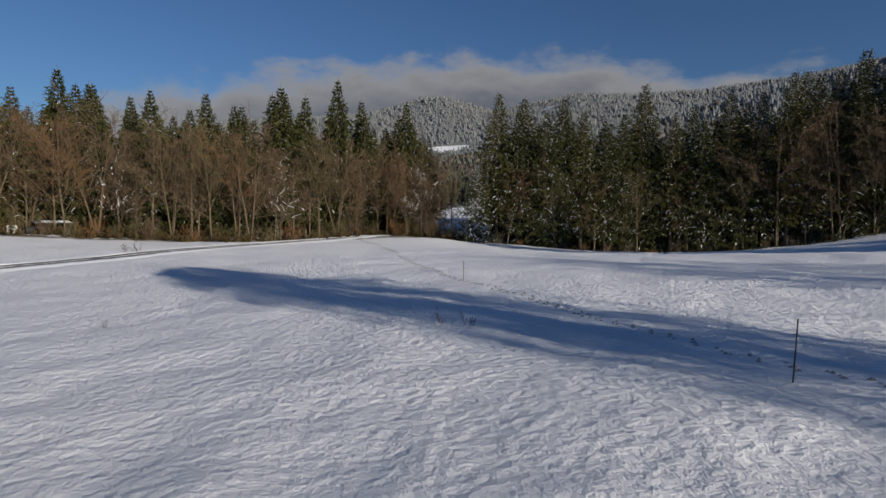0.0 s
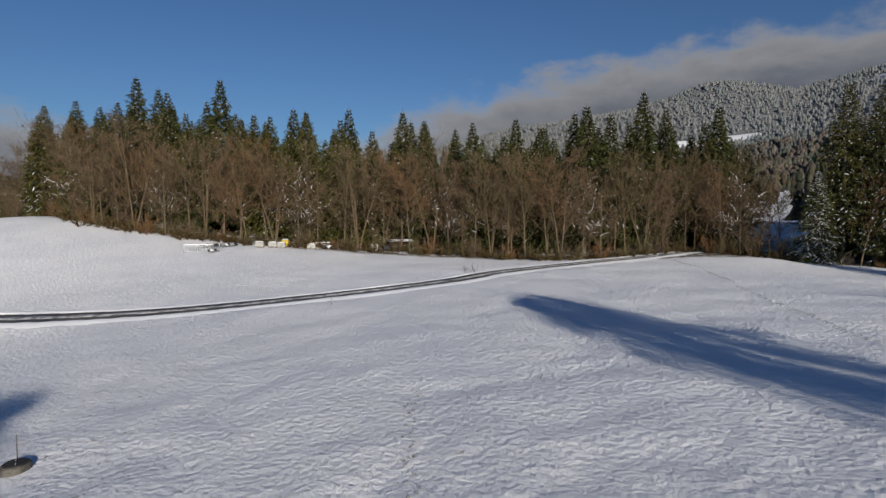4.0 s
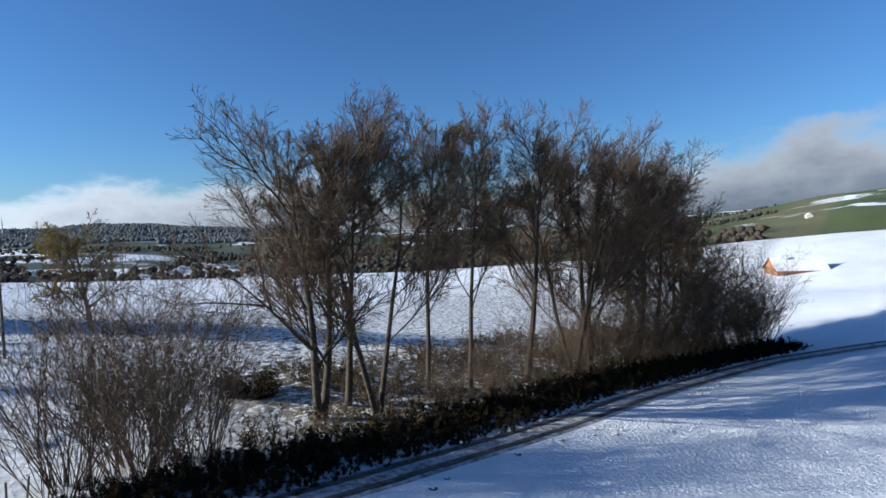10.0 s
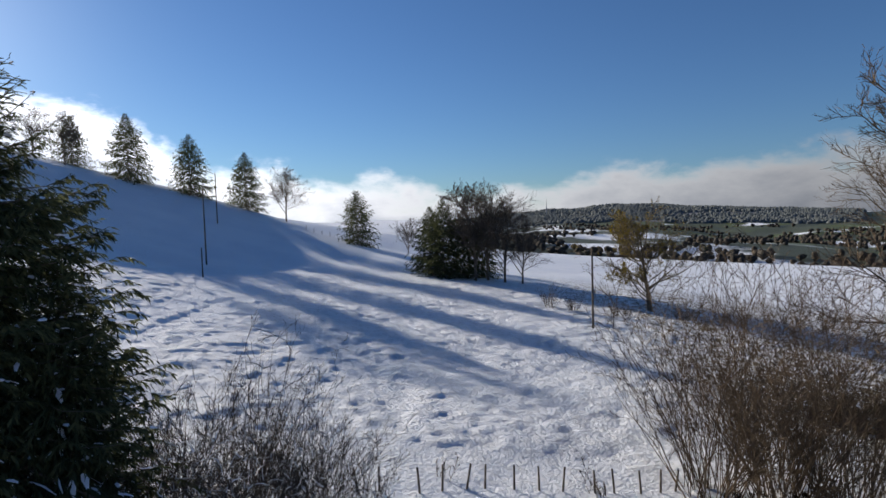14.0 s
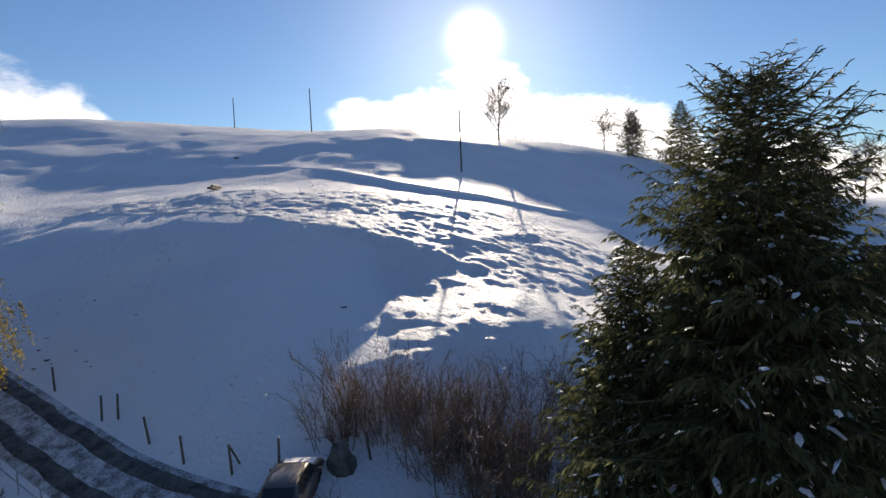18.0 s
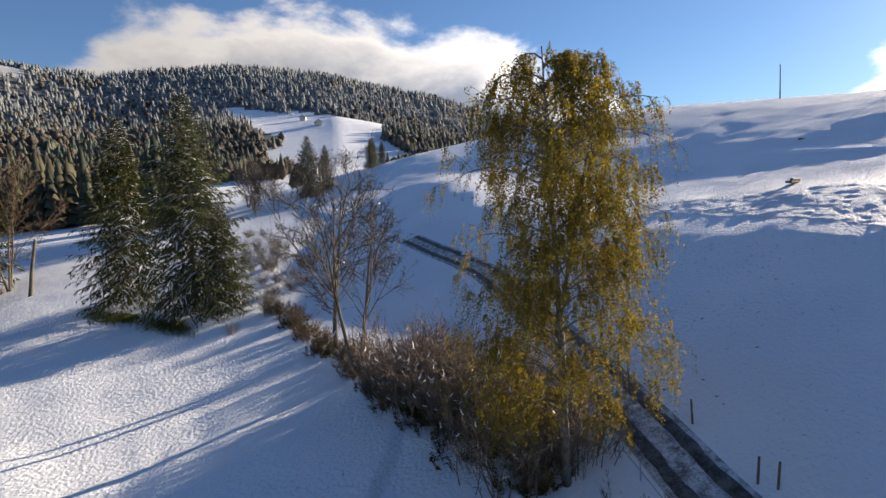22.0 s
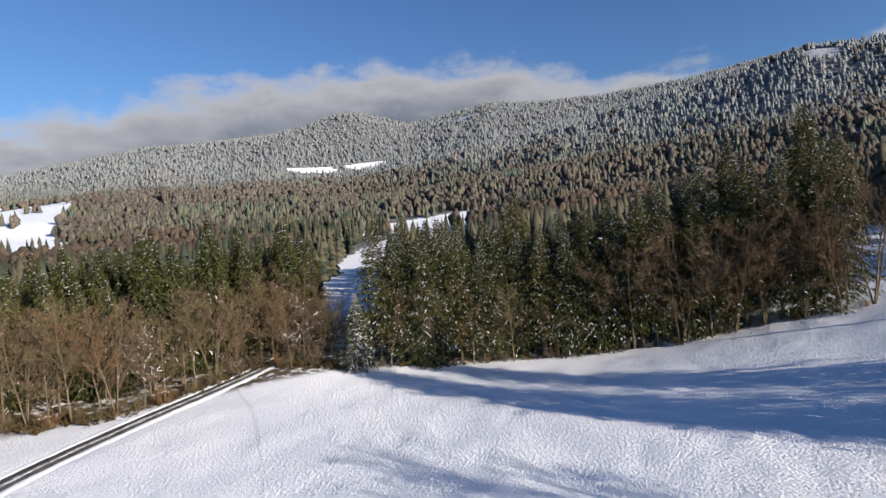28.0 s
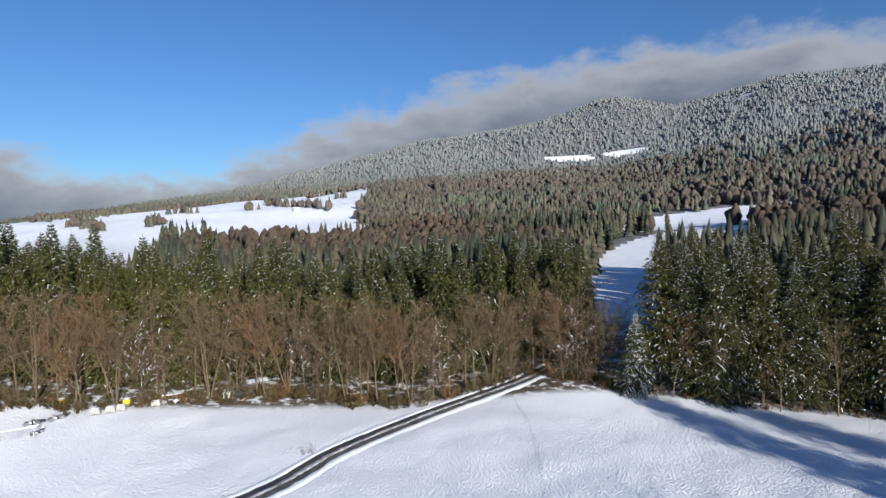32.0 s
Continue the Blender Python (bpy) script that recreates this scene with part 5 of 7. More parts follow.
# trees on the southern hillside
HILL_SPRUCE = Nursery(
    spruce(65, 18, 7.6, 0.03, "broad dark spruce standing alone on the snowy hillside", NEEDLES_VEILED, False, whorl=0.6, per=9, rows=6, sprays=3, blade=0.75, slim=0.13, droop=0.3, load=0.04, taper=0.75),
    spruce(66, 17, 7.0, 0.03, "ragged dark spruce on the snowy hillside", NEEDLES_VEILED, False, whorl=0.6, per=9, rows=6, sprays=3, blade=0.75, slim=0.13, droop=0.25, ragged=0.45, load=0.05, taper=0.65))
for kind, x, y, s in ((0, 73, -161, 0.97), (0, 61, -170, 0.97), (0, 48.5, -178, 0.97), (1, 15, -168, 0.9), (0, -7.5, -124, 0.9), (1, -11.5, -124, 0.8), (0, -5, -128, 0.8), (1, -15.5, -127, 0.75), (1, 84, -156, 0.8)):
    HILL_SPRUCE.plant(kind, planted(x, y, x * 9, s), "scattered spruces on the hillside")
for x, y, s in ((37, -178, 1.1), (91.7, -110.6, 0.9), (88, -148, 0.7), (82, -150, 0.8), (-13.5, -120, 1.15), (-16, -121, 1.2), (2, -200, 0.8), (-19, -119, 1.0), (-22, -117, 0.75), (-14, -126, 1.15)):
    BARE_NEAR.plant(1, planted(x, y, x * 13, s), "leafless trees on the hillside")
for i, (x, y, k) in enumerate(((138, 57, 0.72), (133, 54, 0.62), (143, 61, 0.78), (131, 48, 0.5), (150, 60, 0.66), (147, 49, 0.6), (137, 38, 0.66), (126, 50, 0.45), (152, 37, 0.5))):
    BARE_NEAR.plant(i % 2, planted(x, y, i * 71, k), "field trees beyond the lane")
gold = bare_tree(53, 15, "round field tree with thin yellow-green leaves", 0.3, 0.58, 24, 2, 1, 0.16, BARK, TWIG_ASH, LEAF_GOLD, 30000)
gold.matrix_basis = planted(-37, -95, 0, 1.3, 0.82)
BUSHES.plant(3, planted(-22, -95, 0, 1.1))
BUSHES.plant(3, planted(-25, -93, 40, 1.0))
for i in range(9):
    BUSHES.plant(3 if i % 2 else 0, planted(-30 - 3.5 * i + rng.normal(), -91 + 0.6 * i + rng.normal(), i * 33, 0.55 + 0.3 * rng.random()), "hedge below the southern field")


# ---- distant woods ----
def conifers(name, X, Y, H, W, tiers, sides, mat, seed, label, sink=0.5):
    """Many small trees as stacked ragged cones in one mesh."""
    r = np.random.default_rng(seed)
    n = len(X)
    Z = ground(X, Y) - sink
    V, F, base = [], [], 0
    ang = np.linspace(0, 2 * np.pi, sides, endpoint=False)[None] + r.random((n, 1)) * 6.28
    for k in range(tiers):
        z0 = 0.08 + 0.80 * k / tiers
        z1 = min(1.0, z0 + 1.55 / tiers) if k < tiers - 1 else 1.0
        rad = W * (1 - z0) ** 0.75
        jag = 0.7 + 0.6 * r.random((n, sides))
        ring = np.stack([X[:, None] + rad[:, None] * jag * np.cos(ang), Y[:, None] + rad[:, None] * jag * np.sin(ang), Z[:, None] + H[:, None] * (z0 + 0.06 * (r.random((n, sides)) - 0.5))], -1)
        apex = np.stack([X + 0.04 * W * r.normal(size=n), Y + 0.04 * W * r.normal(size=n), Z + H * z1], -1)[:, None]
        V.append(np.concatenate([ring, apex], 1))
    V = np.concatenate(V, 1)
    per = sides + 1
    f = []
    for k in range(tiers):
        for s in range(sides):
            f.append((k * per + s, k * per + (s + 1) % sides, k * per + sides))
    F = (np.array(f)[None] + (np.arange(n) * per * tiers)[:, None, None]).reshape(-1, 3)
    ob = new(name, mesh_of(name, V.reshape(-1, 3), None, F, [mat]))
    return tagged(ob, label, "forest", kind="stuff")


def round_crowns(name, X, Y, H, W, mat, seed, label):
    """Many far leafless trees: ragged rounded crowns on short trunks, in one mesh."""
    r = np.random.default_rng(seed)
    n, sides = len(X), 7
    Z = ground(X, Y) - 0.4
    rings = []
    ang = np.linspace(0, 2 * np.pi, sides, endpoint=False)[None] + r.random((n, 1)) * 6.28
    for z, rad in ((0.02, 0.10), (0.22, 0.55), (0.5, 0.95), (0.75, 0.8), (0.93, 0.4)):
        jag = rad * (0.65 + 0.7 * r.random((n, sides)))
        rings.append(np.stack([X[:, None] + W[:, None] * jag * np.cos(ang), Y[:, None] + W[:, None] * jag * np.sin(ang), Z[:, None] + H[:, None] * (z + 0.12 * (r.random((n, sides)) - 0.5))], -1))
    V = np.concatenate(rings + [np.stack([X, Y, Z + H], -1)[:, None]], 1)
    per = V.shape[1]
    Q = (sheet(5, sides, True)[None] + (np.arange(n) * per)[:, None, None]).reshape(-1, 4)
    cap = np.array([(4 * sides + s, 4 * sides + (s + 1) % sides, per - 1) for s in range(sides)])
    T = (cap[None] + (np.arange(n) * per)[:, None, None]).reshape(-1, 3)
    return tagged(new(name, mesh_of(name, V.reshape(-1, 3), Q, T, [mat])), label, "forest", kind="stuff")


def crown_material(name, c1, c2, pallor):
    m, nt, b = material(name, 0.95)
    p = place_of(nt)
    r = nt.nodes.new("ShaderNodeNewGeometry").outputs["Random Per Island"]
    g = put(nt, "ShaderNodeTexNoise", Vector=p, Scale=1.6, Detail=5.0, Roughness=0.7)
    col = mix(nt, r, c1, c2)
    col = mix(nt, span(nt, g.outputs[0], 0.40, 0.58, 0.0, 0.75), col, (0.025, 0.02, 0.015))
    col = mix(nt, span(nt, g.outputs[0], 0.60, 0.72, 0.0, pallor), col, (0.6, 0.62, 0.66))
    nt.links.new(col, b.inputs["Base Color"])
    bp = put(nt, "ShaderNodeBump", Strength=1.0, Distance=0.8, Height=g.outputs[0])
    nt.links.new(bp.outputs[0], b.inputs["Normal"])
    return m


def wood_material(name, pallor, brown, tone=1.0, low=0.15):
    m, nt, b = material(name, 0.85)
    p = place_of(nt)
    r = nt.nodes.new("ShaderNodeNewGeometry").outputs["Random Per Island"]
    n = put(nt, "ShaderNodeTexNoise", Vector=p, Scale=0.006, Detail=3.0)
    g = put(nt, "ShaderNodeTexNoise", Vector=p, Scale=0.35, Detail=3.0)
    col = mix(nt, r, (0.032 * tone, 0.042 * tone, 0.026 * tone), (0.07 * tone, 0.082 * tone, 0.042 * tone))
    mask = span(nt, put(nt, "ShaderNodeMath", op="ADD", i0=put(nt, "ShaderNodeMath", op="MULTIPLY", i0=r, i1=0.35).outputs[0], i1=n.outputs[0]).outputs[0], 0.62, 0.72, 0.0, brown)
    col = mix(nt, mask, col, (0.15, 0.095, 0.055))
    sep = put(nt, "ShaderNodeSeparateXYZ", i0=p).outputs
    up = put(nt, "ShaderNodeSeparateXYZ", i0=nt.nodes.new("ShaderNodeNewGeometry").outputs["True Normal"]).outputs
    # pale grey is frost by height; low=1 spreads it everywhere as distance haze
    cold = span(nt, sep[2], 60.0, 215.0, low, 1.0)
    frost_haze = put(nt, "ShaderNodeMath", op="MULTIPLY", i0=span(nt, g.outputs[0], 0.30, 0.70, 0.4, 1.0), i1=put(nt, "ShaderNodeMath", op="MULTIPLY", i0=cold, i1=pallor).outputs[0]).outputs[0]
    col = mix(nt, frost_haze, col, (0.36, 0.39, 0.43))
    nt.links.new(col, b.inputs["Base Color"])
    return m


def scatter(n, az0, az1, r0, r1, power, seed):
    r = np.random.default_rng(seed)
    az = np.radians(az0 + (az1 - az0) * r.random(n))
    d = (r0 ** power + (r1 ** power - r0 ** power) * r.random(n)) ** (1 / power)
    return -np.sin(az) * d, np.cos(az) * d - 20


def thin_out(X, Y, *clearings):
    keep = np.ones(len(X), bool)
    for cx, cy, a, b, tilt in clearings:
        c, s = math.cos(radians(tilt)), math.sin(radians(tilt))
        u, v = (X - cx) * c + (Y - cy) * s, -(X - cx) * s + (Y - cy) * c
        wob = 1 + 0.35 * lump(X, Y, 25, 8)
        keep &= (u / a) ** 2 + (v / b) ** 2 > wob ** 2
    return X[keep], Y[keep]


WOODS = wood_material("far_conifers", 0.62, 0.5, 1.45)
WOODS_NEAR = wood_material("middle_conifers", 0.12, 0.25, 0.72)
CLEARINGS = ((3, 185, 13, 78, 0), (38, 330, 44, 105, -12), (90, 500, 95, 75, 0), (-760, 640, 210, 110, 30), (-610, 870, 170, 130, 60), (-370, 500, 190, 105, -35), (-150, 1705, 85, 30, 0), (15, 1715, 70, 26, 0), (470, 150, 120, 45, 15), (850, 390, 120, 40, 72), (770, 300, 170, 95, 40), (570, 190, 150, 80, 25), (385, 1990, 55, 22, 0), (856, 905, 32, 60, -40), (98, 108, 44, 40, 0), (170, 75, 45, 30, 20), (1010, 1050, 60, 25, 0))
X, Y = scatter(4200, -52, 44, 150, 560, 1.2, 91)
X, Y = thin_out(X, Y, *CLEARINGS)
k = Y > np.where(X < 60, edge_y(X) + 40, 105)
X, Y = X[k], Y[k]
X2, Y2 = thin_out(*scatter(520, -66, -52, 150, 440, 1.2, 191), *CLEARINGS)
k = lump(X2, Y2, 60, 77) > -0.08
X, Y = np.append(X, X2[k]), np.append(Y, Y2[k])
q = np.random.default_rng(92)
B = ((lump(X, Y, 70, 31) + 0.25 * (q.random(len(X)) - 0.5)) > np.where((X > 200) & (Y > 0.72 * X), -0.45, -0.04)) & (np.hypot(X, Y) > 230)
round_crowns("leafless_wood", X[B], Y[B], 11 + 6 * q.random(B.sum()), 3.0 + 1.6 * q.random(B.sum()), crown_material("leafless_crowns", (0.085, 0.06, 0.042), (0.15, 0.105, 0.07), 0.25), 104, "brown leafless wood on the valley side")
X, Y = X[~B], Y[~B]
conifers("middle_wood", X, Y, 15 + 9 * q.random(len(X)), 2.6 + 1.2 * q.random(len(X)), 6, 7, WOODS_NEAR, 93, "mixed spruce and bare wood climbing the valley side")
X, Y = scatter(76000, -95, 62, 430, 2500, 1.05, 94)
X, Y = thin_out(X, Y, *CLEARINGS)


def wooded(X, Y, hedges=True):
    """Where forest covers the mountain sides; open fields on the valley side keep strips of trees."""
    wide_az, far_r = np.degrees(np.arctan2(-X, Y + 20)), np.hypot(X, Y + 20)
    fields = (wide_az > 27 - (far_r - 600) * 0.004) & (wide_az < 58) & (far_r > 430) & (far_r < 1500)
    if hedges:
        strip = np.abs((0.55 * X + Y) / 150 - np.round((0.55 * X + Y) / 150) + 0.25 * lump(X, Y, 120, 9)) < 0.06
        fields &= (lump(X, Y, 70, 5) < 0.3) & ~(strip & (lump(X, Y, 160, 12) > -0.12))
    return (rolling(X, Y) > 12) & ~fields


k = wooded(X, Y)
X, Y = X[k], Y[k]
spread = 1 + 0.5 * smooth(500, 1800, np.hypot(X, Y))
B = (0.7 * lump(X, Y, 70, 33) + 0.9 * (q.random(len(X)) - 0.5) - 0.5 * smooth(75, 200, rolling(X, Y)) > 0.06) & (np.hypot(X, Y) < 1400)
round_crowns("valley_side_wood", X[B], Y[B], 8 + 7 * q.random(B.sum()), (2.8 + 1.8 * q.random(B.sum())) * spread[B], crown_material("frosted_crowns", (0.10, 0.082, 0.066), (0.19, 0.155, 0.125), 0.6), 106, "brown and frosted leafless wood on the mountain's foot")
X, Y, spread = X[~B], Y[~B], spread[~B]
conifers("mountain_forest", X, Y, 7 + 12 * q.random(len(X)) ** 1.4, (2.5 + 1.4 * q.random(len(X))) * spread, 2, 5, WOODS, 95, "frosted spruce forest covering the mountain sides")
# forest floor under the woods
FLOOR = speckled("forest_floor", (0.055, 0.052, 0.05), (0.24, 0.245, 0.26), 0.12, 0.95, bump=0.5)
quads = sheet(OUT, AROUND, True)
qx, qy = gx[quads].mean(1), gy[quads].mean(1)
q_az, q_r = (np.degrees(np.arctan2(-qx, qy + 20)) + 180) % 360 - 180, np.hypot(qx, qy + 20)
floor = (q_az > -95) & (q_az < 62) & (q_r > 440) & (q_r < 2600) & wooded(qx, qy, False)
floor |= (q_az > -52) & (q_az < 44) & (q_r > 150) & (q_r < 460) & (qy > np.where(qx < 60, edge_y(qx) + 25, 105))
floor |= (q_az > 140) & (q_az < 174) & (q_r > 1600) & (q_r < 2600)
idx = np.nonzero(floor)[0]
for cx, cy, ax, bx, tilt in CLEARINGS:
    c, sn = math.cos(radians(tilt)), math.sin(radians(tilt))
    u, v = (qx[idx] - cx) * c + (qy[idx] - cy) * sn, -(qx[idx] - cx) * sn + (qy[idx] - cy) * c
    idx = idx[(u / ax) ** 2 + (v / bx) ** 2 > 1]
slots = np.zeros(len(land.data.polygons), np.int32)
slots[idx] = 1
land.data.materials.append(FLOOR)
land.data.polygons.foreach_set("material_index", slots)
X, Y = scatter(8000, 62, 80, 1050, 1750, 1.0, 96)
conifers("hill_forest", X, Y, 5 + 4 * q.random(len(X)), 3.4 + 1.5 * q.random(len(X)), 2, 5, wood_material("hill_conifers", 0.0, 0.25, 0.55), 97, "dark forested hill beyond the valley")
X, Y = scatter(170, 63.5, 81, 352, 425, 1.0, 98)
for i, (x, y) in enumerate(zip(X, Y)):
    mid = abs(math.degrees(math.atan2(-x, y + 20)) - 74) < 2.6
    if (mid and i % 4) or i % 6 == 0:
        WOOD_SPRUCE.plant(i, planted(x, y, i * 50, 0.85 + 0.35 * q.random()), "copse behind the crest")
    else:
        FOREST_BARE.plant((0, 2, 1, 3)[i % 4], planted(x, y, i * 50, 0.85 + 0.35 * q.random()), "copse behind the crest")
X, Y = scatter(5200, 96, 178, 480, 1500, 1.0, 100)
k = lump(X, Y, 120, 44) > 0.0
X, Y = X[k], Y[k]
X, Y = thin_out(X, Y, (-60, -420, 130, 45, 20), (-260, -330, 120, 50, -30), (-420, -520, 150, 60, 0))
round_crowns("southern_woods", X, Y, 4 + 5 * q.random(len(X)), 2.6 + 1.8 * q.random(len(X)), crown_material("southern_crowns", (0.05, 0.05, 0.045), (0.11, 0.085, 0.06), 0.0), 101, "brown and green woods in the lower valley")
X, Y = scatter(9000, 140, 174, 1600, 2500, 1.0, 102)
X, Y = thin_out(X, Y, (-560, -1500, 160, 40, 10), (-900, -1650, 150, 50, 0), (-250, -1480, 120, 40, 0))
# distance haze is put into these trees' colour as a grey-blue tint
conifers("tower_hill_forest", X, Y, 7 + 6 * q.random(len(X)), 6 + 3 * q.random(len(X)), 2, 5, wood_material("haze_grey_hill_trees", 0.38, 0.1, 0.9, 1.0), 103, "wooded hill on the far side of the valley")


# ---- fences, poles, farm things ----
def boxy(size, at=(0, 0, 0), bevel=0.02, turn=None, bm=None):
    bm = bm or bmesh.new()
    m = Matrix.Translation(at) @ (turn or Matrix.Identity(4)) @ Matrix.Diagonal((*size, 1))
    made = bmesh.ops.create_cube(bm, size=1, matrix=m)["verts"]
    if bevel:
        edges = list({e for v in made for e in v.link_edges})
        bmesh.ops.bevel(bm, geom=edges, offset=bevel, segments=2, affect="EDGES", profile=0.6)
    return bm


def rod(p0, p1, r0, r1=None, sides=8, bm=None):
    bm = bm or bmesh.new()
    p0, p1 = Vector(p0), Vector(p1)
    d = p1 - p0
    m = Matrix.Translation((p0 + p1) / 2) @ d.to_track_quat("Z", "Y").to_matrix().to_4x4()
    bmesh.ops.create_cone(bm, cap_ends=True, segments=sides, radius1=r0, radius2=r1 if r1 is not None else r0, depth=d.length, matrix=m)
    return bm


OLD_WOOD = speckled("weathered_wood", (0.06, 0.05, 0.04), (0.20, 0.17, 0.13), 5.0, 0.9, bump=0.9, own=True)
POLE_WOOD = speckled("dark_pole_wood", (0.045, 0.038, 0.03), (0.13, 0.11, 0.085), 3.0, 0.85, bump=0.7, own=True)
STEEL = speckled("galvanised_steel", (0.32, 0.33, 0.34), (0.55, 0.56, 0.57), 6.0, 0.45, 0.8, 0.2)
RUBBER = speckled("black_rubber", (0.018, 0.018, 0.018), (0.045, 0.043, 0.04), 7.0, 0.8, bump=0.5)
CONCRETE = speckled("dark_damp_concrete", (0.05, 0.045, 0.04), (0.15, 0.14, 0.12), 4.0, 0.85, bump=0.8)
STONE = speckled("dark_fieldstone", (0.04, 0.037, 0.033), (0.15, 0.14, 0.12), 2.5, 0.9, bump=0.9)


def on_ground(x, y, turn=0.0, sink=0.0):
    return pose(x, y, ground(x, y) - sink, 0, 0, turn)


# fence posts
def fence_post(h, r, label, snowcap=True):
    ob = tagged(new("fence_post"), label, "post")
    part("shaft", rod((0, 0, -0.35), (0, 0, h), r, r * 0.85, 7), OLD_WOOD, ob)
    part("chamfered_top", rod((0, 0, h), (0, 0, h + 0.04), r * 0.85, r * 0.4, 7), OLD_WOOD, ob)
    if snowcap:
        part("snow_cap", rod((0, 0, h + 0.03), (0, 0, h + 0.075), r * 0.8, r * 0.35, 7), SNOW, ob, "small cap of snow")
    return ob


POSTS = Nursery(fence_post(1.25, 0.06, "weathered wooden fence post standing in snow"))
LEAN = np.random.default_rng(5)
for x, y in ((43.3, -17.9), (38.6, -20.2), (34.2, -21.6), (33.7, -22.2), (30.9, -22.9), (28.6, -23.7), (26.6, -25.0), (25.6, -26.6), (23.6, -29.8)):
    POSTS.plant(0, on_ground(x, y, LEAN.random() * 360) @ pose(0, 0, 0, 4 * LEAN.normal(), 4 * LEAN.normal(), 0), "meadow fence below the hill")
for i in range(19):
    t = i / 18
    x = 3.5 - 23 * t
    y = float(np.interp(x, (-20, -12, -6, 3.5), (-44, -42.8, -42.2, -39.6)))
    POSTS.plant(0, on_ground(x + 0.25 * LEAN.normal(), y, LEAN.random() * 360) @ pose(0, 0, 0, 4 * LEAN.normal(), 4 * LEAN.normal(), 0), "meadow fence along the field")
for i in range(12):
    x, y = 96 + 0.2 * i, -118 - 3.4 * i
    POSTS.plant(0, on_ground(x, y) @ pose(0, 0, 0, 3 * LEAN.normal(), 3 * LEAN.normal(), 0), "fence on the hill crest")
for i in range(10):
    POSTS.plant(0, on_ground(30 - 2.3 * i, -172 + 0.4 * i) @ pose(0, 0, 0, 3 * LEAN.normal(), 3 * LEAN.normal(), 0), "fence on the southern slope")
for x, y in ((-118, 26), (-122, 30), (-128, 26), (-116, 21.5)):
    POSTS.plant(0, on_ground(x, y), "posts by the lane crest")
brace = tagged(new("brace_post"), "slanting brace post nailed to a fence post", "post")
part("strut", rod((0.75, 0.1, -0.1), (0, 0, 1.15), 0.045, 0.04, 7), OLD_WOOD, brace)
part("nail_head", rod((-0.02, 0, 1.14), (0.03, 0, 1.18), 0.015, 0.015, 6), STEEL, brace)
brace.matrix_basis = on_ground(26.6, -25.0, -60)


# overhead line poles
def line_pole(h):
    ob = tagged(new("utility_pole"), "tall dark wooden line pole on the snowy slope", "pole")
    part("pole_shaft", rod((0, 0, -0.6), (0, 0, h), 0.15, 0.10, 9), POLE_WOOD, ob)
    part("pole_cap", rod((0, 0, h), (0, 0, h + 0.12), 0.11, 0.03, 9), POLE_WOOD, ob)
    for s in (-1, 1):
        hook = part("insulator", rod((s * 0.12, 0, h - 0.35), (s * 0.2, 0, h - 0.2), 0.035, 0.05, 7), CERAMIC, ob, "brown ceramic insulator")
    return ob


CERAMIC = speckled("brown_ceramic", (0.10, 0.05, 0.03), (0.2, 0.11, 0.06), 8.0, 0.3)
LINE = Nursery(line_pole(9.0))
for x, y, h in ((121.5, -78.5, 1.12), (69.5, -78.0, 0.98), (153, -72, 0.8), (34.8, -113, 1.35), (46.4, -149.6, 1.2), (-24.4, -82.1, 1.0), (-217, -44, 0.9)):
    LINE.plant(0, on_ground(x, y, x * 3) @ Matrix.Diagonal((1, 1, h, 1)), "line poles")
stub = tagged(new("utility_pole"), "short weathered pole stump beside the line pole", "pole")
part("pole_shaft", rod((0, 0, -0.5), (0, 0, 4.4), 0.11, 0.09, 8), POLE_WOOD, stub)
stub.matrix_basis = on_ground(29.1, -97.3)
snag = tagged(new("snag"), "broken dead tree trunk at the wood's corner", "tree")
part("trunk", tubes(np.stack([wand((0, 0, -0.4), (0.04, 0, 1), 8.5, 8, np.random.default_rng(3), 0.03)]), [0.30], [0.16], 8), BARK, snag)
part("broken_limb", tubes(np.stack([wand((0.1, 0, 5.2), (0.8, 0.2, 0.6), 1.6, 4, np.random.default_rng(4), 0.05)]), [0.09], [0.03], 6), BARK, snag)
snag.matrix_basis = on_ground(76, 58.5)


# stakes and little saplings in the meadow
def stake(x, y, h, label):
    ob = tagged(new("stake"), label, "stake")
    part("rod", rod((0, 0, -0.2), (0.03, 0, h), 0.018, 0.014, 6), POLE_WOOD, ob)
    part("side_clip", rod((0.01, -0.07, h * 0.75), (0.01, 0.07, h * 0.75), 0.012, 0.012, 5), STEEL, ob)
    ob.matrix_basis = on_ground(x, y, x * 50)


for x, y, h in ((7.4, 11.1, 1.35), (1.2, 30.0, 1.2), (-25.7, 6.9, 0.85), (-34, 32.8, 0.9), (55.5, 79.0, 1.3)):
    stake(x, y, h, "thin dark marker stake standing in the snow")
SAPLING = Nursery(bush(45, 1.5, 4, 0.6, "small leafless sapling poking from the snow", TWIG_DARK, 1))
for x, y, s in ((-31.7, 54.6, 1.0), (-31.0, 55.4, 0.8), (0.1, 17.2, 0.45), (0.9, 17.0, 0.4), (-12.4, 19.5, 0.3), (-4.5, -42.6, 1.1), (-12.6, -43.2, 1.3), (-12.2, -42.8, 1.0), (-320, 15, 2.5), (36.5, -13.5, 1.2), (33.2, -17.2, 0.9), (31.4, -17.0, 1.0), (34.5, -15.8, 1.0)):
    SAPLING.plant(0, planted(x, y, x * 70, s, 1.0, 0.02), "saplings in the meadow")


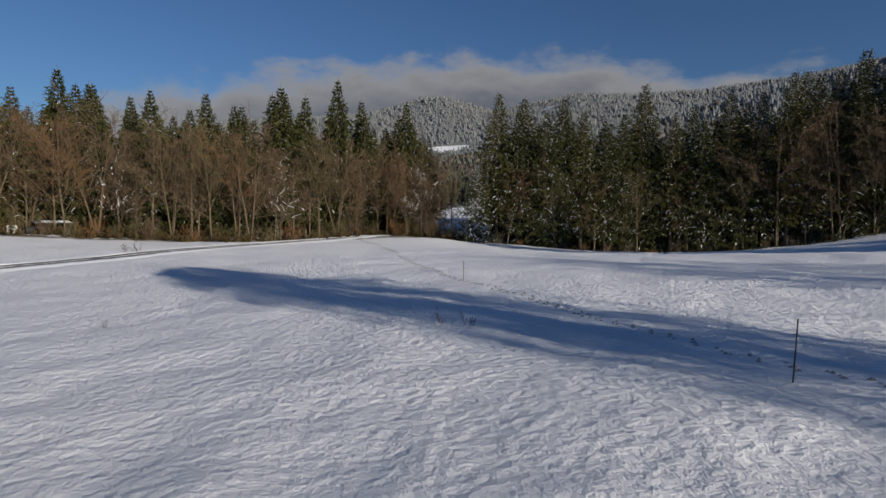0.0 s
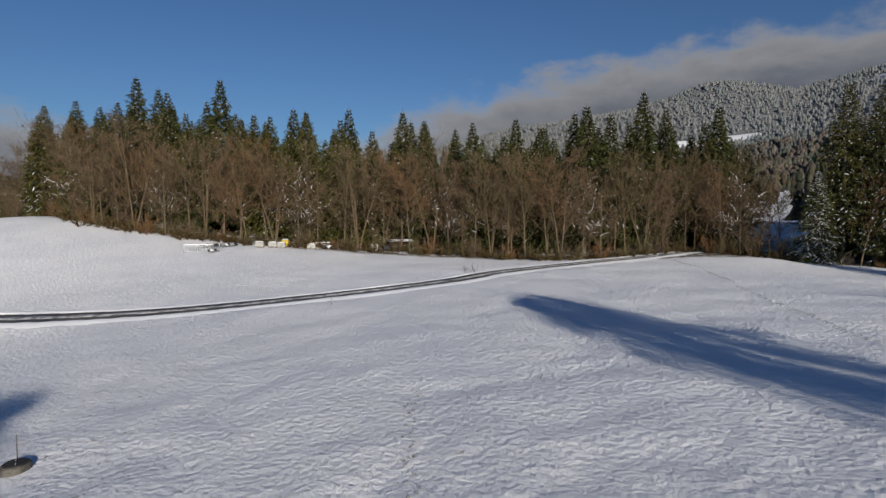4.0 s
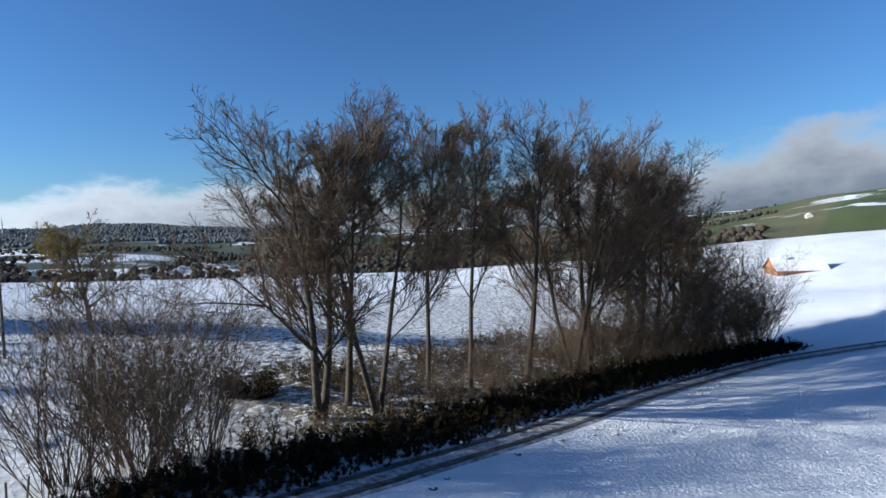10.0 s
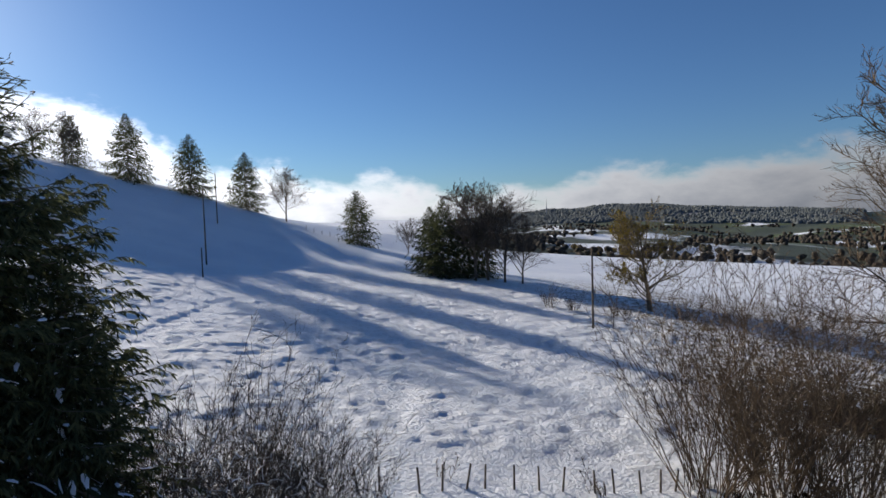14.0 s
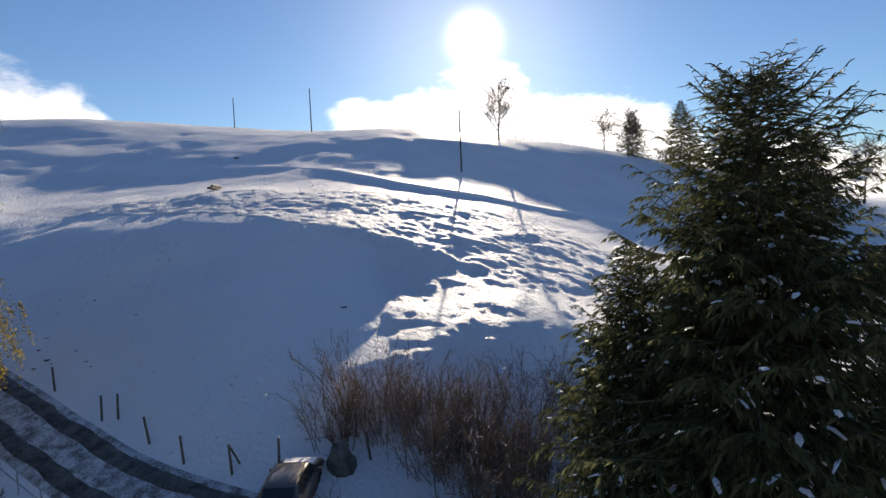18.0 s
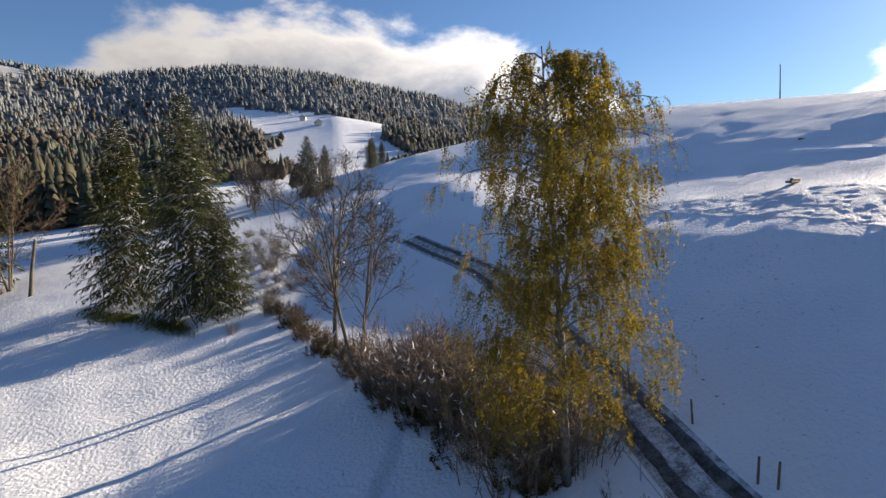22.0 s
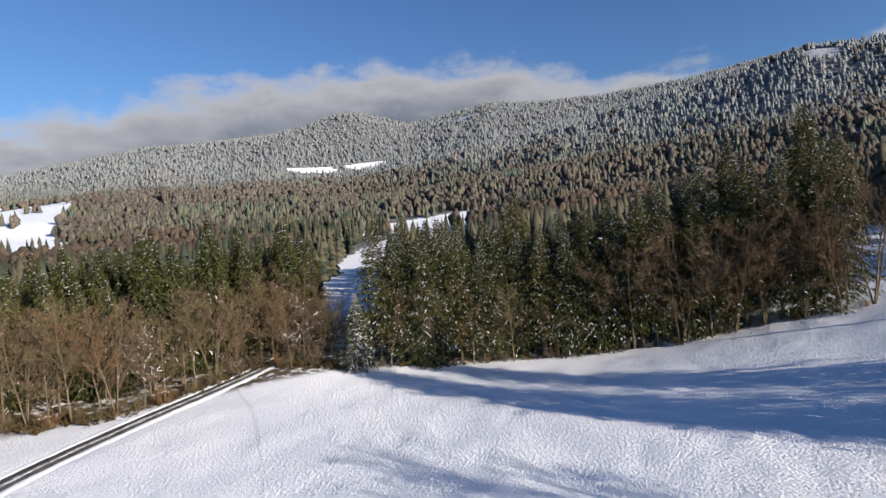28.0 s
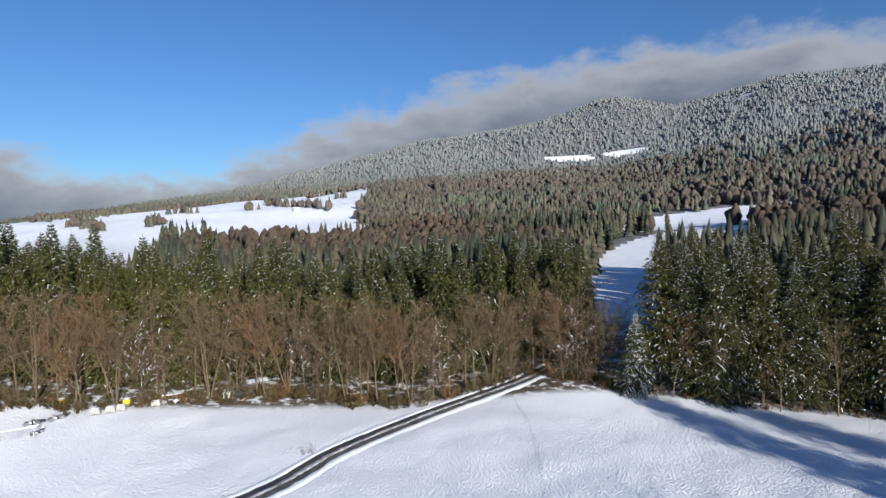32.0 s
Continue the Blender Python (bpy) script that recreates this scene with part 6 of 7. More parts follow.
# manholes in the meadow
def manhole(x, y, r):
    ob = tagged(new("manhole"), "round dark concrete manhole clear of snow", "manhole")
    bm = rod((0, 0, -0.3), (0, 0, 0.22), r, r * 0.97, 24)
    bmesh.ops.bevel(bm, geom=[e for e in bm.edges if all(v.co.z > 0.2 for v in e.verts)], offset=0.03, segments=2, affect="EDGES")
    part("concrete_ring", bm, CONCRETE, ob)
    part("cover", rod((0, 0, 0.2), (0, 0, 0.26), r * 0.8, r * 0.78, 20), RUBBER, ob, "dark wet cover")
    for s in (-1, 1):
        part("lifting_lug", boxy((0.1, 0.03, 0.03), (s * r * 0.4, 0, 0.275), 0.008), STEEL, ob)
    ob.matrix_basis = on_ground(x, y, x)


manhole(-24.9, 6.5, 0.42)
manhole(-37.0, -9.4, 0.38)


# slurry tanker
def tanker():
    ob = tagged(new("slurry_tanker"), "old grey-green slurry tanker trailer parked in snow", "trailer")
    paint = speckled("faded_green_paint", (0.04, 0.05, 0.045), (0.11, 0.12, 0.11), 2.0, 0.5, 0.3, 0.3, own=True)
    pale = speckled("pale_tank_end", (0.06, 0.065, 0.065), (0.13, 0.135, 0.135), 3.0, 0.5, 0.2, 0.3, own=True)
    bm = bmesh.new()
    m = Matrix.Translation((0, 0, 1.45)) @ Matrix.Rotation(radians(90), 4, "X")
    bmesh.ops.create_cone(bm, cap_ends=True, segments=28, radius1=0.82, radius2=0.82, depth=3.4, matrix=m)
    bmesh.ops.bevel(bm, geom=[e for e in bm.edges if abs(abs(e.verts[0].co.y) - 1.7) < 1e-3 and abs(e.verts[0].co.y - e.verts[1].co.y) < 1e-3], offset=0.14, segments=3, affect="EDGES")
    tank = part("tank", bm, paint, ob, smooth_shade=True)
    part("end_plate", rod((0, -1.72, 1.45), (0, -1.76, 1.45), 0.66, 0.62, 24), pale, tank, "pale round rear plate")
    part("filling_hatch", rod((0, 0.3, 2.2), (0, 0.3, 2.38), 0.24, 0.22, 14), STEEL, tank)
    for y in (-1.1, 0, 1.1):
        part("hoop", rod((0, y - 0.03, 1.45), (0, y + 0.03, 1.45), 0.84, 0.84, 28), STEEL, tank)
    part("snow_cover", tubes(np.stack([np.array([[0, -1.2, 2.22], [0, 0, 2.24], [0, 1.2, 2.22]])]), [0.12], [0.12], 8), SNOW, ob, "snow lying along the tank")
    for s in (-1, 1):
        part("chassis_beam", boxy((0.1, 3.9, 0.14), (s * 0.45, 0.1, 0.62)), RUBBER, ob)
        w = part("wheel", rod((s * 0.82, -0.25, 0.5), (s * 1.08, -0.25, 0.5), 0.30, 0.30, 18), STEEL, ob)
        bm = bmesh.new()
        bmesh.ops.create_cone(bm, segments=24, radius1=0.52, radius2=0.52, depth=0.30, cap_ends=True, matrix=Matrix.Translation((s * 0.94, -0.25, 0.5)) @ Matrix.Rotation(radians(90), 4, "Y"))
        bmesh.ops.bevel(bm, geom=[e for e in bm.edges if abs(e.verts[0].co.x - e.verts[1].co.x) < 1e-4], offset=0.06, segments=2, affect="EDGES")
        part("tyre", bm, RUBBER, w)
        part("mudguard", boxy((0.34, 1.0, 0.05), (s * 0.94, -0.25, 1.08), 0.02), paint, ob)
    part("axle", rod((-0.85, -0.25, 0.5), (0.85, -0.25, 0.5), 0.06), STEEL, ob)
    for s in (-1, 1):
        part("drawbar", rod((s * 0.4, 1.8, 0.62), (0, 3.2, 0.55), 0.06), RUBBER, ob)
    part("tow_eye", rod((0, 3.15, 0.55), (0, 3.4, 0.55), 0.05), STEEL, ob)
    part("jockey_leg", rod((0.1, 2.9, 0), (0.1, 2.9, 0.8), 0.035), STEEL, ob)
    part("spreader_pipe", rod((0, -1.76, 1.0), (0, -2.25, 0.75), 0.09, 0.11, 12), STEEL, ob)
    part("splash_plate", boxy((0.5, 0.04, 0.35), (0, -2.3, 0.7), 0.01), STEEL, ob)
    return ob


tanker().matrix_basis = on_ground(-63.6, 0.4, 66, 0.05) @ Matrix.Scale(0.8, 4)


# car parked by the lane
def car():
    ob = tagged(new("car"), "taupe hatchback parked by the lane with snowy bonnet", "car")
    body = speckled("taupe_car_paint", (0.16, 0.135, 0.12), (0.21, 0.18, 0.16), 0.8, 0.3, 0.5, 0.05, own=True)
    glass, gnt, gb = material("dark_car_glass", 0.05)
    gb.inputs["Base Color"].default_value = (0.02, 0.025, 0.03, 1)
    gb.inputs["Specular IOR Level"].default_value = 0.6
    bm = bmesh.new()
    side = ((-2.0, 0.35), (-2.05, 0.75), (-1.75, 0.98), (-1.0, 1.05), (-0.45, 1.42), (0.6, 1.50), (1.35, 1.42), (1.95, 0.95), (2.0, 0.45), (1.85, 0.32), (-1.8, 0.30))
    rings = []
    for y, k in ((-0.82, 0.90), (-0.86, 0.97), (-0.74, 1.0), (0, 1.01), (0.74, 1.0), (0.86, 0.97), (0.82, 0.90)):
        row = []
        for x, z in side:
            tuck = max(0, z - 0.95) * 0.45
            row.append(bm.verts.new((x * (0.97 + 0.03 * k), y - math.copysign(min(abs(y), tuck), y), 0.3 + (z - 0.3) * k)))
        rings.append(row)
    for a, b in zip(rings, rings[1:]):
        for i in range(len(side)):
            bm.faces.new((a[i], a[(i + 1) % len(side)], b[(i + 1) % len(side)], b[i]))
    bm.faces.new(rings[0][::-1])
    bm.faces.new(rings[-1])
    bmesh.ops.recalc_face_normals(bm, faces=bm.faces)
    shell = part("body", bm, body, ob, smooth_shade=True)
    part("windscreen", boxy((0.62, 1.16, 0.02), (-0.76, 0, 1.245), 0.008, Matrix.Rotation(radians(-34), 4, "Y")), glass, shell)
    part("rear_window", boxy((0.62, 1.1, 0.02), (1.68, 0, 1.2), 0.008, Matrix.Rotation(radians(38), 4, "Y")), glass, shell)
    for s in (-1, 1):
        for x0, w in ((-0.22, 0.68), (0.62, 0.72)):
            part("side_window", boxy((w, 0.02, 0.30), (x0, s * 0.735, 1.2), 0.008, Matrix.Rotation(radians(s * 20), 4, "X")), glass, shell)
        part("wing_mirror", boxy((0.12, 0.18, 0.12), (-0.75, s * 0.95, 1.02), 0.03), body, shell)
        part("headlight", boxy((0.12, 0.34, 0.14), (-1.98, s * 0.6, 0.76), 0.03), glass, shell)
        part("tail_light", boxy((0.08, 0.2, 0.32), (1.93, s * 0.68, 0.86), 0.02), RED_PAINT, shell)
        part("roof_rail", rod((-0.3, s * 0.56, 1.53), (1.15, s * 0.56, 1.52), 0.018), RUBBER, shell)
        part("door_handle", boxy((0.16, 0.03, 0.03), (0.05, s * 0.90, 0.92), 0.01), RUBBER, shell)
        for x in (-1.25, 1.2):
            w = part("wheel", rod((x, s * 0.66, 0.31), (x, s * 0.86, 0.31), 0.31, 0.31, 20), RUBBER, ob)
            part("rim", rod((x, s * 0.855, 0.31), (x, s * 0.875, 0.31), 0.19, 0.17, 14), STEEL, w)
    part("front_bumper", boxy((0.16, 1.66, 0.24), (-2.02, 0, 0.45), 0.05), body, ob)
    part("rear_bumper", boxy((0.16, 1.62, 0.24), (1.98, 0, 0.45), 0.05), body, ob)
    part("snow_patch", boxy((0.75, 1.3, 0.07), (-1.4, 0, 1.045), 0.03, Matrix.Rotation(radians(-5), 4, "Y")), SNOW, ob, "snow lying on the bonnet")
    return ob


RED_PAINT = speckled("red_lamp_plastic", (0.30, 0.02, 0.02), (0.42, 0.03, 0.03), 9.0, 0.2)
car().matrix_basis = on_ground(23.6, -26.2, 140)
# covered heap beside the car
heap = tagged(new("covered_heap"), "grey tarpaulin-covered heap beside the parked car", "heap")
tarp = speckled("grey_tarpaulin", (0.07, 0.065, 0.055), (0.19, 0.18, 0.16), 2.0, 0.7, bump=0.9, depth=0.05)
bm = bmesh.new()
bmesh.ops.create_icosphere(bm, subdivisions=3, radius=1)
for v in bm.verts:
    v.co = Vector((v.co.x * 0.75, v.co.y * 0.65, max(-0.1, v.co.z * 1.55))) * (1 + 0.28 * noise.noise(v.co * 2.2))
part("tarpaulin", bm, tarp, heap, smooth_shade=True)
part("tie_rope", rod((-0.7, 0.45, 0.9), (0.7, 0.42, 0.95), 0.015), OLD_WOOD, heap)
heap.matrix_basis = on_ground(23.9, -28.6, 20, 0.2) @ Matrix.Scale(0.85, 4)
barrier = tagged(new("pole_gate"), "pale pole gate slanting by the scrub", "gate")
part("gate_post", rod((0, 0, -0.3), (0, 0, 1.1), 0.06), OLD_WOOD, barrier)
part("gate_pole", rod((0, 0, 1.0), (2.6, -1.2, 0.45), 0.035), STEEL, barrier, "pale metal pole")
barrier.matrix_basis = on_ground(25.0, -30.0, 10)

# tube railing beside the lane
rail = tagged(new("railing"), "galvanised tube railing beside the lane culvert", "railing")
A, B = Vector((37.4, -16.4, 0)), Vector((29.6, -18.9, 0))
for h in (0.5, 1.0):
    for k in range(4):
        p, q = A.lerp(B, k / 4), A.lerp(B, (k + 1) / 4)
        part("rail_bar", rod((p.x, p.y, ground(p.x, p.y) + h), (q.x, q.y, ground(q.x, q.y) + h), 0.025), STEEL, rail)
for k in range(5):
    p = A.lerp(B, k / 4)
    g = ground(p.x, p.y)
    part("rail_post", rod((p.x, p.y, g - 0.2), (p.x, p.y, g + 1.02), 0.03), STEEL, rail)


# stones, logs and clods on the slope
def rock(seed, size, flat=0.6):
    bm = bmesh.new()
    bmesh.ops.create_icosphere(bm, subdivisions=2, radius=size)
    for v in bm.verts:
        v.co *= 1 + 0.45 * noise.noise(v.co / size * 1.3 + Vector((seed, 0, 0)))
        v.co.z *= flat
    return bm


ROCKS = []
for k in range(3):
    ob = tagged(new("rock"), "dark fieldstone showing through the snow", "rock")
    part("stone", rock(k * 7, 0.32), STONE, ob, smooth_shade=True)
    part("snow_cap", rock(k * 7 + 1, 0.22, 0.35), SNOW, ob).location = (0, 0, 0.12)
    ROCKS.append(ob)
ROCKS = Nursery(*ROCKS)
rr = np.random.default_rng(8)
for x, y, s in ((98.6, -52.2, 1.6), (48.2, -23.5, 0.45), (43.4, -25.1, 0.4), (36.6, -33.4, 0.4), (35.4, -35.6, 0.4), (25.6, -31.1, 0.5), (42.8, -21.5, 0.4), (27.2, -33.0, 0.4), (28.2, -35.0, 0.3)):
    ROCKS.plant(int(x), on_ground(x, y, x * 99, 0.05) @ Matrix.Scale(s, 4), "stones on the slope")
for i in range(18):
    x, y = 40 + 62 * rr.random(), -62 + 48 * rr.random()
    ROCKS.plant(i, on_ground(x, y, x * 99, 0.03) @ Matrix.Scale(0.14 + 0.25 * rr.random() ** 2, 4), "stones on the slope")
for i in range(26):
    x, y = 36 + 8 * rr.random(), -17.5 + 2.5 * rr.random() + 0.0
    ROCKS.plant(i, on_ground(x + 2, y - 4.5, x * 99, 0.03) @ Matrix.Scale(0.14 + 0.22 * rr.random(), 4), "clods along the lane")
for i in range(60):
    x = -30 - 40 * rr.random()
    y = float(np.interp(x, (-70, -62, -46, -30), (-25, -27, -29.2, -32.2))) + 2.2 + 3.0 * rr.random() ** 2
    ROCKS.plant(i, on_ground(x, y, x * 99, 0.02) @ Matrix.Scale(0.18 + 0.3 * rr.random(), 4), "clods along the lane")
logs = tagged(new("log_pile"), "short pile of weathered logs on the hillside", "logs")
for k in range(4):
    part("log", rod((-1.7 + 0.1 * k, 0.22 * (k % 3) - 0.2, 0.16 + 0.24 * (k // 3)), (1.6 - 0.1 * k, 0.22 * (k % 3) - 0.25, 0.16 + 0.24 * (k // 3)), 0.15, 0.13, 9), OLD_WOOD, logs)
part("snow_cap", boxy((2.6, 0.4, 0.08), (0, -0.05, 0.52), 0.03), SNOW, logs)
logs.matrix_basis = on_ground(73.6, -40.2, -38)


# ---- stores at the wood's edge ----
HIVE_WHITE = speckled("white_hive_paint", (0.26, 0.26, 0.24), (0.46, 0.46, 0.43), 3.0, 0.7, own=True)
HIVE_YELLOW = speckled("yellow_hive_paint", (0.50, 0.36, 0.03), (0.66, 0.50, 0.06), 3.0, 0.6, own=True)


def hive(paint, label, w=0.95, d=0.55, h=0.55):
    ob = tagged(new("beehive"), label, "beehive")
    for s in (-1, 1):
        part("runner", boxy((w * 1.05, 0.08, 0.14), (0, s * d * 0.35, 0.07), 0.01), OLD_WOOD, ob)
    part("brood_box", boxy((w, d, h * 0.6), (0, 0, 0.14 + h * 0.3), 0.015), paint, ob)
    part("honey_super", boxy((w * 0.98, d * 0.98, h * 0.38), (0, 0, 0.14 + h * 0.79), 0.015), paint, ob)
    part("lid", boxy((w * 1.08, d * 1.1, 0.06), (0, 0, 0.17 + h), 0.012), STEEL, ob)
    part("snow_cap", boxy((w * 0.8, d * 0.85, 0.08), (0, 0, 0.25 + h), 0.05), SNOW, ob)
    part("entrance_slot", boxy((w * 0.5, 0.02, 0.03), (0, -d * 0.5 - 0.004, 0.19), 0.004), RUBBER, ob)
    return ob


WH = Nursery(hive(HIVE_WHITE, "white wooden beehive capped with snow", 1.15, 0.6, 0.6))
for x, y, t in ((-64.6, 54.5, 30), (-63.4, 55.8, 32), (-62.9, 57.0, 28), (-60.2, 60.3, 40), (-54.3, 68.0, 45)):
    WH.plant(0, on_ground(x, y, t), "beehives at the wood's edge")
yel = hive(HIVE_YELLOW, "bright yellow beehive at the wood's edge", 0.9, 0.8, 0.9)
yel.matrix_basis = on_ground(-63.6, 58.6, 30)
yel2 = hive(HIVE_YELLOW, "small yellow beehive half hidden by trees", 0.7, 0.6, 0.6)
yel2.matrix_basis = on_ground(-71.5, 55.0, 10)
stack = tagged(new("timber_stack"), "stack of dark split timber under snow", "timber stack")
for r_ in range(3):
    for c in range(6):
        part("timber", rod((-1.6, -0.6 + c * 0.24 + 0.1 * (r_ % 2), 0.13 + r_ * 0.21), (1.6, -0.6 + c * 0.24 + 0.1 * (r_ % 2), 0.13 + r_ * 0.21), 0.12, 0.11, 8), OLD_WOOD, stack)
part("snow_cover", boxy((3.1, 1.5, 0.12), (0, 0.05, 0.74), 0.05), SNOW, stack)
stack.matrix_basis = on_ground(-60.4, 63.6, 40)
tank = tagged(new("water_tank"), "white plastic water tank beside dark drum", "tank")
part("vessel", boxy((1.0, 1.2, 1.0), (0, 0, 0.6), 0.08), HIVE_WHITE, tank)
part("pallet", boxy((1.1, 1.3, 0.12), (0, 0, 0.06), 0.01), OLD_WOOD, tank)
part("filler_cap", rod((0, 0, 1.1), (0, 0, 1.17), 0.12), RUBBER, tank)
tank.matrix_basis = on_ground(-53.5, 67.0, 40)
drum = tagged(new("drum"), "dark steel drum lying on its side", "drum")
part("shell", rod((-0.75, 0, 0.45), (0.75, 0, 0.45), 0.45, 0.45, 18), RUBBER, drum)
for x in (-0.7, 0, 0.7):
    part("rolled_rib", rod((x - 0.03, 0, 0.45), (x + 0.03, 0, 0.45), 0.47, 0.47, 18), RUBBER, drum)
drum.matrix_basis = on_ground(-51.8, 68.2, 45)
shed = tagged(new("lean_to"), "low open lean-to with snowy roof at the wood's edge", "shed")
for x in (-1.8, 1.8):
    for y in (-0.9, 0.9):
        part("corner_post", rod((x, y, -0.2), (x, y, 1.5 + 0.15 * y), 0.05), OLD_WOOD, shed)
part("roof_sheet", boxy((4.2, 2.4, 0.06), (0, 0, 1.58), 0.01, Matrix.Rotation(radians(5), 4, "X")), STEEL, shed)
part("snow_cover", boxy((3.2, 1.4, 0.07), (0.3, 0.2, 1.66), 0.04, Matrix.Rotation(radians(5), 4, "X")), SNOW, shed)
part("back_wall", boxy((3.8, 0.06, 1.3), (0, 0.9, 0.75), 0.01), OLD_WOOD, shed)
shed.matrix_basis = on_ground(-51.5, 71.2, 48)
gate = tagged(new("gate_panel"), "snow-covered metal gate panel leaning on scrap", "gate")
for k in range(5):
    part("gate_bar", rod((-1.8, 0, 0.15 + 0.22 * k), (1.8, 0, 0.15 + 0.22 * k), 0.025), STEEL, gate)
for x in (-1.8, 0, 1.8):
    part("gate_upright", rod((x, 0, 0.0), (x, 0, 1.15), 0.03), STEEL, gate)
part("snow_cover", boxy((3.6, 0.14, 0.1), (0, 0, 1.1), 0.04), SNOW, gate)
gate.matrix_basis = on_ground(-67.0, 46.2, 50) @ pose(0, 0, 0, -25, 0, 0)
SCRAP = Nursery(*[tagged(new("scrap_heap"), "grey scrap metal and snow heap", "scrap") for k in range(1)])
for k in range(9):
    a = k * 40
    part("metal_piece", boxy((0.5 + 0.3 * (k % 3), 0.08 + 0.1 * (k % 2), 0.35), (0.7 * math.cos(a) * (k / 9), 0.7 * math.sin(a) * (k / 9), 0.2 + 0.08 * (k % 3)), 0.02, Matrix.Rotation(a, 4, "Z") @ Matrix.Rotation(0.4 * (k % 3 - 1), 4, "X")), STEEL if k % 2 else RUBBER, SCRAP.models[0])
part("snow_cap", rock(4, 0.45, 0.3), SNOW, SCRAP.models[0]).location = (0, 0, 0.35)
for x, y, s in ((-69, 49.3, 1.2), (-67.6, 51.2, 1.0), (-58.4, 62.2, 0.9), (-66.2, 47.6, 0.8)):
    SCRAP.plant(0, on_ground(x, y, x * 20) @ Matrix.Scale(s, 4), "scrap at the wood's edge")


# ---- far buildings ----
TILE = speckled("orange_roof_tiles", (0.32, 0.13, 0.06), (0.46, 0.21, 0.10), 1.0, 0.8, bump=0.5, own=True)
PLASTER = speckled("pale_plaster", (0.45, 0.42, 0.37), (0.62, 0.59, 0.53), 0.6, 0.9, own=True)
BOARDS = speckled("brown_barn_boards", (0.20, 0.10, 0.055), (0.36, 0.19, 0.10), 1.0, 0.85, own=True)
PANE = speckled("dark_window_pane", (0.02, 0.025, 0.03), (0.04, 0.045, 0.055), 2.0, 0.15)


def house(L, W, H, R, wall, roof, label, snowy_side=0, name="house", windows=4):
    ob = tagged(new(name), label, "house" if name == "house" else "barn")
    bm = bmesh.new()
    v = [bm.verts.new(p) for p in ((-L / 2, -W / 2, -1), (L / 2, -W / 2, -1), (L / 2, W / 2, -1), (-L / 2, W / 2, -1), (-L / 2, -W / 2, H), (L / 2, -W / 2, H), (L / 2, W / 2, H), (-L / 2, W / 2, H), (-L / 2, 0, H + R), (L / 2, 0, H + R))]
    for f in ((0, 1, 5, 4), (2, 3, 7, 6), (1, 2, 6, 9, 5), (3, 0, 4, 8, 7), (4, 5, 9, 8), (6, 7, 8, 9)):
        bm.faces.new([v[i] for i in f])
    part("wall", bm, wall, ob)
    a = math.atan2(R, W / 2)
    for s in (-1, 1):
        ln = math.hypot(R, W / 2) + 0.7
        m = Matrix.Translation((0, s * (W / 4 + 0.25), H + R / 2 - 0.05)) @ Matrix.Rotation(-s * a, 4, "X")
        pane = part("roof", boxy((L + 1.2, ln, 0.22), (0, 0, 0.12), 0.03), roof, ob)
        pane.matrix_basis = m
        if snowy_side in (s, 2):
            part("snow_cover", boxy((L + 1.0, ln - 0.2, 0.22), (0, 0, 0.34), 0.08), SNOW, pane, "snow lying on the roof slope")
    for i in range(windows):
        x = -L / 2 + (i + 0.7) * L / (windows + 0.4)
        for s in (-1, 1):
            w = part("window", boxy((1.0, 0.1, 1.2), (x, s * (W / 2 + 0.02), H * 0.55), 0.02), HIVE_WHITE, ob)
            part("pane", boxy((0.8, 0.12, 1.0), (x, s * (W / 2 + 0.03), H * 0.55), 0.01), PANE, w)
    part("door", boxy((0.12, 1.6, 2.2), (L / 2 + 0.02, 0, 0.9), 0.02), BOARDS, ob)
    part("chimney", boxy((0.7, 0.7, 1.6), (L * 0.2, W * 0.12, H + R + 0.2), 0.03), PLASTER, ob)
    return ob


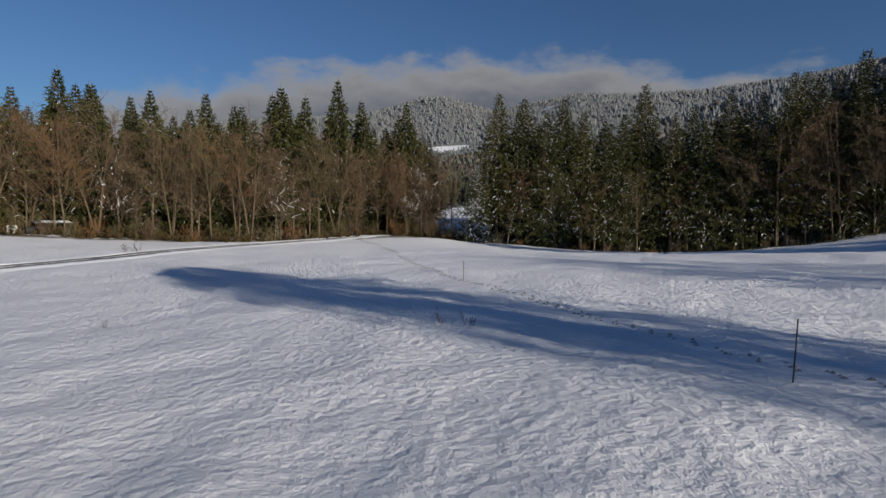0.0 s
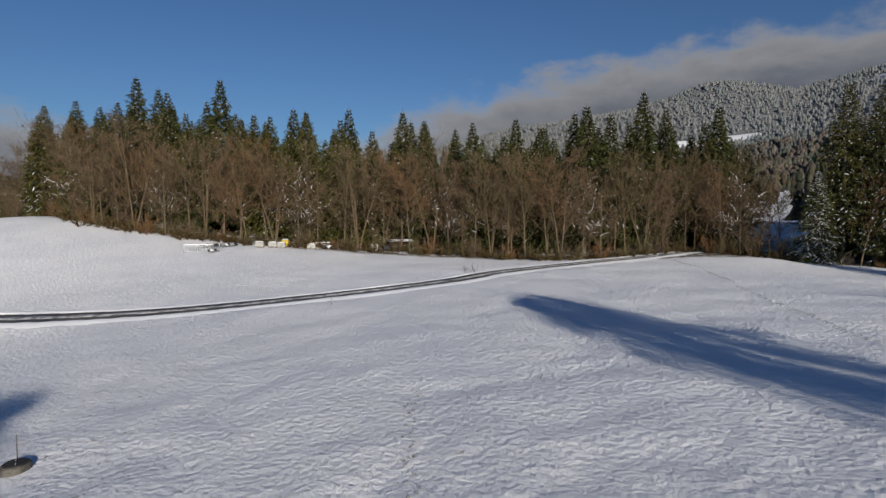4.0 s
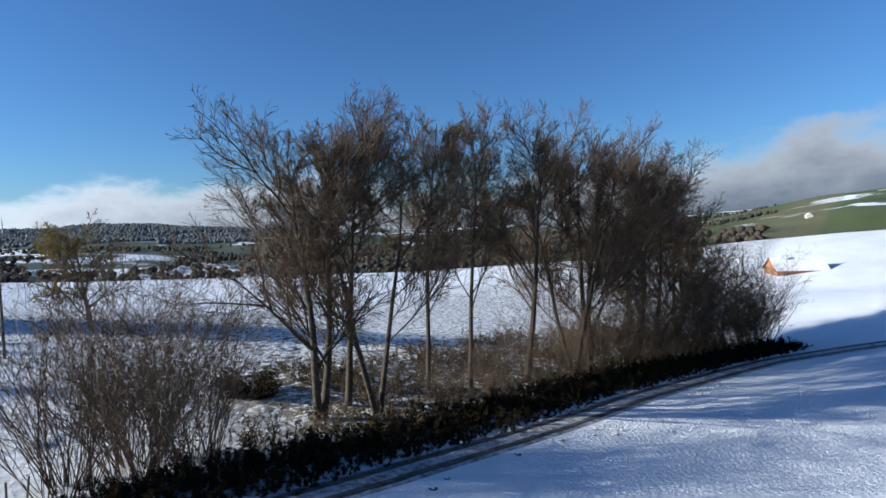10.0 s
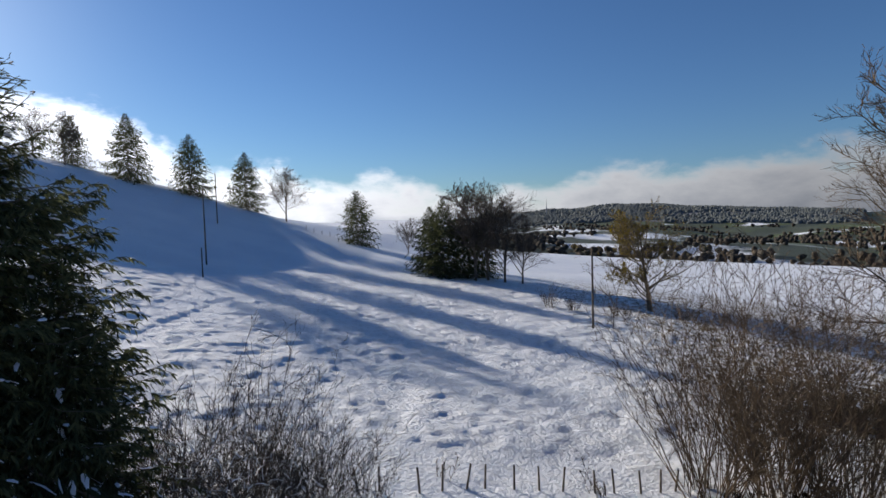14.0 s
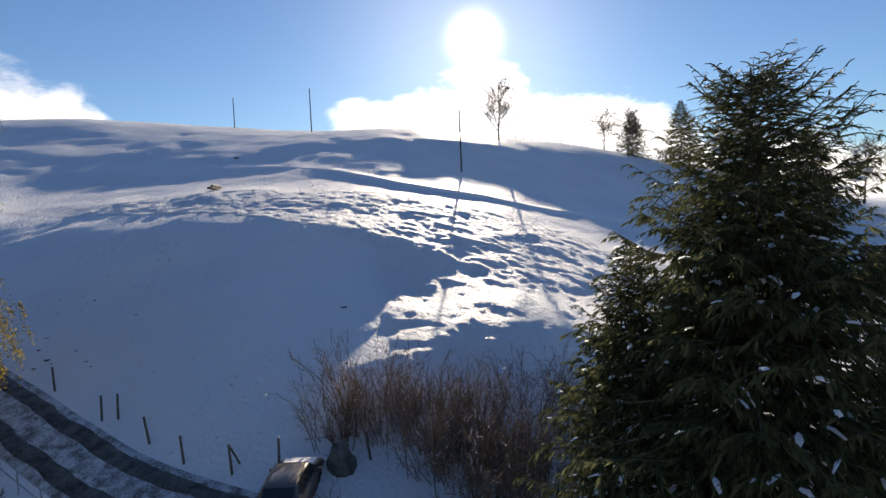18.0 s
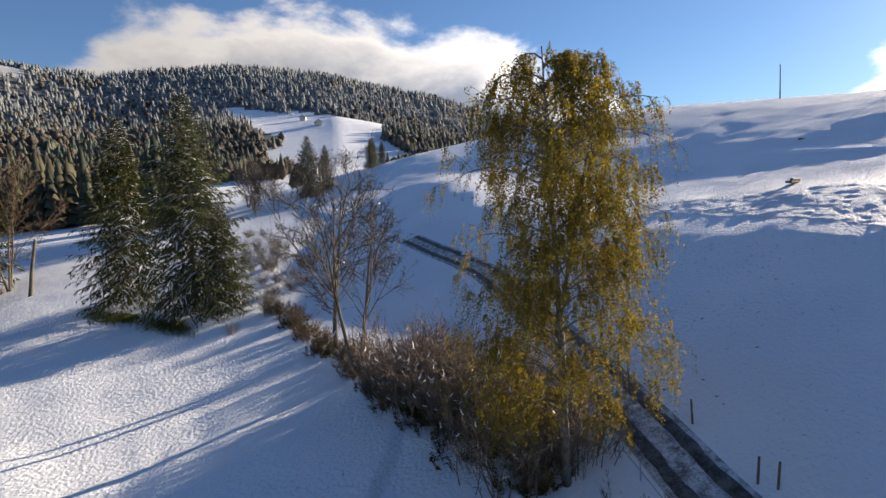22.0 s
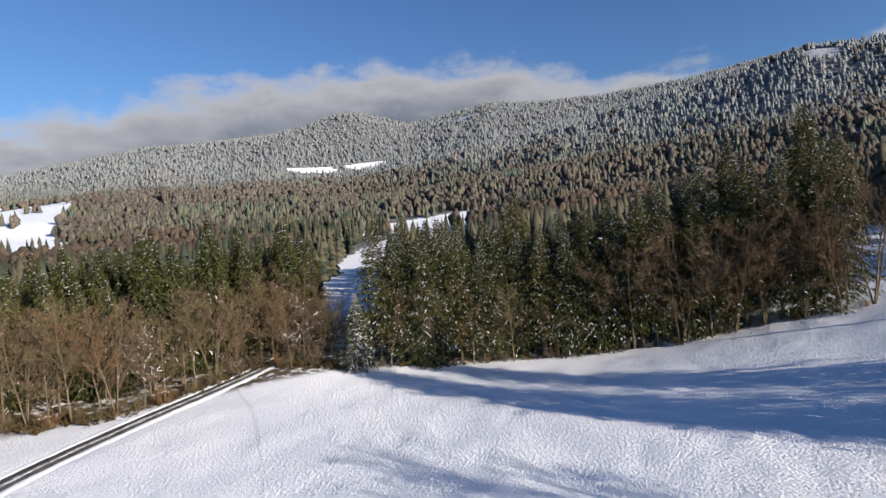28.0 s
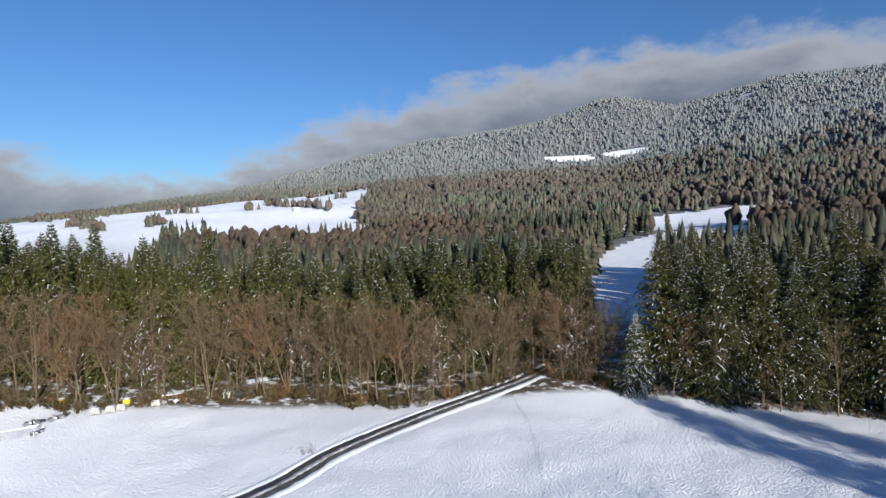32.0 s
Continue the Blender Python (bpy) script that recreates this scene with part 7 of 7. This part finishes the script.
house(17, 12, 3.2, 4.2, BOARDS, TILE, "wooden barn with orange gable and half snow-covered roof", 1, "barn", 3).matrix_basis = pose(-212, -28.5, ground(-212, -28.5) - 2.2, 0, 0, -62) @ Matrix.Scale(0.85, 4)
house(14, 9, 4, 3.2, PLASTER, TILE, "farmhouse with red tiled roof beyond the crest", 0).matrix_basis = pose(-352, 66, ground(-352, 66) - 4.4, 0, 0, 20)
for x, y, t, lab in ((700, 262, 30, 1), (742, 300, 10, 2), (-215, 640, 20, 2), (-190, 655, 70, 2), (-230, 620, 0, 1), (-330, 470, 30, 2), (-420, 640, 60, 2), (-800, 330, 20, 1), (-760, 290, 60, 2), (-820, 250, 0, 1), (-700, 210, 45, 2), (-760, 60, 45, 2), (-840, 30, 0, 1), (-700, -60, 20, 2)):
    house(13, 9, 4.5, 3.4, PLASTER if lab else BOARDS, TILE, ("brown wooden chalet far across the valley", "pale chalet with snow on one roof slope", "pale chalet under a snow-covered roof")[lab], lab).matrix_basis = pose(x, y, ground(x, y) - 0.3, 0, 0, t) @ Matrix.Scale(0.6 if x < -150 else 0.9, 4)
tower = tagged(new("radio_mast"), "thin radio mast on the far wooded hill", "mast")
tx, ty = -430.0, -1900.0
part("lattice_shaft", rod((0, 0, 0), (0, 0, 42), 2.2, 1.2, 6), STEEL, tower)
part("antenna", rod((0, 0, 42), (0, 0, 54), 0.7, 0.4, 6), STEEL, tower)
tower.matrix_basis = pose(tx, ty, ground(tx, ty), 0, 0, 0)


# ---- animal trails: small raised crumbs of snow, coloured dark for the shade in dents ----
def trail(name, points, step, seed):
    r = np.random.default_rng(seed)
    line = curve_line(points, step)
    bm = bmesh.new()
    V, F, base = [], [], 0
    for k, (x, y) in enumerate(line):
        for q in range(2):
            cx, cy = x + 0.13 * (1 if k % 2 else -1) + 0.05 * r.normal(), y + 0.05 * r.normal() + 0.2 * q
            z = ground(cx, cy)
            s = 0.075 + 0.04 * r.random()
            ring = [(cx + s * math.cos(a) * (0.7 + 0.5 * r.random()), cy + s * math.sin(a) * (0.7 + 0.5 * r.random()), z - 0.02) for a in np.linspace(0, 6.283, 6, endpoint=False)]
            V += ring + [(cx, cy, z + 0.04 + 0.03 * r.random())]
            F += [(base + i, base + (i + 1) % 6, base + 6) for i in range(6)]
            base += 7
    return tagged(new(name, mesh_of(name, V, None, F, [TRACK_SHADE])), "line of animal tracks across the snow", "tracks", kind="stuff")


# snow darkened in colour, standing for shaded footprints
TRACK_SHADE = speckled("track_shade_snow", (0.16, 0.15, 0.13), (0.5, 0.5, 0.52), 3.0, 0.7, bump=0.6)
trail("animal_tracks", ((-12.5, 80), (-7.4, 67.5), (-2.6, 47), (0.6, 32.6), (3.1, 25.1), (4.7, 20.3), (5.9, 16.5), (9, 11), (14, 6)), 0.38, 1)
trail("animal_tracks.001", ((-16.6, 17), (-16.3, 15.7), (-13.5, 11), (-11.9, 8.3), (-10, 4)), 0.45, 2)
